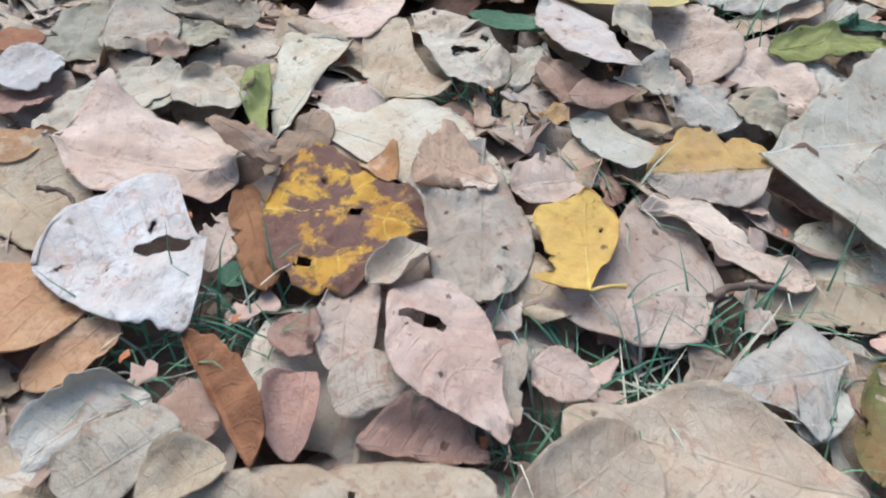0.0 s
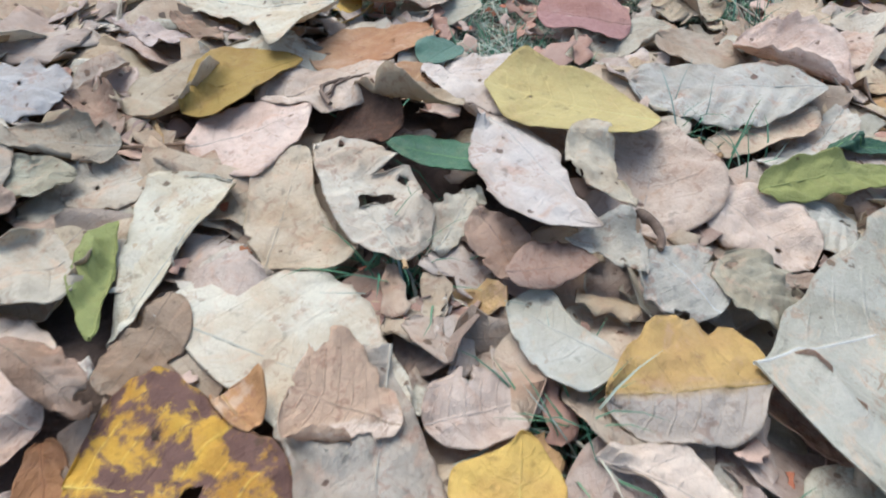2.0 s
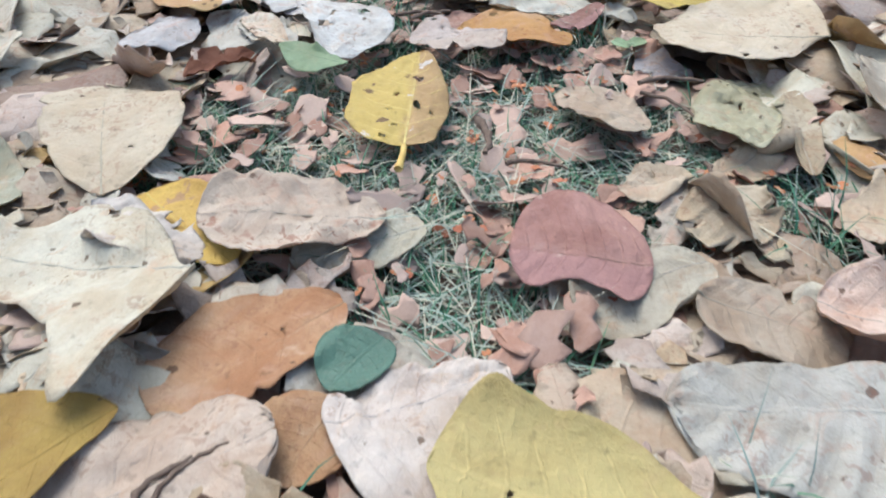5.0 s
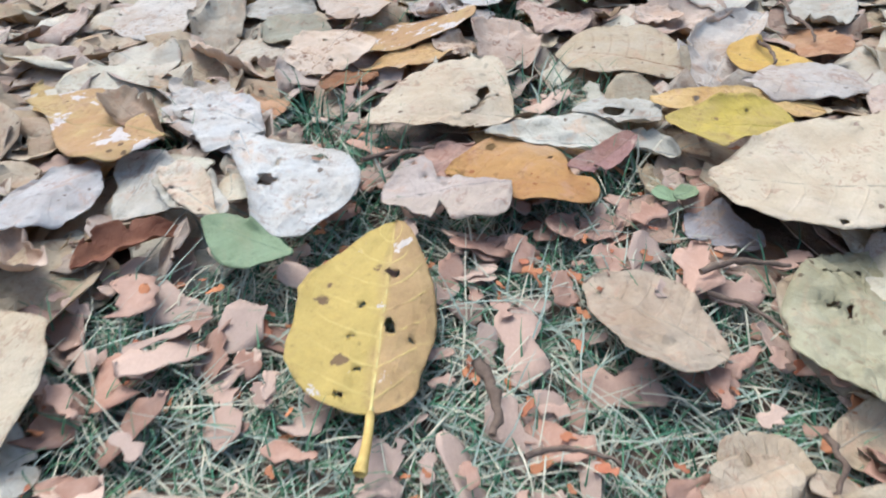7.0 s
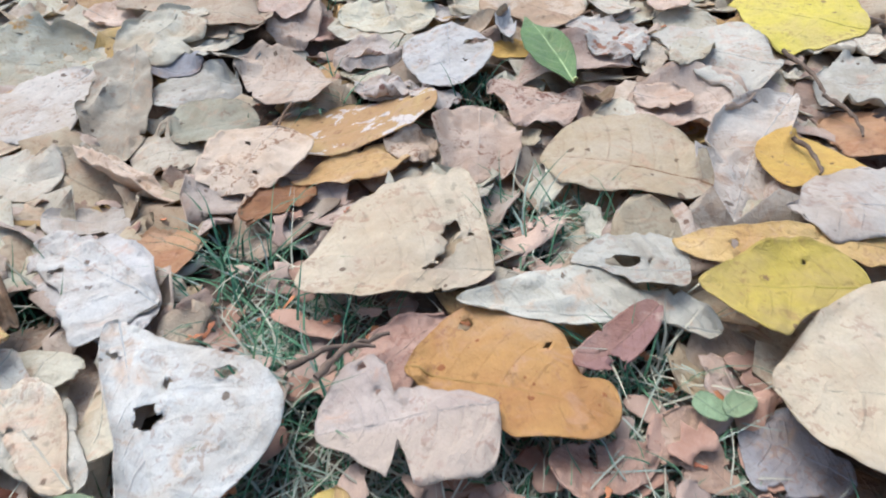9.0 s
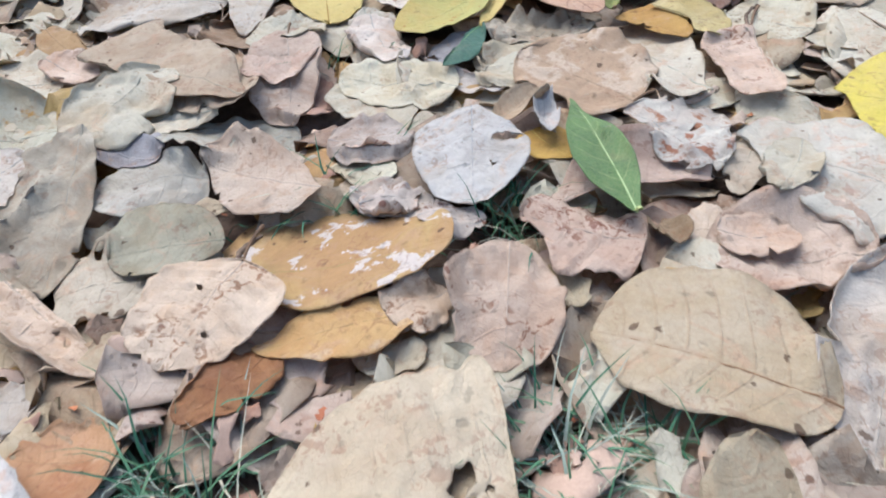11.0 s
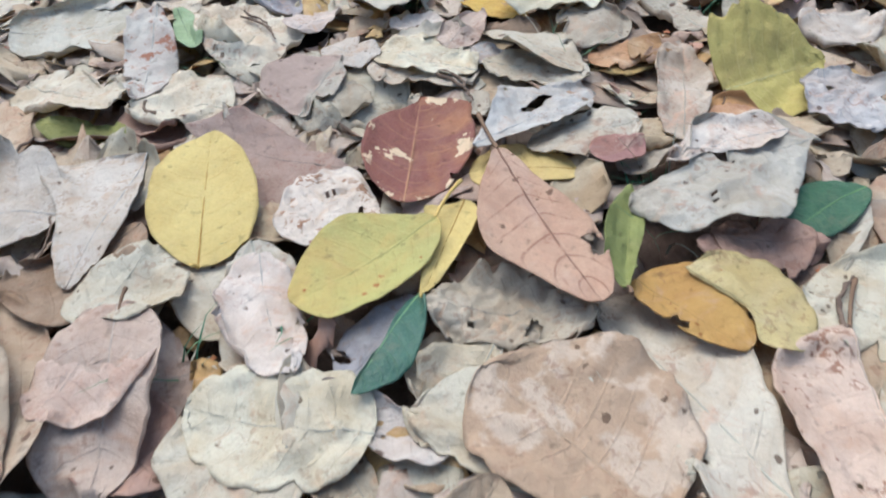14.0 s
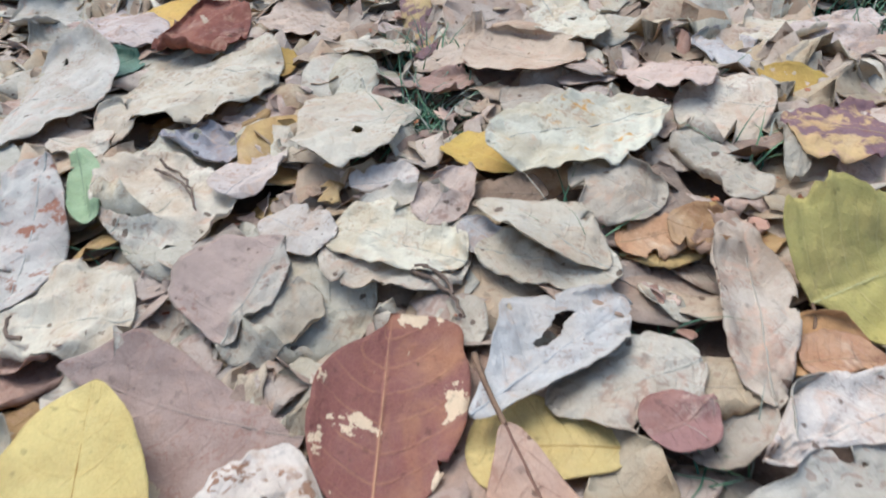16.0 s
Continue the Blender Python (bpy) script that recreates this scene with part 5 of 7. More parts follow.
leaf("cream", (0.1107, 1.9109, 0.0079), (1.0, -4.0, 37.2), 0.0880, 0.0713, 0.0536, 0.53, rag=0.12, wrinkle=1.6)
leaf("cream", (-0.0680, 1.9337, -0.0132), (-1.6, -5.4, -38.7), 0.1466, 0.0379, 0.0402, 0.49, wrinkle=1.4)
leaf("cream", (0.1379, 1.8298, -0.0016), (2.3, -0.8, 172.2), 0.0887, 0.0393, 0.0483, 0.53, wrinkle=1.4)
leaf("greycream", (-0.1063, 2.0264, -0.0035), (5.8, 4.0, 4.6), 0.1207, 0.0587, 0.0702, 0.51)
leaf("lilac", (0.3451, 1.8632, 0.0160), (4.1, -6.2, -55.3), 0.0696, 0.0145, 0.0216, 0.49)
leaf("cream", (0.3391, 1.8261, 0.0140), (-9.2, -0.7, 146.3), 0.0988, 0.0294, 0.0438, 0.57, wrinkle=1.6)
leaf("cream", (0.5910, 1.9280, 0.0384), (-2.6, -3.5, 141.0), 0.0716, 0.0720, 0.0362, 0.43)
leaf("cream", (0.3480, 2.1343, 0.0238), (-6.0, 3.4, 150.8), 0.0849, 0.0384, 0.0306, 0.48, rag=0.1)
leaf("ochre", (0.2376, 2.1494, 0.0131), (-2.9, 1.7, 164.5), 0.0485, 0.0435, 0.0259, 0.46)
leaf("cream", (0.2239, 2.1242, 0.0089), (-0.4, 1.7, 169.2), 0.1560, 0.0947, 0.0885, 0.51, rag=0.08, wrinkle=2)
leaf("greycream", (-0.0479, 2.1647, -0.0128), (2.9, -8.5, -17.1), 0.1181, 0.1116, 0.0812, 0.42, wrinkle=1.3)
leaf("lilacpink", (0.1892, 1.9217, 0.0188), (-4.3, 5.3, 65.6), 0.0830, 0.0288, 0.0203, 0.47, rag=0.1)
leaf("pinkwhite", (0.2154, 1.9058, 0.0123), (8.3, -1.7, -49.0), 0.0629, 0.0240, 0.0198, 0.48)
leaf("buff", (0.4008, 2.0031, 0.0291), (-0.7, -8.4, -6.5), 0.0523, 0.0302, 0.0387, 0.43, rag=0.1)
leaf("pink", (0.5769, 1.9987, 0.0388), (4.9, -2.5, 166.0), 0.0780, 0.0559, 0.0829, 0.47, rag=0.2)
leaf("cream", (0.7433, 2.0980, 0.0356), (2.8, -4.1, -153.1), 0.1198, 0.0449, 0.0455, 0.49)
leaf("lilacpink", (0.7634, 2.0776, 0.0470), (-1.2, 7.1, -152.9), 0.1113, 0.0381, 0.0328, 0.53, holes=[(0.0559, 0.0017, 0.0042)])
leaf("rusttan", (0.4868, 1.7081, 0.0267), (-2.9, 1.7, -8.8), 0.0455, 0.0206, 0.0151, 0.47)
leaf("buff", (-0.1943, 0.4933, 0.0239), (-1.4, -2.7, -166.4), 0.0571, 0.0369, 0.0510, 0.53)
leaf("rust", (-0.3185, 0.4522, 0.0326), (5.0, -0.2, 23.2), 0.0401, 0.0266, 0.0227, 0.54)
leaf("brownpink", (-0.2824, 0.3813, 0.0316), (-3.4, 3.3, 10.0), 0.0360, 0.0213, 0.0167, 0.53)
leaf("buff", (-0.1271, 0.4348, 0.0107), (-4.5, -7.3, -138.7), 0.0619, 0.0295, 0.0289, 0.46)
leaf("rustcream", (-0.0796, 1.5207, -0.0195), (-6.0, -1.3, -171.4), 0.1136, 0.0468, 0.0521, 0.52)
leaf("cream", (-0.1047, 1.6016, -0.0270), (4.9, -7.2, -168.4), 0.1112, 0.0584, 0.0917, 0.54)
leaf("cream", (-0.1341, 1.3052, -0.0105), (-1.7, 6.5, -30.3), 0.0611, 0.0375, 0.0299, 0.40)
leaf("pinkwhite", (-0.0761, 1.2341, -0.0133), (-0.9, 4.9, -2.7), 0.0617, 0.0130, 0.0279, 0.53)
leaf("pink", (-0.0723, 1.3361, -0.0157), (-2.7, 2.2, -44.8), 0.1263, 0.0057, 0.0268, 0.64)
leaf("lilacpink", (0.1311, 1.4422, -0.0099), (-2.0, 1.5, -15.4), 0.0660, 0.0294, 0.0277, 0.48, rag=0.15)
leaf("pinkwhite", (0.1464, 1.3700, -0.0098), (3.4, -2.6, -27.6), 0.0612, 0.0197, 0.0187, 0.50, rag=0.25)
leaf("cream", (0.2367, 1.5029, -0.0093), (-8.7, 1.2, 163.2), 0.0994, 0.0361, 0.0444, 0.47)
leaf("tan", (0.0744, 1.5415, -0.0026), (7.2, -2.1, -166.0), 0.0756, 0.0661, 0.1027, 0.49)
leaf("cream", (0.3770, 1.4498, 0.0034), (-9.0, 3.3, 154.4), 0.1354, 0.0230, 0.0464, 0.50)
leaf("cream", (0.5790, 1.2979, 0.0140), (1.1, 3.4, 163.6), 0.0646, 0.0245, 0.0256, 0.45)
leaf("greycream", (0.5505, 1.2358, 0.0128), (-1.8, 5.8, 146.1), 0.0611, 0.0524, 0.0336, 0.52)
leaf("lightgreen", (0.2778, 1.0029, 0.0014), (4.2, 1.4, -56.6), 0.0175, 0.0073, 0.0067, 0.46)
leaf("lightgreen", (0.2871, 0.9902, 0.0006), (3.4, -7.4, 20.9), 0.0179, 0.0066, 0.0059, 0.53)
leaf("cream", (0.5560, 2.1210, 0.0420), (2.5, 3.9, -139.0), 0.0623, 0.0245, 0.0252, 0.43)
leaf("cream", (0.4877, 2.1892, 0.0337), (-0.6, -6.0, -85.0), 0.1230, 0.0359, 0.0274, 0.47, holes=[(0.0511, 0.015, 0.004)])
leaf("lilac", (0.6375, 2.0388, 0.0411), (0.4, 2.2, 169.4), 0.0556, 0.0475, 0.0304, 0.56)
leaf("pink", (0.3190, 1.8668, 0.0216), (-5.6, -1.5, 49.2), 0.0589, 0.0221, 0.0210, 0.42)
leaf("brownpink", (0.4718, 1.7990, 0.0291), (9.1, 0.0, 20.5), 0.0428, 0.0154, 0.0142, 0.61, rag=0.2)
leaf("pink", (0.6061, 1.8613, 0.0422), (7.8, 6.5, -66.5), 0.0411, 0.0194, 0.0217, 0.44)
leaf("cream", (0.1088, 2.0915, 0.0032), (7.1, 4.0, -167.5), 0.0474, 0.0529, 0.0528, 0.51)
leaf("cream", (0.0319, 2.0645, -0.0009), (1.5, -1.4, -22.4), 0.0590, 0.0194, 0.0266, 0.59)
leaf("cream", (0.3466, 1.8339, 0.0178), (10.1, -1.4, -28.8), 0.0894, 0.0377, 0.0223, 0.49)
leaf("tan", (0.4137, 1.7180, 0.0151), (3.4, -7.9, -20.2), 0.0555, 0.0189, 0.0235, 0.46, rag=0.15)
leaf("pink", (-0.1269, 1.6315, -0.0175), (4.9, 0.5, -41.1), 0.0676, 0.0225, 0.0203, 0.49)
leaf("pinkwhite", (0.1714, 1.6448, -0.0075), (-2.3, -0.5, -76.7), 0.1090, 0.0191, 0.0329, 0.48, wrinkle=1.4)
leaf("brownpink", (0.4440, 1.5978, 0.0176), (5.8, -1.0, -19.9), 0.0579, 0.0183, 0.0316, 0.47)
leaf("pinkwhite", (-0.0997, 0.7844, 0.0117), (-0.2, 1.9, -31.2), 0.0849, 0.0211, 0.0270, 0.46)
leaf("tan", (0.2646, 0.7972, 0.0013), (-3.8, -0.4, -167.6), 0.0430, 0.0193, 0.0114, 0.53)
leaf("tan", (0.2719, 0.7775, -0.0000), (-6.6, 3.7, -69.7), 0.0485, 0.0403, 0.0324, 0.45)
leaf("buff", (0.0259, 0.3688, 0.0054), (-10.4, -2.5, -93.2), 0.1399, 0.0307, 0.0460, 0.5, sides=((0.001, 0.011, 0.0218, 0.0302, 0.0307, 0.0253, 0.0095), (0.0242, 0.0368, 0.046, 0.0334, 0.0287, 0.0269, 0.0185)), holes=[(0.0936, 0.0134, 0.0023)], dome=0.12, wrinkle=1.4)
leaf("pink", (0.1145, 0.3131, -0.0005), (0.7, 3.9, -27.3), 0.1030, 0.0230, 0.0194, 0.5, sides=((0.0066, 0.0171, 0.023, 0.0117, 0.001, 0.0019, 0.0031), (0.001, 0.0015, 0.0094, 0.0179, 0.0155, 0.0194, 0.0154)), rag=0.12, wrinkle=1.1)
leaf("orangegrey", (0.2075, 0.3478, 0.0017), (-5.3, -0.2, -176.0), 0.0835, 0.0277, 0.0475, 0.5, sides=((0.001, 0.022, 0.0271, 0.0277, 0.027, 0.0239, 0.0144), (0.0309, 0.0419, 0.0475, 0.0468, 0.0403, 0.028, 0.0086)), fold=-0.2)
leaf("tan", (0.2900, 0.3702, 0.0001), (-7.2, 7.7, -126.9), 0.0944, 0.0175, 0.0184, 0.58)
leaf("greycream", (0.1985, 0.2087, -0.0116), (-2.2, -5.5, -165.0), 0.0747, 0.0340, 0.0263, 0.5, sides=((0.001, 0.0128, 0.0273, 0.034, 0.0126, 0.0095, 0.005), (0.0252, 0.0263, 0.0237, 0.0202, 0.0158, 0.0103, 0.0033)), slits=[(0.0443, 0.0214, 0.0354, 0.0045, 0.0011)], dome=0.2, wrinkle=0.8)
leaf("tan", (0.1772, 0.1386, -0.0111), (-2.5, -5.7, 164.4), 0.1306, 0.0354, 0.0325, 0.5, sides=((0.0061, 0.0162, 0.0247, 0.0309, 0.0341, 0.0354, 0.0307), (0.0058, 0.0191, 0.0284, 0.0325, 0.0274, 0.012, 0.0061)), wrinkle=0.7)
leaf("tan", (0.0205, 0.1295, 0.0117), (-7.4, 0.8, -178.1), 0.1259, 0.0202, 0.0234, 0.45, dome=0.15)
leaf("rust", (-0.1203, 0.2077, 0.0143), (2.8, -4.8, -56.9), 0.0826, 0.0163, 0.0019, 0.5, sides=((0.0051, 0.0122, 0.015, 0.0163, 0.0163, 0.015, 0.008), (0.0014, 0.0017, 0.0018, 0.0018, 0.0019, 0.0017, 0.0012)), fold=0.75)
leaf("olive", (-0.1114, 0.3696, 0.0164), (-4.5, 0.7, 97.9), 0.0830, 0.0175, 0.0019, 0.5, sides=((0.0051, 0.0105, 0.0144, 0.0167, 0.0175, 0.016, 0.0086), (0.001, 0.001, 0.001, 0.001, 0.0011, 0.0019, 0.0019)), curl=0.2)
leaf("green", (0.0851, 0.4973, 0.0218), (-7.1, 1.4, 160.7), 0.0677, 0.0178, 0.0192, 0.5, sides=((0.0162, 0.0178, 0.0172, 0.0158, 0.0124, 0.0083, 0.0035), (0.0051, 0.0176, 0.0192, 0.0189, 0.0176, 0.0132, 0.0059)))
leaf("brownpink", (0.0843, 0.4102, 0.0144), (3.1, 3.2, 13.1), 0.0533, 0.0218, 0.0116, 0.5, sides=((0.0041, 0.0129, 0.0189, 0.0218, 0.0214, 0.019, 0.0117), (0.0065, 0.0105, 0.0116, 0.0113, 0.0096, 0.0065, 0.0013)), wrinkle=0.7)
leaf("greycream", (0.1208, 0.4402, 0.0122), (0.3, -1.3, -38.2), 0.0483, 0.0179, 0.0049, 0.47)
leaf("pink", (-0.1040, 0.5240, 0.0139), (0.1, -4.8, 25.2), 0.0827, 0.0306, 0.0467, 0.5, sides=((0.0115, 0.0256, 0.0294, 0.0306, 0.0303, 0.0272, 0.0162), (0.0115, 0.0387, 0.0467, 0.0424, 0.0317, 0.0262, 0.0124)), petiole=(-0.0409, 0.0139), wrinkle=0.8)
leaf("buff", (-0.1408, 0.5175, 0.0162), (-3.3, -8.8, 172.4), 0.0769, 0.0208, 0.0174, 0.53, curl=0.3)
leaf("brownpink", (-0.1847, 0.4705, 0.0229), (-6.2, -7.0, -137.5), 0.0274, 0.0154, 0.0150, 0.51)
leaf("buffstreak", (0.0745, 0.7689, 0.0082), (-5.1, -2.4, 178.3), 0.1101, 0.0438, 0.0374, 0.5, sides=((0.0149, 0.02, 0.0309, 0.0438, 0.0436, 0.0344, 0.015), (0.0152, 0.0282, 0.0349, 0.0358, 0.0362, 0.0374, 0.0238)), wrinkle=1.7)
leaf("bluegreen", (0.0709, 0.6704, 0.0096), (-4.3, 0.7, -132.0), 0.0390, 0.0159, 0.0213, 0.43)
leaf("rustpink", (0.2212, 0.7145, 0.0053), (-4.0, -2.7, 168.0), 0.0803, 0.0319, 0.0491, 0.5, sides=((0.0165, 0.0319, 0.0232, 0.0175, 0.0187, 0.0285, 0.0202), (0.0167, 0.0333, 0.0429, 0.0489, 0.0491, 0.0427, 0.0241)))
leaf("pink", (-0.0719, 0.5847, 0.0135), (-2.5, -2.6, 17.0), 0.1022, 0.0416, 0.0350, 0.53, rag=0.12, wrinkle=1.6)
leaf("pink", (0.2968, 0.6784, 0.0087), (-0.7, 5.5, -33.9), 0.0972, 0.0373, 0.0353, 0.41, curl=0.4)
leaf("white", (0.0052, 1.0958, 0.0177), (-0.5, 2.9, -73.3), 0.1265, 0.0621, 0.0122, 0.5, sides=((0.0052, 0.017, 0.0352, 0.0549, 0.0621, 0.0556, 0.0269), (0.0074, 0.01, 0.0112, 0.0105, 0.0098, 0.0122, 0.011)), holes=[(0.0264, -0.0051, 0.0032), (0.0639, 0.0410, 0.0048), (0.0716, 0.0034, 0.0063), (0.0583, 0.0181, 0.0024)], slits=[(0.0376, 0.0195, 0.0765, 0.0082, 0.0011)], wrinkle=0.8)
leaf("lightgreen", (0.0499, 0.9508, 0.0149), (-0.0, 0.3, 142.8), 0.0700, 0.0224, 0.0110, 0.5, sides=((0.0072, 0.0178, 0.0224, 0.0224, 0.0186, 0.0119, 0.0039), (0.003, 0.0063, 0.009, 0.0105, 0.011, 0.0103, 0.0059)))
leaf("palebuff", (-0.0991, 0.8038, 0.0091), (-0.1, -1.3, 103.8), 0.1513, 0.0417, 0.0577, 0.5, sides=((0.0084, 0.026, 0.0337, 0.0391, 0.0417, 0.0408, 0.0355), (0.0244, 0.043, 0.0517, 0.0577, 0.0559, 0.0392, 0.0057)), holes=[(0.0403, -0.0194, 0.0020)], wrinkle=0.6)
leaf("brown", (-0.0601, 1.1072, 0.0050), (-1.2, -3.5, 121.3), 0.0900, 0.0176, 0.0172, 0.43, curl=0.7)
leaf("greycream", (0.3087, 1.0382, 0.0001), (-6.1, -2.4, 159.5), 0.1373, 0.0089, 0.0350, 0.5, sides=((0.0067, 0.001, 0.001, 0.0089, 0.0081, 0.0046, 0.0053), (0.0127, 0.0217, 0.0291, 0.035, 0.029, 0.0194, 0.007)))
leaf("greycream", (0.3074, 1.0757, 0.0100), (3.2, 0.5, 159.8), 0.0643, 0.0238, 0.0397, 0.5, sides=((0.0181, 0.0238, 0.0189, 0.0134, 0.0081, 0.0037, 0.002), (0.0252, 0.0376, 0.0397, 0.0389, 0.0341, 0.0252, 0.0108)), slits=[(0.0464, -0.0025, 0.0248, -0.0067, 0.0028)])
leaf("pinkgrey", (0.1849, 1.0088, 0.0090), (3.4, 1.9, 176.1), 0.0843, 0.0381, 0.0381, 0.5, sides=((0.0271, 0.0364, 0.0381, 0.0376, 0.0271, 0.0154, 0.0068), (0.0068, 0.0142, 0.0168, 0.0221, 0.0381, 0.0359, 0.0212)), wrinkle=1.2, notches=[(0.55, -1, 0.5, 0.04), (0.55, 1, 0.75, 0.06)], creases=[(0.045, 0.0, 80, 14), (0.03, 0, 50, -10)])
leaf("orange", (0.4287, 1.0689, 0.0109), (-4.3, -4.7, 167.5), 0.1266, 0.0220, 0.0104, 0.5, sides=((0.0097, 0.0198, 0.0066, 0.0046, 0.0091, 0.022, 0.0132), (0.0084, 0.0021, 0.0081, 0.0104, 0.008, 0.0055, 0.0027)), holes=[(0.0954, 0.0074, 0.0029)])
leaf("white", (0.0173, 1.1217, -0.0007), (0.8, 1.3, 138.7), 0.1143, 0.0405, 0.0167, 0.5, sides=((0.0384, 0.0405, 0.0357, 0.0267, 0.0199, 0.015, 0.0026), (0.0042, 0.0078, 0.0111, 0.0141, 0.0162, 0.0167, 0.0148)), holes=[(0.0714, 0.0130, 0.0038)], rag=0.15, wrinkle=1.5)
leaf("pinkspot", (0.2374, 1.2936, 0.0026), (-3.6, 4.2, -102.8), 0.0899, 0.0311, 0.0353, 0.5, sides=((0.0132, 0.0234, 0.0281, 0.0311, 0.0306, 0.0254, 0.0151), (0.0107, 0.0237, 0.0307, 0.0353, 0.0292, 0.026, 0.0212)), wrinkle=1.0)
leaf("tanrib", (0.3609, 1.1550, 0.0069), (-2.0, 2.9, 144.9), 0.1169, 0.0345, 0.0641, 0.5, sides=((0.0181, 0.0269, 0.0308, 0.0341, 0.0345, 0.0281, 0.0089), (0.0214, 0.0489, 0.0594, 0.0641, 0.0625, 0.0548, 0.0359)))
leaf("greycream", (0.4809, 1.2850, 0.0100), (0.5, -0.3, 132.2), 0.1119, 0.0571, 0.0560, 0.5, sides=((0.0492, 0.0568, 0.0571, 0.0487, 0.0349, 0.0194, 0.001), (0.0068, 0.0368, 0.0491, 0.056, 0.054, 0.0442, 0.0275)), wrinkle=0.9)
leaf("yellowspot", (0.5775, 1.3208, 0.0185), (-6.8, 2.0, 131.6), 0.1199, 0.0654, 0.0779, 0.5, sides=((0.0188, 0.0471, 0.0654, 0.0584, 0.0477, 0.0276, 0.001), (0.0171, 0.0446, 0.0652, 0.0779, 0.0773, 0.067, 0.0499)))
leaf("tan", (0.0700, 1.4845, 0.0008), (-1.0, -0.3, 141.5), 0.2085, 0.0292, 0.0753, 0.5, sides=((0.0139, 0.0258, 0.0292, 0.0237, 0.0101, 0.001, 0.001), (0.0101, 0.0377, 0.0528, 0.0602, 0.0638, 0.0676, 0.0753)), curl=0.12, wrinkle=1.0)
leaf("pink", (0.0970, 1.5975, -0.0020), (-2.7, 4.1, -88.4), 0.1126, 0.0303, 0.0403, 0.45, wrinkle=0.7)
leaf("pinkwhite", (0.0325, 1.7052, -0.0018), (-6.5, 7.4, 171.5), 0.1587, 0.0487, 0.0758, 0.55)
leaf("brown", (0.0905, 1.6851, -0.0069), (1.1, 0.6, -138.3), 0.0939, 0.0548, 0.0244, 0.63, curl=0.2, wrinkle=0.6)
leaf("cream", (0.4421, 1.7223, 0.0184), (-0.5, 3.8, -176.0), 0.0832, 0.0284, 0.0335, 0.47, rag=0.25)
leaf("buff", (0.4602, 1.6851, 0.0198), (-0.5, -5.4, 70.4), 0.1392, 0.0269, 0.0202, 0.59, wrinkle=1.6)
leaf("orangespot", (0.3920, 1.5754, 0.0129), (3.0, 1.3, -58.9), 0.0739, 0.0321, 0.0153, 0.42)
leaf("peachpatch", (0.3590, 1.4333, 0.0043), (-4.2, -1.4, 125.6), 0.1116, 0.0456, 0.0620, 0.5, sides=((0.0381, 0.0456, 0.0306, 0.0348, 0.0395, 0.0348, 0.0166), (0.0351, 0.0513, 0.0586, 0.062, 0.0609, 0.0435, 0.012)), petiole=(-0.0052, -0.0169))
leaf("cream", (0.5281, 1.4968, 0.0156), (-5.1, 0.7, 130.8), 0.0730, 0.0347, 0.0459, 0.52)
leaf("rustwhite", (0.3539, 1.3888, 0.0075), (-0.0, -0.9, -57.8), 0.0599, 0.0348, 0.0216, 0.51)
leaf("pinkspot", (0.3144, 1.2808, 0.0021), (1.7, -1.7, 156.1), 0.0741, 0.0384, 0.0315, 0.5, sides=((0.0286, 0.0297, 0.036, 0.0384, 0.0363, 0.0113, 0.0066), (0.0196, 0.0285, 0.0227, 0.0276, 0.0315, 0.0271, 0.0216)), rag=0.1)
leaf("pink", (0.3552, 1.2779, 0.0091), (6.0, 7.1, -11.7), 0.0449, 0.0183, 0.0183, 0.49)
leaf("pink", (0.1275, 1.3726, -0.0051), (-2.5, 2.3, 149.5), 0.0985, 0.0358, 0.0317, 0.5, sides=((0.019, 0.0264, 0.0335, 0.0358, 0.029, 0.0168, 0.001), (0.0036, 0.0148, 0.0218, 0.0271, 0.0306, 0.0317, 0.0255)), wrinkle=0.7)
leaf("whitespot", (0.1513, 1.3503, -0.0043), (-0.4, 2.1, 9.8), 0.0415, 0.0124, 0.0250, 0.49, rag=0.35, wrinkle=2.5)
leaf("whitespot", (0.1864, 1.3260, -0.0030), (7.1, 0.0, -2.0), 0.0428, 0.0135, 0.0154, 0.47, rag=0.35, wrinkle=2.5)
leaf("pink", (0.0993, 1.5897, -0.0046), (-2.5, 0.3, -115.6), 0.0717, 0.0379, 0.0258, 0.5, sides=((0.0231, 0.0361, 0.0379, 0.0349, 0.0343, 0.0321, 0.0138), (0.0098, 0.0214, 0.0258, 0.0253, 0.0214, 0.016, 0.0078)), petiole=(-0.0167, -0.0070), wrinkle=0.8)
leaf("cream", (0.0703, 1.5967, -0.0058), (-4.4, 0.7, 57.4), 0.0768, 0.0253, 0.0480, 0.36)
leaf("lilaccream", (0.1925, 1.7943, 0.0051), (0.5, -5.8, 65.8), 0.0904, 0.0515, 0.0170, 0.5, sides=((0.0123, 0.0423, 0.0483, 0.0515, 0.0487, 0.0413, 0.0292), (0.0057, 0.0087, 0.0155, 0.017, 0.015, 0.0115, 0.001)), wrinkle=0.9)
leaf("lightgreen", (0.0584, 2.0433, 0.0000), (4.0, -5.5, -73.0), 0.1331, 0.0178, 0.0117, 0.5, sides=((0.007, 0.0125, 0.0151, 0.0169, 0.0178, 0.017, 0.0116), (0.002, 0.0067, 0.0096, 0.0112, 0.0117, 0.0111, 0.006)))
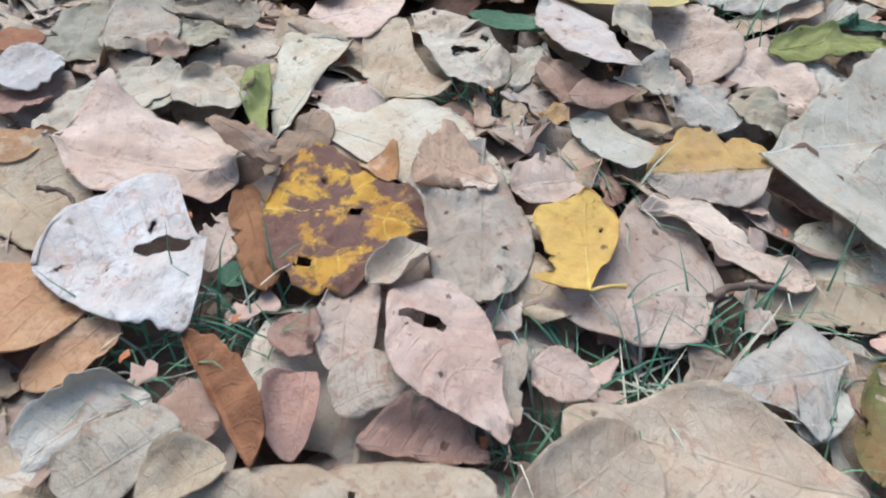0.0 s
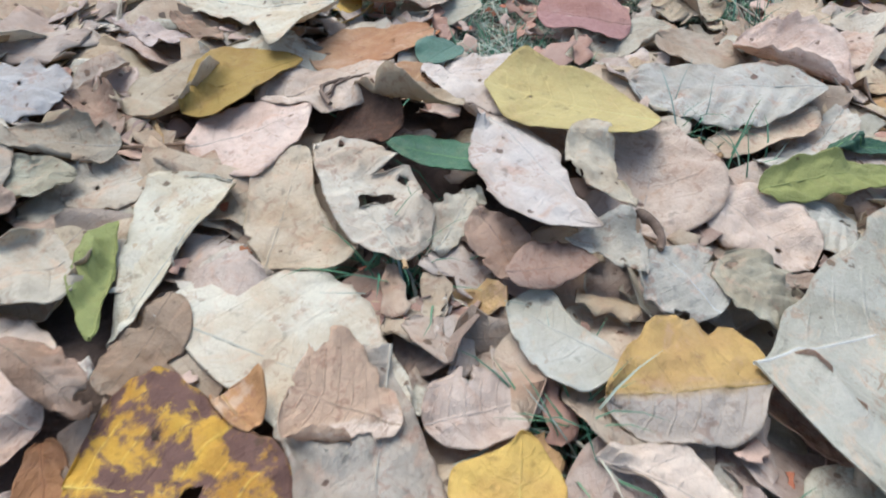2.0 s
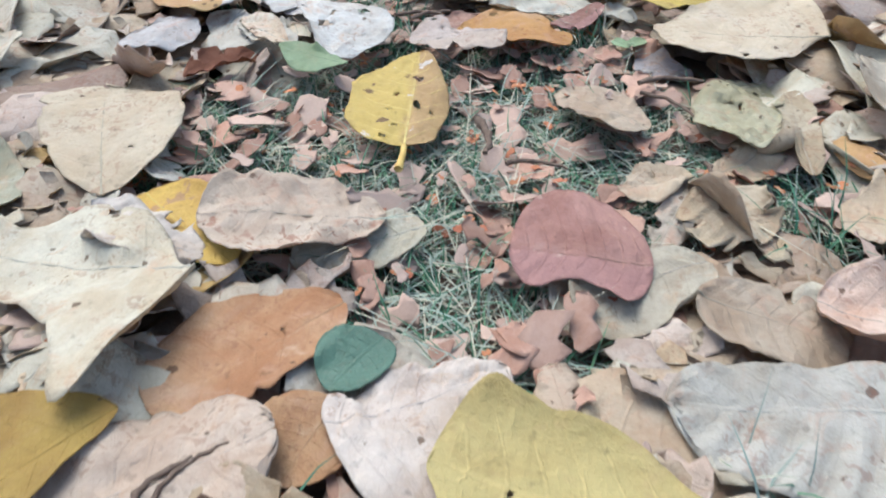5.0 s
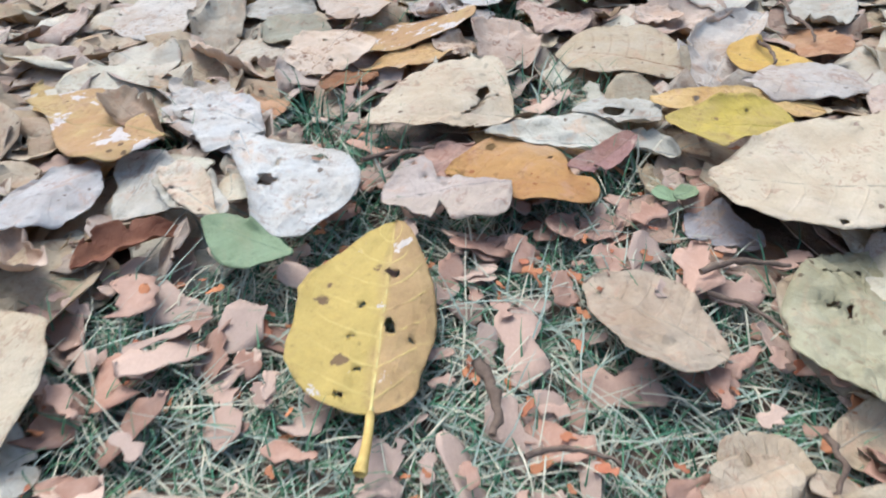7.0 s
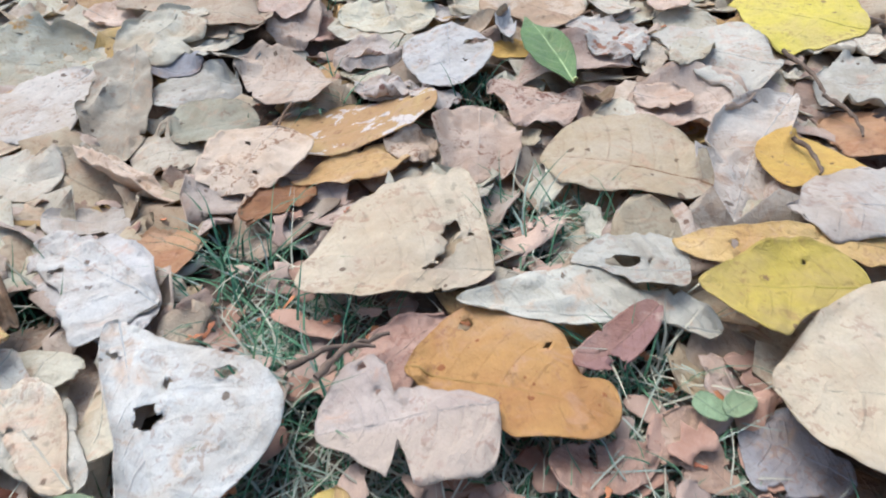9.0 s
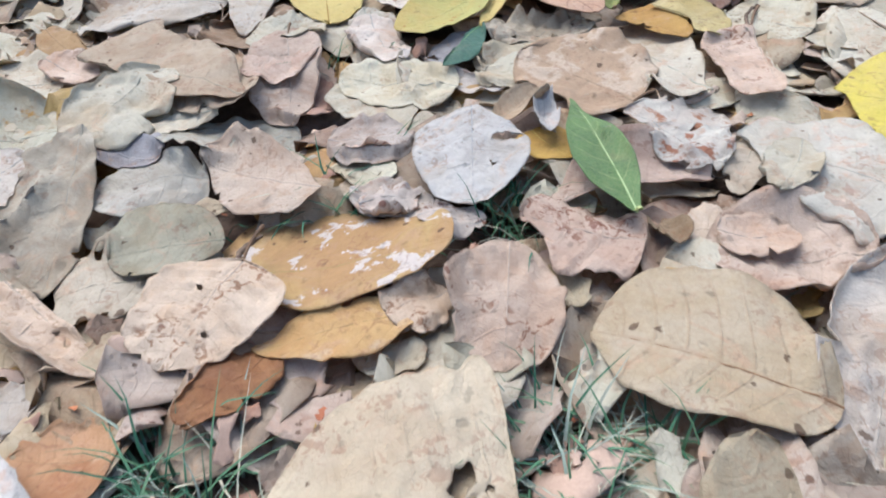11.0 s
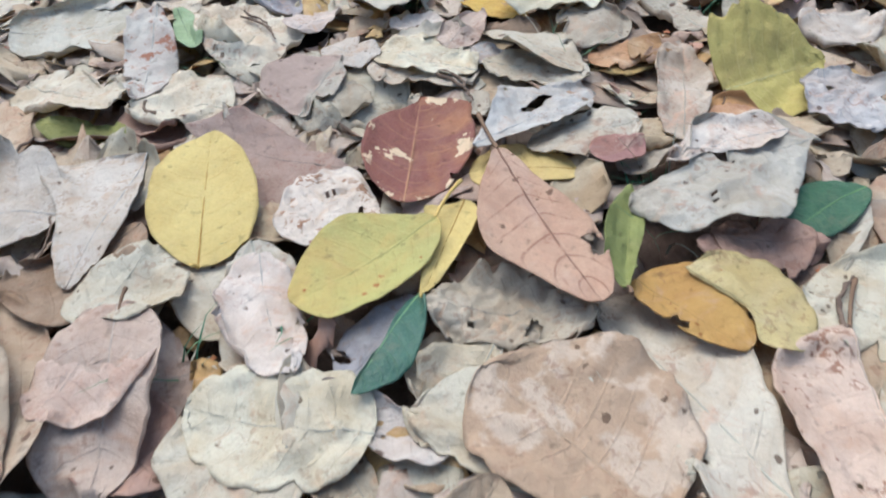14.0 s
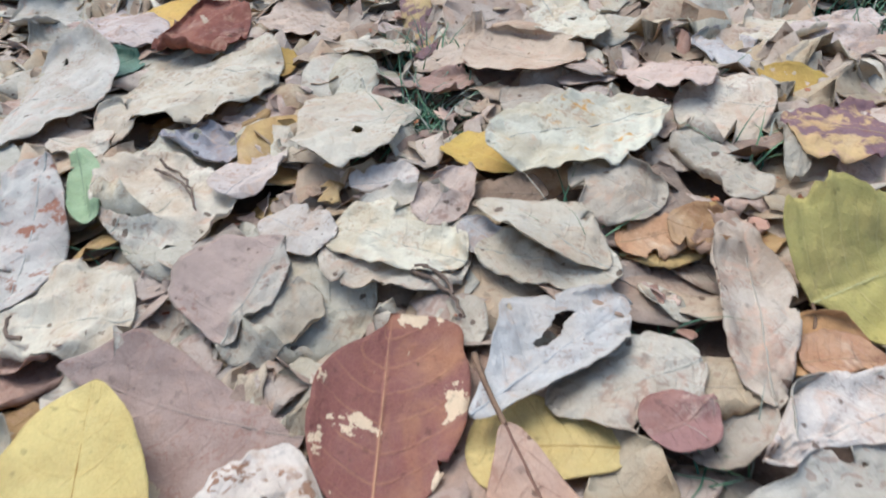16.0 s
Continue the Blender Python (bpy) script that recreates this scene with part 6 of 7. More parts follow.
leaf("rustwhite", (0.0513, 2.0035, 0.0092), (0.2, 3.5, -89.4), 0.1535, 0.0284, 0.0254, 0.5, sides=((0.0068, 0.017, 0.0227, 0.0253, 0.0232, 0.0284, 0.0122), (0.0209, 0.0251, 0.0254, 0.024, 0.0204, 0.0151, 0.0055)), wrinkle=1.4, rag=0.08)
leaf("buff", (0.4686, 1.8414, 0.0349), (-2.2, 0.2, 130.6), 0.0670, 0.0337, 0.0267, 0.40)
leaf("tan", (0.4777, 2.0372, 0.0382), (0.3, 0.7, 135.7), 0.1061, 0.0578, 0.0479, 0.52)
leaf("purpleyellow", (0.6524, 1.8663, 0.0426), (3.1, -2.0, 145.1), 0.0807, 0.0548, 0.0709, 0.5, sides=((0.0053, 0.0434, 0.0535, 0.0548, 0.054, 0.0461, 0.0197), (0.0621, 0.0709, 0.0642, 0.0544, 0.0433, 0.0307, 0.0127)))
leaf("rustred", (0.1883, 2.2355, 0.0107), (3.1, 1.0, 170.1), 0.0978, 0.0570, 0.0921, 0.54, rag=0.2, wrinkle=2)
leaf("rustpink", (0.4343, 1.6950, 0.0194), (5.2, -0.6, -163.7), 0.0373, 0.0195, 0.0198, 0.57)
leaf("white", (-0.2931, 0.4085, 0.0357), (-5.5, 3.0, 23.9), 0.0454, 0.0331, 0.0334, 0.51)
leaf("cream", (-0.0008, 1.5485, 0.0019), (-4.8, 0.5, -116.2), 0.1047, 0.0435, 0.0404, 0.57)
leaf("pinkwhite", (-0.0872, 1.4581, -0.0071), (0.7, 3.9, -110.3), 0.1180, 0.0560, 0.0545, 0.49)
leaf("buff", (-0.0423, 1.4578, -0.0064), (-3.2, 2.9, -90.8), 0.1438, 0.0196, 0.0412, 0.57)
leaf("rustpink", (0.2793, 1.0535, 0.0032), (-0.3, -5.3, -153.6), 0.0580, 0.0112, 0.0117, 0.48)
leaf("lilac", (0.5866, 1.7427, 0.0370), (-2.5, 3.6, -91.8), 0.0703, 0.0326, 0.0302, 0.52, holes=[(0.0206, -0.0029, 0.0035)])
leaf("pinkwhite", (0.6279, 1.8267, 0.0462), (-5.7, 5.8, -89.7), 0.0558, 0.0409, 0.0279, 0.36)
leaf("white", (-0.1173, 0.2566, 0.0240), (-7.8, -4.3, -170.8), 0.0848, 0.0446, 0.0487, 0.5, sides=((0.041, 0.0446, 0.0413, 0.0372, 0.0305, 0.021, 0.0078), (0.001, 0.0426, 0.0487, 0.0473, 0.041, 0.0356, 0.0276)), holes=[(0.0288, -0.0148, 0.0025), (0.0726, 0.0024, 0.0016), (0.0491, 0.0054, 0.0013), (0.0707, -0.0255, 0.0016)], slits=[(0.0379, -0.0037, 0.0063, 0.0006, 0.0035)], wrinkle=0.6)
leaf("gold", (0.0733, 0.2387, 0.0073), (5.7, 0.8, 83.0), 0.0831, 0.0291, 0.0183, 0.5, sides=((0.0279, 0.0137, 0.0227, 0.0243, 0.0291, 0.0275, 0.003), (0.001, 0.005, 0.0125, 0.0165, 0.0183, 0.0174, 0.0087)), holes=[(0.0289, 0.0227, 0.0037), (0.0167, 0.0196, 0.0027), (0.0521, -0.0086, 0.0016)], petiole=(0.0034, -0.0171), wrinkle=0.8)
leaf("pink", (-0.0222, 0.2339, 0.0213), (-9.4, 2.6, -59.4), 0.0951, 0.0257, 0.0276, 0.5, sides=((0.0169, 0.0237, 0.0257, 0.0235, 0.0196, 0.0102, 0.0052), (0.0077, 0.0165, 0.0247, 0.0276, 0.0233, 0.0128, 0.0047)), holes=[(0.0639, 0.0183, 0.0036), (0.0567, -0.0092, 0.0010)], slits=[(0.0158, -0.0114, 0.0363, 0.0086, 0.0024)], wrinkle=0.6)
leaf("grey", (0.1978, 0.3567, 0.0089), (4.0, 5.7, 17.4), 0.1675, 0.0644, 0.1000, 0.5, sides=((0.0012, 0.0217, 0.0366, 0.0486, 0.0579, 0.0644, 0.0616), (0.1, 0.0881, 0.0728, 0.056, 0.0372, 0.0128, 0.001)), wrinkle=0.7)
leaf("tan", (0.0244, 0.1188, 0.0059), (10.6, 0.5, 34.4), 0.0733, 0.0193, 0.0280, 0.58)
leaf("tan", (-0.0858, 0.1426, 0.0173), (0.7, 0.4, -150.4), 0.0349, 0.0074, 0.0157, 0.45)
leaf("buff", (-0.0114, 0.2693, 0.0187), (-6.1, -3.6, -126.0), 0.0430, 0.0152, 0.0105, 0.49, curl=0.5)
leaf("cream", (0.0320, 0.4215, 0.0169), (-0.4, -4.3, 120.6), 0.1067, 0.0188, 0.0382, 0.5, sides=((0.0081, 0.017, 0.0188, 0.0182, 0.0159, 0.0109, 0.0041), (0.0191, 0.0326, 0.0355, 0.0369, 0.0382, 0.0349, 0.0262)), holes=[(0.0441, -0.0072, 0.0069), (0.0524, -0.0299, 0.0036), (0.0956, -0.0126, 0.0031)], petiole=(-0.0079, 0.0031), wrinkle=1.5, notches=[(0.62, -1, 0.6, 0.05)])
leaf("pinkwhite", (0.0877, 0.5565, 0.0216), (-4.3, 0.8, -67.3), 0.1309, 0.0298, 0.0480, 0.5, sides=((0.0103, 0.02, 0.0298, 0.0161, 0.0084, 0.0031, 0.001), (0.0115, 0.0274, 0.0382, 0.0456, 0.048, 0.0449, 0.0266)), holes=[(0.0343, -0.0082, 0.0013)], dome=0.15, wrinkle=0.6)
leaf("greycream", (0.3364, 0.5990, 0.0076), (-2.9, 1.5, 169.2), 0.1403, 0.0515, 0.0251, 0.5, sides=((0.0121, 0.0335, 0.0452, 0.0515, 0.0441, 0.0357, 0.024), (0.0152, 0.0227, 0.0248, 0.0251, 0.0246, 0.023, 0.015)), rib=1, wrinkle=0.8)
leaf("olive", (0.2493, 0.4900, 0.0014), (3.1, -1.7, 11.0), 0.1040, 0.0148, 0.0163, 0.43)
leaf("ochre", (-0.0444, 0.6340, 0.0193), (4.1, -2.8, -130.9), 0.1043, 0.0232, 0.0467, 0.5, sides=((0.0054, 0.0091, 0.0134, 0.0191, 0.0225, 0.0232, 0.0211), (0.0176, 0.0382, 0.0467, 0.0461, 0.0402, 0.0254, 0.0048)))
leaf("peachpatch", (0.0326, 0.3256, 0.0132), (3.0, -5.1, 167.1), 0.0498, 0.0257, 0.0339, 0.72)
leaf("cream", (-0.0233, 0.7128, 0.0183), (5.9, 0.1, 164.8), 0.1513, 0.0816, 0.0518, 0.5, sides=((0.0816, 0.0769, 0.0473, 0.0348, 0.0307, 0.0249, 0.001), (0.001, 0.0317, 0.049, 0.0518, 0.0437, 0.0216, 0.0255)), wrinkle=1.3)
leaf("tan", (-0.0016, 0.6022, 0.0185), (-3.3, -5.6, -40.8), 0.0943, 0.0117, 0.0226, 0.53, curl=0.5)
leaf("palebuff", (0.2062, 1.1078, 0.0049), (-1.2, 0.4, 172.8), 0.1141, 0.0245, 0.0910, 0.5, sides=((0.0083, 0.0157, 0.0194, 0.0222, 0.0245, 0.0218, 0.0114), (0.0797, 0.091, 0.0899, 0.0835, 0.0743, 0.0573, 0.0227)), holes=[(0.0235, -0.0318, 0.0064), (0.0759, -0.0574, 0.0011)], slits=[(0.0105, -0.0333, 0.0411, 0.0047, 0.0037)], wrinkle=0.75)
leaf("yellowspot", (0.3883, 1.0390, 0.0180), (-4.4, -1.5, 168.5), 0.0892, 0.0392, 0.0302, 0.5, sides=((0.0044, 0.01, 0.0156, 0.0239, 0.0392, 0.034, 0.0116), (0.017, 0.0277, 0.0302, 0.0297, 0.0245, 0.0155, 0.0064)), holes=[(0.0297, -0.0163, 0.0015)])
leaf("pinkspot", (0.0829, 1.3048, -0.0048), (-0.4, 2.7, -121.4), 0.0784, 0.0400, 0.0390, 0.5, sides=((0.0263, 0.0391, 0.04, 0.0369, 0.0324, 0.0282, 0.0088), (0.0159, 0.0332, 0.039, 0.0382, 0.0339, 0.0301, 0.0236)), holes=[(0.0516, 0.0108, 0.0021)], petiole=(-0.0273, -0.0034), wrinkle=0.9)
leaf("pinkwhite", (0.4887, 1.0968, 0.0074), (5.3, -5.8, 171.9), 0.1073, 0.0330, 0.0519, 0.5, sides=((0.001, 0.013, 0.0253, 0.0289, 0.0313, 0.033, 0.0299), (0.0408, 0.0502, 0.0519, 0.0472, 0.0391, 0.0265, 0.001)), wrinkle=0.7)
leaf("yellow", (0.1333, 1.6371, -0.0051), (-3.8, -5.7, 92.3), 0.1409, 0.0386, 0.0382, 0.5, sides=((0.012, 0.029, 0.0359, 0.0386, 0.0382, 0.0344, 0.0204), (0.0239, 0.0348, 0.0382, 0.0366, 0.0313, 0.0237, 0.0098)), petiole=(-0.0015, 0.0030))
leaf("teal", (0.2685, 1.5874, 0.0039), (-0.6, 1.6, -122.5), 0.0779, 0.0207, 0.0031, 0.5, sides=((0.0051, 0.0123, 0.0169, 0.0194, 0.0207, 0.017, 0.0068), (0.001, 0.0031, 0.0029, 0.001, 0.001, 0.001, 0.001)))
leaf("whitespot", (0.2491, 1.6737, 0.0048), (-2.9, 3.3, -170.0), 0.0697, 0.0268, 0.0531, 0.5, sides=((0.0148, 0.0161, 0.0166, 0.0217, 0.0268, 0.026, 0.015), (0.0384, 0.0525, 0.0531, 0.0513, 0.0465, 0.0338, 0.0136)), holes=[(0.0126, 0.0010, 0.0032)], slits=[(0.0426, -0.0198, 0.0142, -0.0265, 0.0014)], wrinkle=1.1)
leaf("olive", (0.3778, 1.5533, 0.0211), (-0.4, 0.7, 70.2), 0.0996, 0.0149, 0.0093, 0.5, sides=((0.0065, 0.0123, 0.0148, 0.0149, 0.0132, 0.01, 0.0049), (0.0013, 0.0034, 0.0054, 0.0081, 0.0093, 0.0071, 0.0027)), petiole=(-0.0090, -0.0014), curl=0.3)
leaf("greycream", (0.5393, 1.6598, 0.0431), (5.1, 8.5, -165.6), 0.1431, 0.0646, 0.0485, 0.5, sides=((0.001, 0.0198, 0.0392, 0.0588, 0.0646, 0.0477, 0.03), (0.023, 0.0344, 0.0461, 0.0485, 0.0101, 0.015, 0.0071)), holes=[(0.0674, -0.0157, 0.0081), (0.0781, -0.0199, 0.0051)], slits=[(0.0823, -0.0028, 0.1108, 0.0467, 0.0018)], wrinkle=1.3, rolls=[(-1, 0.45, 0.3, 0.75, 120)])
leaf("yellowheart", (0.5144, 1.7436, 0.0295), (29.4, -5.8, 12.6), 0.0879, 0.0619, 0.0417, 0.5, sides=((0.0436, 0.0586, 0.0619, 0.0604, 0.0543, 0.0423, 0.0115), (0.001, 0.0353, 0.0417, 0.0406, 0.0341, 0.0242, 0.0116)), petiole=(-0.0103, -0.0140), creases=[(0.05, 0.0, 0, 16)])
leaf("palegold", (0.4183, 1.5710, 0.0174), (-1.2, 0.2, -60.4), 0.0747, 0.0384, 0.0167, 0.5, sides=((0.019, 0.0315, 0.0381, 0.0384, 0.0352, 0.0287, 0.0175), (0.001, 0.001, 0.001, 0.001, 0.0059, 0.0167, 0.01)))
leaf("pinkspot", (0.4860, 1.5170, 0.0105), (7.3, -4.7, -106.1), 0.1206, 0.0066, 0.0456, 0.5, sides=((0.001, 0.001, 0.001, 0.001, 0.001, 0.0066, 0.0038), (0.0181, 0.0404, 0.0456, 0.0428, 0.0369, 0.0317, 0.0251)), holes=[(0.0576, -0.0331, 0.0019), (0.0939, -0.0203, 0.0017)], petiole=(-0.0351, 0.0117), wrinkle=0.9)
leaf("cream", (0.4458, 1.3555, 0.0136), (4.1, 1.2, -128.5), 0.0776, 0.0145, 0.0238, 0.48)
leaf("tan", (0.2568, 1.4301, 0.0056), (-1.2, 0.2, 41.5), 0.0472, 0.0123, 0.0264, 0.36, curl=0.5)
leaf("pinkwhite", (0.0828, 1.7605, -0.0029), (1.5, 0.4, -102.9), 0.1323, 0.0144, 0.0730, 0.5, sides=((0.001, 0.0069, 0.0125, 0.0144, 0.0143, 0.013, 0.0098), (0.0729, 0.073, 0.0537, 0.0369, 0.0258, 0.0201, 0.0086)), curl=0, wrinkle=0.6)
leaf("cream", (0.3376, 2.0174, 0.0275), (7.2, 1.6, -158.5), 0.1118, 0.0603, 0.0926, 0.5, sides=((0.0054, 0.0175, 0.0407, 0.0558, 0.0596, 0.0603, 0.0534), (0.0253, 0.072, 0.0926, 0.09, 0.0752, 0.0436, 0.001)), holes=[(0.0632, 0.0186, 0.0054)], wrinkle=0.9)
leaf("cream", (0.4190, 1.7966, 0.0290), (2.0, -0.5, 132.1), 0.0992, 0.0269, 0.0392, 0.5, sides=((0.0075, 0.0145, 0.0243, 0.0269, 0.0205, 0.0126, 0.0051), (0.0117, 0.0294, 0.0372, 0.0392, 0.032, 0.0204, 0.0087)), wrinkle=0.8)
leaf("pinkwhite", (0.5218, 1.6677, 0.0394), (3.3, 5.6, -171.9), 0.0877, 0.0151, 0.0247, 0.5, sides=((0.0038, 0.0116, 0.0151, 0.0102, 0.0046, 0.0045, 0.0073), (0.0159, 0.022, 0.0247, 0.0245, 0.0203, 0.0128, 0.0019)), rag=0.12, wrinkle=1.1)
leaf("yellowolive", (0.1987, 0.5456, 0.0176), (7.4, -1.5, 156.7), 0.1214, 0.0470, 0.0400, 0.5, sides=((0.0245, 0.0367, 0.0421, 0.0455, 0.047, 0.042, 0.0109), (0.0123, 0.0242, 0.0352, 0.0395, 0.0365, 0.04, 0.0335)), holes=[(0.0869, 0.0022, 0.0015)])
leaf("buff", (0.1608, 0.4555, 0.0160), (4.4, -3.2, 95.4), 0.0856, 0.0296, 0.0090, 0.5, sides=((0.0065, 0.0169, 0.0245, 0.0296, 0.0265, 0.0217, 0.0125), (0.0014, 0.001, 0.001, 0.0034, 0.0081, 0.009, 0.0076)), wrinkle=1.2)
leaf("palebuff", (0.4417, 0.9554, 0.0212), (-2.9, 3.7, 165.4), 0.1400, 0.0478, 0.0724, 0.5, sides=((0.001, 0.0269, 0.0392, 0.0463, 0.0478, 0.0425, 0.0232), (0.0603, 0.0707, 0.0724, 0.0694, 0.0586, 0.0417, 0.0156)), wrinkle=0.6)
leaf("lilac", (0.2365, 1.4296, 0.0124), (3.5, 4.6, -98.6), 0.1015, 0.0385, 0.0424, 0.5, sides=((0.0079, 0.0226, 0.0322, 0.0385, 0.0377, 0.0246, 0.0122), (0.0187, 0.0396, 0.0424, 0.0405, 0.0358, 0.0287, 0.019)), holes=[(0.0403, 0.0227, 0.0068), (0.0624, 0.0135, 0.0028), (0.0420, -0.0165, 0.0023), (0.0470, -0.0354, 0.0017)], wrinkle=0.8)
leaf("yellow", (0.3050, 1.6582, 0.0133), (-4.8, 4.7, -114.8), 0.0870, 0.0140, 0.0219, 0.5, sides=((0.0084, 0.0137, 0.014, 0.0122, 0.0097, 0.0061, 0.0023), (0.0033, 0.0219, 0.0165, 0.0059, 0.0051, 0.0063, 0.0026)))
leaf("rustpatch", (0.2656, 1.6636, 0.0110), (5.8, -0.8, 79.5), 0.1285, 0.0362, 0.0447, 0.5, sides=((0.012, 0.0279, 0.0348, 0.0362, 0.0349, 0.0269, 0.001), (0.0114, 0.0281, 0.0371, 0.0431, 0.0447, 0.0396, 0.0302)))
leaf("white", (0.3188, 1.7096, 0.0216), (4.7, 1.4, 30.8), 0.1240, 0.0445, 0.0213, 0.5, sides=((0.0061, 0.0156, 0.0308, 0.0445, 0.0408, 0.03, 0.0173), (0.0064, 0.0101, 0.0131, 0.0166, 0.0213, 0.0178, 0.0049)), holes=[(0.0613, 0.0371, 0.0025)], slits=[(0.0520, 0.0089, 0.0939, 0.0171, 0.0032)], wrinkle=1.2)
leaf("lilac", (0.2905, 1.4453, 0.0102), (1.6, -2.6, -96.5), 0.0555, 0.0095, 0.0086, 0.51, curl=0.4)
leaf("rustcream", (0.5133, 1.9392, 0.0465), (0.8, 1.2, -172.4), 0.1437, 0.0539, 0.0345, 0.5, sides=((0.0075, 0.0365, 0.0518, 0.0539, 0.0501, 0.0418, 0.0218), (0.021, 0.0302, 0.0345, 0.0337, 0.0313, 0.0279, 0.0144)), rib=1, wrinkle=1.2)
leaf("brown", (-0.1365, 0.3498, 0.0372), (-0.4, 1.6, -35.1), 0.0546, 0.0150, 0.0086, 0.45, dome=0.6)
leaf("leafgreen", (0.3117, 1.2932, 0.0173), (-0.4, 0.4, 91.4), 0.1363, 0.0248, 0.0136, 0.5, sides=((0.0076, 0.0209, 0.0248, 0.0224, 0.0178, 0.0097, 0.0021), (0.0041, 0.0107, 0.0136, 0.0128, 0.0102, 0.003, 0.001)), petiole=(-0.0033, -0.0001))
leaf("yellowrust", (0.2840, 1.6374, 0.0164), (2.4, 8.0, -151.8), 0.1030, 0.0342, 0.0416, 0.5, sides=((0.013, 0.0255, 0.0313, 0.0341, 0.0342, 0.0323, 0.023), (0.0081, 0.0238, 0.037, 0.0416, 0.0379, 0.0287, 0.012)), petiole=(-0.0299, -0.0131))
leaf("pinktan", (0.3335, 1.7022, 0.0193), (-1.2, -2.4, -80.4), 0.1615, 0.0217, 0.0428, 0.5, sides=((0.0068, 0.0119, 0.0156, 0.0198, 0.0217, 0.0189, 0.011), (0.0073, 0.0224, 0.0335, 0.0411, 0.0428, 0.0225, 0.011)), petiole=(-0.0434, 0.0014), rag=0.01, wrinkle=0.55)

# ---- litter beneath and round the leaves ----
TUFTS = []  # place, radius, blades
TUFTS += [(-0.142, 0.208, 0.03, 40), (-0.107, 0.239, 0.03, 35), (-0.081, 0.208, 0.015, 16), (0.042, 0.170, 0.03, 34), (0.110, 0.335, 0.02, 26), (0.043, 0.422, 0.02, 30), (0.015, 0.441, 0.012, 14), (0.148, 0.239, 0.02, 14), (0.089, 0.203, 0.04, 40), (0.178, 0.163, 0.02, 16), (0.107, 0.336, 0.016, 22), (0.023, 0.432, 0.02, 24), (0.260, 0.520, 0.02, 20), (0.232, 0.573, 0.03, 34), (0.352, 0.737, 0.04, 60), (0.059, 1.178, 0.03, 36), (0.093, 1.070, 0.02, 22), (-0.061, 1.159, 0.02, 22), (0.242, 1.169, 0.03, 34), (0.273, 1.050, 0.02, 22), (0.048, 1.197, 0.02, 22), (0.058, 1.150, 0.035, 50)]
TUFTS += [(0.093, 1.079, 0.03, 40), (0.090, 1.042, 0.02, 30), (0.241, 1.156, 0.03, 70), (0.294, 1.157, 0.02, 40), (-0.065, 1.137, 0.02, 16), (0.250, 1.351, 0.02, 20), (0.268, 1.036, 0.02, 26), (0.137, 1.378, 0.015, 14), (0.132, 1.382, 0.025, 34), (0.248, 1.334, 0.03, 44), (0.167, 1.420, 0.01, 8), (0.336, 2.003, 0.03, 30), (0.355, 2.125, 0.045, 120), (0.341, 2.029, 0.035, 80), (0.300, 2.000, 0.012, 14), (0.524, 2.217, 0.02, 20), (0.553, 1.978, 0.02, 24), (0.552, 1.887, 0.02, 20), (0.781, 2.070, 0.065, 150), (0.411, 1.836, 0.02, 14), (0.430, 1.671, 0.02, 20), (0.155, 0.224, 0.03, 24)]
TUFTS += [(0.204, 0.278, 0.02, 10), (-0.098, 0.211, 0.015, 8), (0.028, 0.209, 0.012, 6), (0.421, 1.848, 0.018, 3), (0.193, 1.585, 0.012, 3), (0.126, 1.573, 0.014, 8), (0.434, 1.751, 0.014, 4), (0.423, 1.616, 0.014, 4), (0.127, 1.889, 0.014, 2), (0.440, 1.742, 0.015, 4), (0.171, 1.677, 0.012, 2), (0.131, 1.567, 0.012, 2), (0.060, 1.365, 0.014, 4), (0.199, 1.455, 0.01, 2), (0.215, 1.315, 0.012, 2), (0.016, 0.570, 0.014, 2), (0.237, 0.533, 0.014, 5), (0.051, 0.513, 0.01, 2)]


def torn_sides(rnd, w):
    """Uneven half widths of a torn piece."""
    return [[w * rnd.uniform(0.3, 1.15) * (0.7 if i in (0, 6) else 1.0) for i in range(7)] for _ in range(2)]


STRAWS = [(0.112, 0.196, 0.03, 40), (0.245, 1.165, 0.05, 60), (0.29, 1.15, 0.03, 30), (0.29, 1.04, 0.03, 25), (0.355, 2.1, 0.04, 20), (0.78, 2.07, 0.06, 50), (0.33, 1.235, 0.03, 10), (0.35, 0.74, 0.04, 30)]


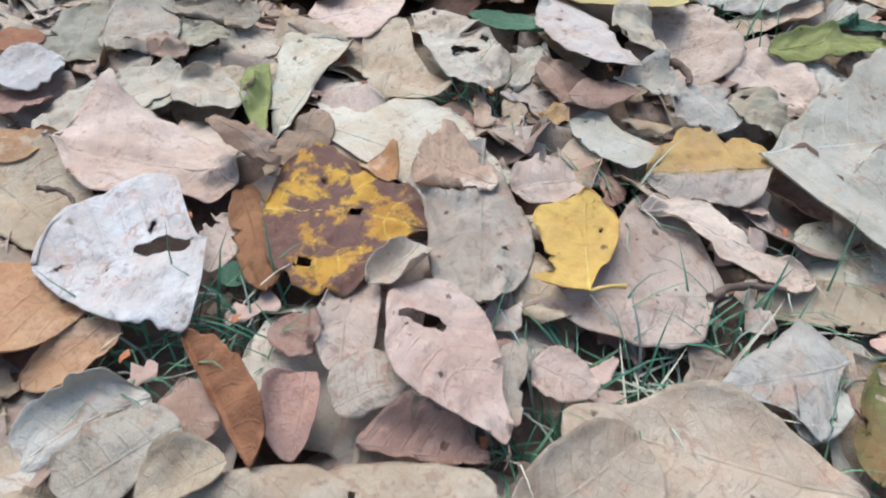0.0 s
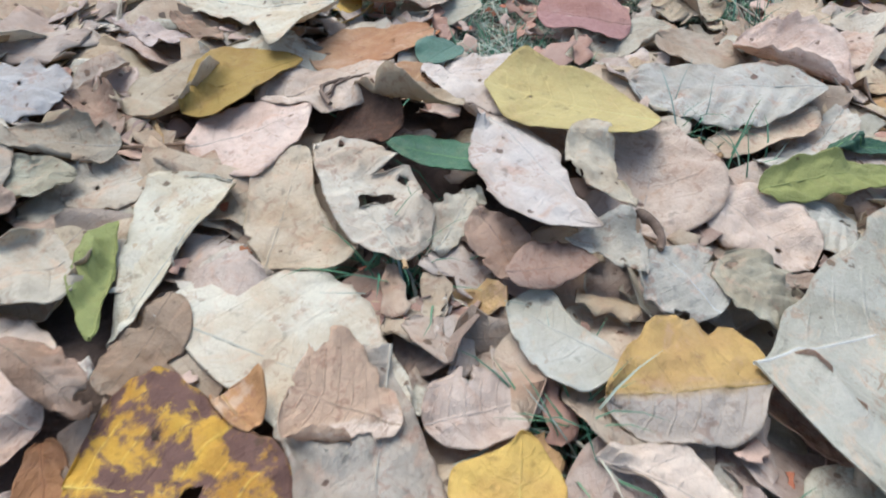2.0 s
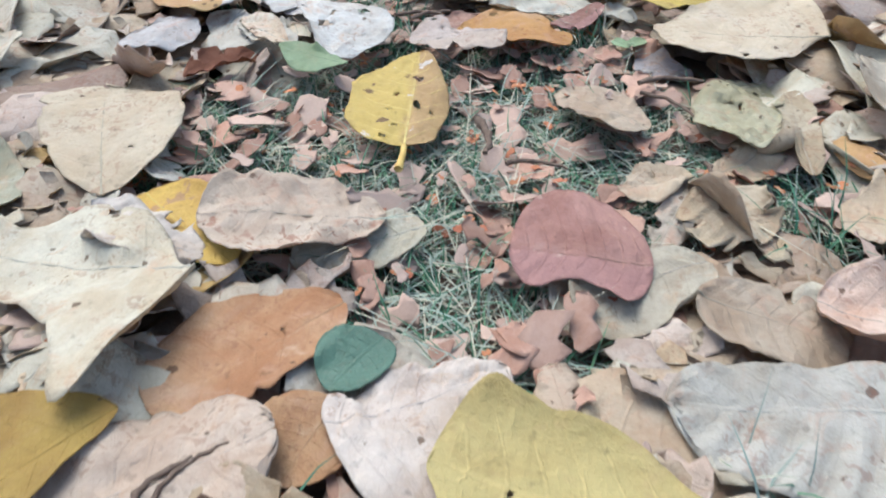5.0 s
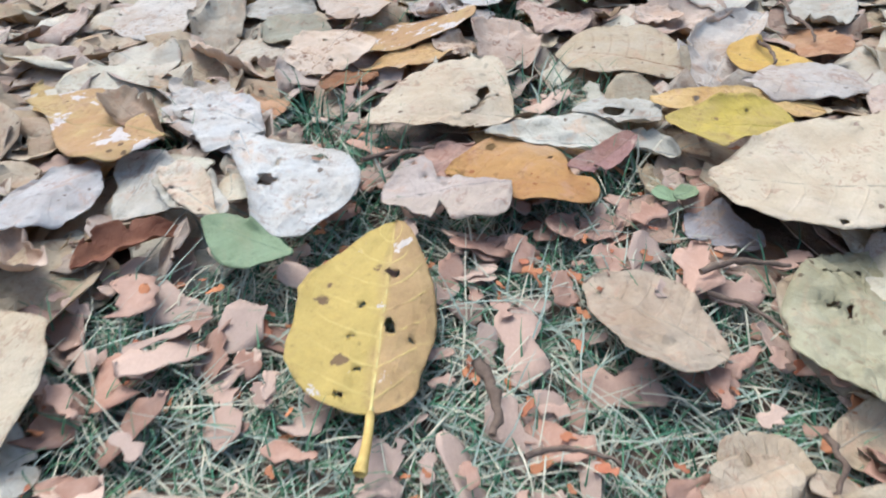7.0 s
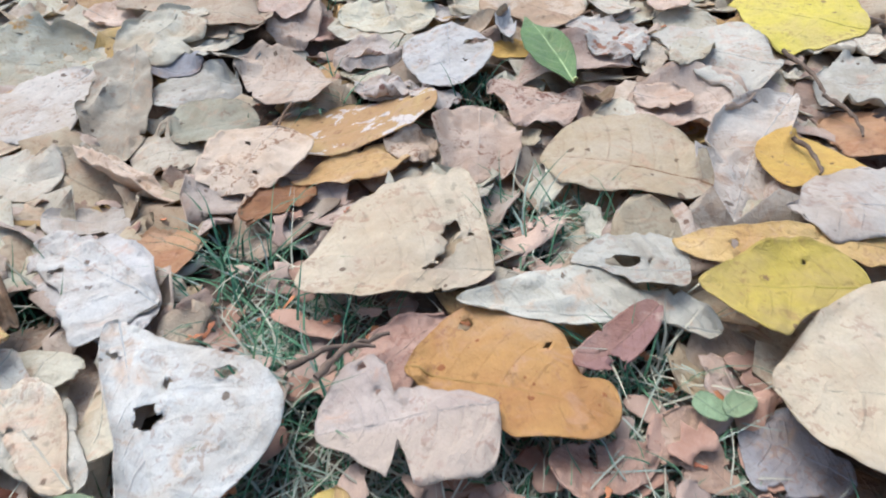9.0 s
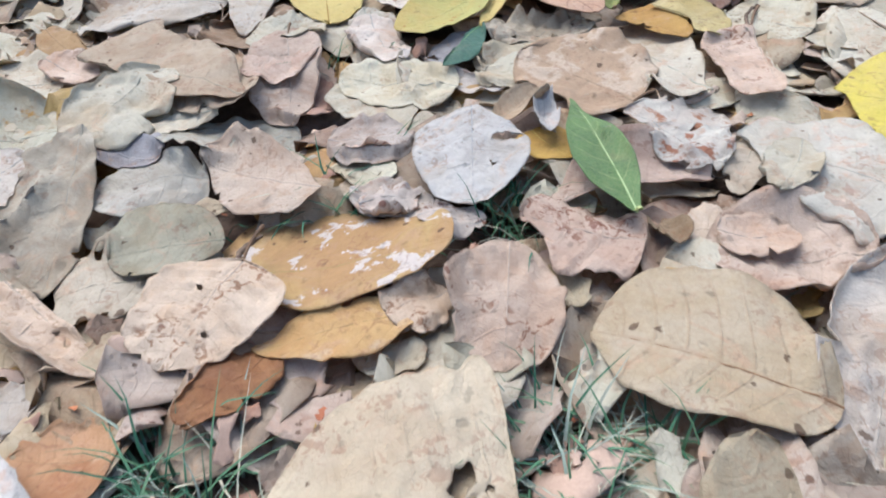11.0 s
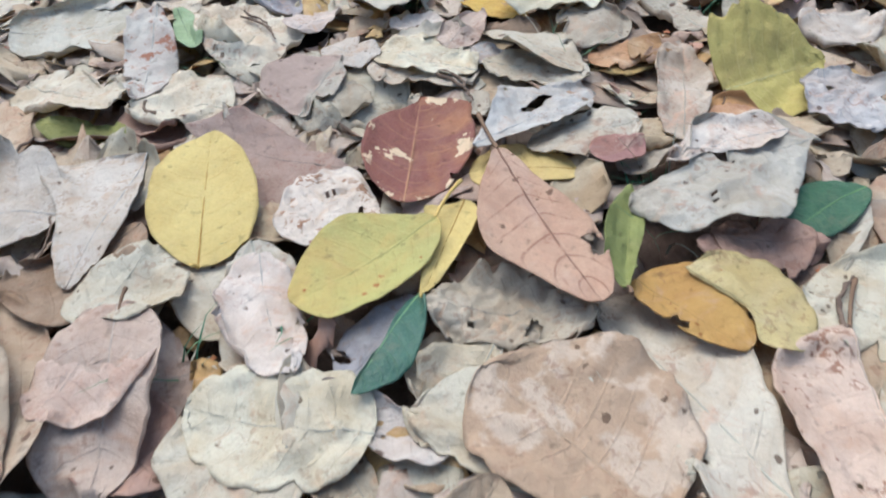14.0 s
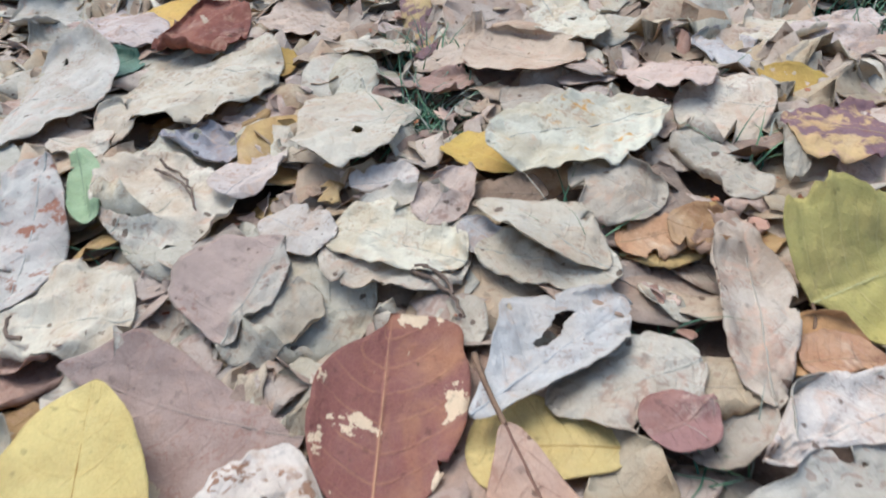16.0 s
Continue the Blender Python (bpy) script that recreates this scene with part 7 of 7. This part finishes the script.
def litter():
    heaps = [Heap() for _ in LITTER]
    rnd = random.Random(77)
    n = 0
    forms = []
    for i in range(36):
        L = rnd.uniform(0.065, 0.13)
        w = L * rnd.uniform(0.26, 0.38)
        co, uv, quads, _, _ = blade_form(L, w, w * rnd.uniform(0.85, 1.1), rnd.uniform(0.42, 0.64), 500 + i, curl=rnd.choice((0, 0, 0.2, 0.45)),
                                         dome=rnd.choice((0, 0.1, 0.3)), rag=rnd.choice((0, 0.05, 0.1, 0.25)), wrinkle=rnd.uniform(0.8, 1.5),
                                         notches=[(rnd.uniform(0.2, 0.95), rnd.choice((-1, 1)), rnd.uniform(0.2, 0.7), rnd.uniform(0.06, 0.12))],
                                         creases=[(L * rnd.uniform(0.3, 0.7), 0, rnd.uniform(0, 360), rnd.gauss(0, 12)) for _ in range(2)], nu=8, nv=4)
        forms.append(shell(co - np.array((L / 2, 0, 0)), uv, quads, 0.0005))
    scraps = []
    for i in range(30):
        L = rnd.uniform(0.028, 0.06)
        w = L * rnd.uniform(0.28, 0.45)
        co, uv, quads, _, _ = blade_form(L, w, w, 0.5, 600 + i, curl=rnd.choice((0, 0.2, 0.45)), dome=rnd.choice((0, 0.2)), rag=rnd.uniform(0.05, 0.3), wrinkle=rnd.uniform(1.0, 2.0),
                                         sides=torn_sides(rnd, w), crisp=True, creases=[(L / 2, 0, rnd.uniform(0, 360), rnd.gauss(0, 22))], nu=7, nv=4)
        scraps.append(shell(co - np.array((L / 2, 0, 0)), uv, quads, 0.0005))
    # coarse leaves for the litter round about
    plain_forms = []
    for i in range(16):
        L = rnd.uniform(0.07, 0.13)
        w = L * rnd.uniform(0.27, 0.36)
        co, uv, quads, _, _ = blade_form(L, w, w, rnd.uniform(0.42, 0.62), 800 + i, rag=0.05, wrinkle=1.2, nu=5, nv=3)
        plain_forms.append(shell(co - np.array((L / 2, 0, 0)), uv, quads, 0.0005))
    spots = np.array([(p.x, p.y) for p in PLACED])
    # depth below the leaves, spacing, least distance from a placed leaf, shapes, shares of the colours
    layers = ((0.022, 0.055, 0.0, forms, (28, 28, 16, 22, 6)), (0.014, 0.058, 0.0, forms, (32, 28, 22, 12, 6)), (0.008, 0.060, 0.038, forms, (32, 26, 34, 4, 4)),
              (0.002, 0.065, 0.056, forms, (30, 24, 40, 2, 4)), (-0.003, 0.080, 0.075, forms, (26, 24, 46, 1, 3)), (0.010, 0.041, 0.026, scraps, (28, 30, 26, 12, 4)), (0.004, 0.045, 0.036, scraps, (28, 30, 30, 8, 4)))
    for low, step, room, shapes, shares in layers:
        for gx in range(int(1.45 / step)):
            for gy in range(int(2.7 / step)):
                x = -0.58 + gx * step + rnd.uniform(-0.5, 0.5) * step
                y = 0.0 + gy * step + rnd.uniform(-0.5, 0.5) * step
                x += 0.15 * y - 0.06
                k, lean, spin = rnd.randrange(len(shapes)), (rnd.gauss(0, 7), rnd.gauss(0, 7)), rnd.uniform(0, 360)
                pick = rnd.choices(range(len(heaps)), shares)[0]
                clear = 0.016 if shapes is forms else -0.004
                if bare(x, y) > -0.25 or any((x - a) ** 2 + (y - b) ** 2 < max(0.0, r + clear) ** 2 for a, b, r, _ in TUFTS):
                    continue
                if room and np.min(np.hypot(spots[:, 0] - x, spots[:, 1] - y)) < room:
                    continue
                v, f, uv = shapes[k] if abs(x - 0.15 * y - 0.03) < 0.5 else plain_forms[k % 16]
                m = pose(x, y, lie(x, y) - low, lean[0], lean[1], spin)
                # nothing is laid where the leaves above cover it altogether
                flat = v @ np.array(m.to_3x3()).T + np.array(m.translation)
                if (LOW[cells_at(flat)] < 0.9).mean() > (0.85 if low > 0.012 else 0.95):
                    continue
                heaps[pick].add(v, f, uv, m, True)
    # torn pieces lie loose in the gaps between the leaves
    for _ in range(5200):
        y = rnd.uniform(0.0, 2.6)
        x = 0.15 * y - 0.06 + rnd.uniform(-0.55, 0.75)
        k, lean, spin = rnd.randrange(len(scraps)), (rnd.gauss(0, 17), rnd.gauss(0, 17)), rnd.uniform(0, 360)
        pick, low = rnd.choices(range(len(heaps)), (28, 26, 22, 20, 4))[0], rnd.uniform(0.004, 0.016)
        if bare(x, y) > -0.3 or any((x - a) ** 2 + (y - b) ** 2 < (0.8 * r) ** 2 for a, b, r, _ in TUFTS):
            continue
        if LOW[cells_at(np.array([(x, y)]))][0] < 0.9:
            continue
        v, f, uv = scraps[k]
        heaps[pick].add(v * rnd.uniform(0.55, 1.0), f, uv, pose(x, y, lie(x, y) - low, lean[0], lean[1], spin), True)
    # coarser leaves carry the litter on, thinning out round about
    for _ in range(2400):
        a, d = rnd.uniform(0, 2 * math.pi), 0.6 + 2.4 * rnd.random() ** 1.4
        x, y = 0.15 + d * math.cos(a) * 0.9, 1.25 + d * math.sin(a) * 1.25
        k, spin, pick, up = rnd.randrange(16), rnd.uniform(0, 360), rnd.choices(range(len(heaps)), (30, 26, 30, 9, 5))[0], rnd.uniform(0.008, 0.026)
        if -0.57 < x - 0.15 * y + 0.06 < 0.84 and 0.02 < y < 2.66:
            continue
        v, f, uv = plain_forms[k]
        heaps[pick].add(v, f, uv, pose(x, y, soil(x, y) + up, rnd.gauss(0, 6), rnd.gauss(0, 6), spin))
    words = ("tan", "pinkish", "cream", "brown", "ochre")
    for h, m, w in zip(heaps, LITTER, words):
        h.done("leaf_litter", m, "dense layer of overlapping " + w + " dry leaves", "leaf litter")


litter()


def chips():
    """Broken bits of leaf in the bare, grassy places."""
    rnd = random.Random(31)
    forms = []
    for i in range(24):
        L = rnd.uniform(0.75, 1.25)
        w = 0.05 * rnd.uniform(0.25, 0.45)
        co, uv, quads, _, _ = blade_form(L * 0.05, w, w, 0.5, 700 + i, rag=rnd.uniform(0.1, 0.4), wrinkle=1.0, sides=torn_sides(rnd, w), crisp=True,
                                         notches=[(rnd.uniform(0.15, 0.85), rnd.choice((-1, 1)), rnd.uniform(0.5, 0.9), 0.13) for _ in range(3)], nu=8, nv=4)
        forms.append(shell(co - np.array((L * 0.025, 0, 0)), uv, quads, 0.0006))
    for heap, material, count, words, lo, hi in ((Heap(), CHIPS, 430, "reddish brown broken leaf bits on the soil", 0.2, 0.95), (Heap(), RED_CHIPS, 300, "small orange-red leaf crumbs", 0.10, 0.26)):
        done = 0
        while done < count:
            x, y = rnd.uniform(-0.25, 0.6), rnd.uniform(0.15, 1.35)
            if bare(x, y) < rnd.uniform(-0.6, 0.2) and rnd.random() > 0.10:
                continue
            done += 1
            v, f, uv = forms[rnd.randrange(len(forms))]
            heap.add(v * rnd.uniform(lo, hi), f, uv, pose(x, y, soil(x, y) + rnd.uniform(0.011, 0.025), rnd.gauss(0, 14), rnd.gauss(0, 14), rnd.uniform(0, 360)), bare(x, y) < 0.1)
        for _ in range(count * 3):
            y = rnd.uniform(0.05, 2.5)
            x = 0.15 * y - 0.06 + rnd.uniform(-0.5, 0.7)
            k, size, lean, spin = rnd.randrange(len(forms)), rnd.uniform(lo, hi) * 0.7, (rnd.gauss(0, 16), rnd.gauss(0, 16)), rnd.uniform(0, 360)
            if LOW[cells_at(np.array([(x, y)]))][0] < 0.9 or bare(x, y) > 0:
                continue
            v, f, uv = forms[k]
            heap.add(v * size, f, uv, pose(x, y, lie(x, y) - rnd.uniform(0.002, 0.016), lean[0], lean[1], spin), True)
        heap.done("leaf_crumbs", material, words, "leaf crumbs")


chips()


def blade_of_grass(rnd, length, width, lift, stiff=1.0):
    """One narrow bending blade with a folded section."""
    n = 5
    pts, ang = [], rnd.uniform(0, 2 * math.pi)
    x = y = z = 0.0
    rise = lift
    for i in range(n + 1):
        t = i / n
        w = width * (1 - t ** 2) + 0.00008
        ca, sa = math.cos(ang), math.sin(ang)
        pts += [(x - sa * w / 2, y + ca * w / 2, z), (x, y, z - w * 0.25), (x + sa * w / 2, y - ca * w / 2, z)]
        step = length / n
        x, y, z = x + ca * math.cos(rise) * step, y + sa * math.cos(rise) * step, z + math.sin(rise) * step
        rise -= rnd.uniform(0.05, 0.40) / stiff
        rise = max(rise, -0.12 if z < 0.004 else -0.7)
        ang += rnd.gauss(0, 0.18) / stiff
    f = []
    for i in range(n):
        a = i * 3
        f += [(a, a + 1, a + 4, a + 3), (a + 1, a + 2, a + 5, a + 4)]
    return np.array(pts), f


def grass():
    rnd = random.Random(12)
    green, dry = Heap(), Heap()

    def sow(heap, x, y, length, width, lift, stiff=1.0, up=0.001):
        v, f = blade_of_grass(rnd, length, width, lift, stiff)
        heap.add(v, f, None, Matrix.Translation((x, y, soil(x, y) + up)))

    # the open patch: matted dry blades with green ones between
    made = 0
    while made < 8000:
        x, y = rnd.uniform(-0.15, 0.48), rnd.uniform(0.58, 1.22)
        if bare(x, y) < rnd.uniform(-0.3, 0.15):
            continue
        made += 1
        if rnd.random() < 0.57:
            sow(dry, x, y, rnd.uniform(0.015, 0.06), rnd.uniform(0.0006, 0.0015), rnd.uniform(0.1, 0.9))
        else:
            sow(green, x, y, rnd.uniform(0.012, 0.045), rnd.uniform(0.0006, 0.0016), rnd.uniform(0.3, 1.3))
    # long straws lying over the patch
    made = 0
    while made < 480:
        x, y = rnd.uniform(-0.15, 0.48), rnd.uniform(0.58, 1.22)
        if bare(x, y) < rnd.uniform(-0.1, 0.3):
            continue
        made += 1
        sow(dry, x, y, rnd.uniform(0.04, 0.10), rnd.uniform(0.0007, 0.0014), rnd.uniform(0.05, 0.45), 4.0, rnd.uniform(0.002, 0.010))
    # loose straws between the leaves
    for x, y, size, count in STRAWS:
        for _ in range(count):
            a, r = rnd.uniform(0, 2 * math.pi), size * rnd.random() ** 0.6
            sow(dry, x + r * math.cos(a), y + r * math.sin(a), rnd.uniform(0.03, 0.055), rnd.uniform(0.0008, 0.0015), rnd.uniform(0.1, 0.5), 4.0, rnd.uniform(0.004, 0.014))
    # tufts that come up through gaps
    for x, y, size, count in TUFTS:
        for _ in range(count):
            a, r = rnd.uniform(0, 2 * math.pi), size * rnd.random() ** 0.6
            sow(green if rnd.random() < 0.75 else dry, x + r * math.cos(a), y + r * math.sin(a), rnd.uniform(0.03, 0.07), rnd.uniform(0.0009, 0.0021), rnd.uniform(0.6, 1.45))
    green.done("green_grass", GRASS, "short green grass blades between the leaves", "grass")
    dry.done("dry_grass", DRYGRASS, "matted dry straw-coloured grass blades", "dry grass")


grass()


def twig(a, b, radius, bow=0.006):
    """A thin bare twig with knots, from one end to the other."""
    COUNT[0] += 1
    rnd = random.Random(COUNT[0])
    a, b = Vector(a), Vector(b)
    d = b - a
    side = Vector((-d.y, d.x, 0)).normalized()
    pts, rad = [], []
    for i in range(13):
        t = i / 12
        pts.append(a + d * t + side * (bow * math.sin(math.pi * t) + rnd.gauss(0, 0.0006)) + Vector((0, 0, rnd.gauss(0, 0.0004))))
        rad.append(radius * (1.05 - 0.45 * t) * (1.35 if i % 4 == 2 else 1.0) * rnd.uniform(0.9, 1.1))
    v, f = tube(pts, rad, 7)
    return tagged(new("twig", mesh_of("twig", v, f, TWIG)), "thin grey-brown dry twig lying on the litter", "twig", "twigs")


twig((0.1041, 1.0391, 0.0118), (0.1416, 1.0663, 0.0062), 0.0018)
twig((0.0904, 1.0459, 0.0126), (0.1330, 1.0592, 0.0070), 0.0016)
twig((0.2669, 0.8955, 0.0087), (0.2960, 0.8612, 0.0083), 0.0014)
twig((-0.2173, 0.2951, 0.0313), (-0.1941, 0.2835, 0.0291), 0.0016)
twig((-0.0216, 0.5767, 0.0196), (0.0058, 0.6117, 0.0167), 0.0012)
twig((-0.0324, 1.7337, -0.0082), (-0.0172, 1.8105, -0.0046), 0.0014)
twig((0.1337, 1.9746, 0.0153), (0.1692, 1.9150, 0.0190), 0.0011)
twig((0.3078, 1.8260, 0.0190), (0.3255, 1.7984, 0.0179), 0.0014)
twig((0.1350, 1.9886, 0.0148), (0.1700, 1.9103, 0.0190), 0.001)
twig((0.3050, 1.8224, 0.0180), (0.3294, 1.7811, 0.0156), 0.0014)
twig((0.4813, 1.5094, 0.0143), (0.5051, 1.5493, 0.0184), 0.0016)
twig((0.1523, 0.8075, 0.0126), (0.1912, 0.8009, 0.0108), 0.0014)
twig((0.0763, 1.8229, 0.0022), (0.0663, 1.8428, 0.0029), 0.0014)
twig((0.4334, 1.1871, 0.0107), (0.4245, 1.1429, 0.0112), 0.0016)
twig((0.0796, 1.3017, -0.0070), (0.0913, 1.3313, -0.0062), 0.002)
twig((0.1369, 0.2437, -0.0010), (0.1820, 0.2532, -0.0065), 0.0024)
twig((0.0174, 0.1583, 0.0134), (0.0247, 0.1424, 0.0099), 0.0008)
twig((0.1647, 0.4583, 0.0134), (0.1691, 0.4277, 0.0132), 0.003)
twig((-0.0173, 0.5656, 0.0203), (-0.0057, 0.6050, 0.0177), 0.0017, 0.014)
twig((0.4925, 1.3064, 0.0146), (0.4839, 1.2323, 0.0132), 0.0018)
twig((0.4839, 1.2323, 0.0132), (0.4787, 1.1776, 0.0125), 0.0016)
twig((0.0149, 1.7270, -0.0061), (0.0300, 1.6610, -0.0061), 0.001)
twig((0.2719, 0.9145, 0.0072), (0.3228, 0.9127, 0.0067), 0.002)
twig((0.1387, 0.8595, 0.0154), (0.1400, 0.8195, 0.0137), 0.003)
twig((0.2841, 0.8065, 0.0056), (0.2724, 0.7785, 0.0049), 0.0016)
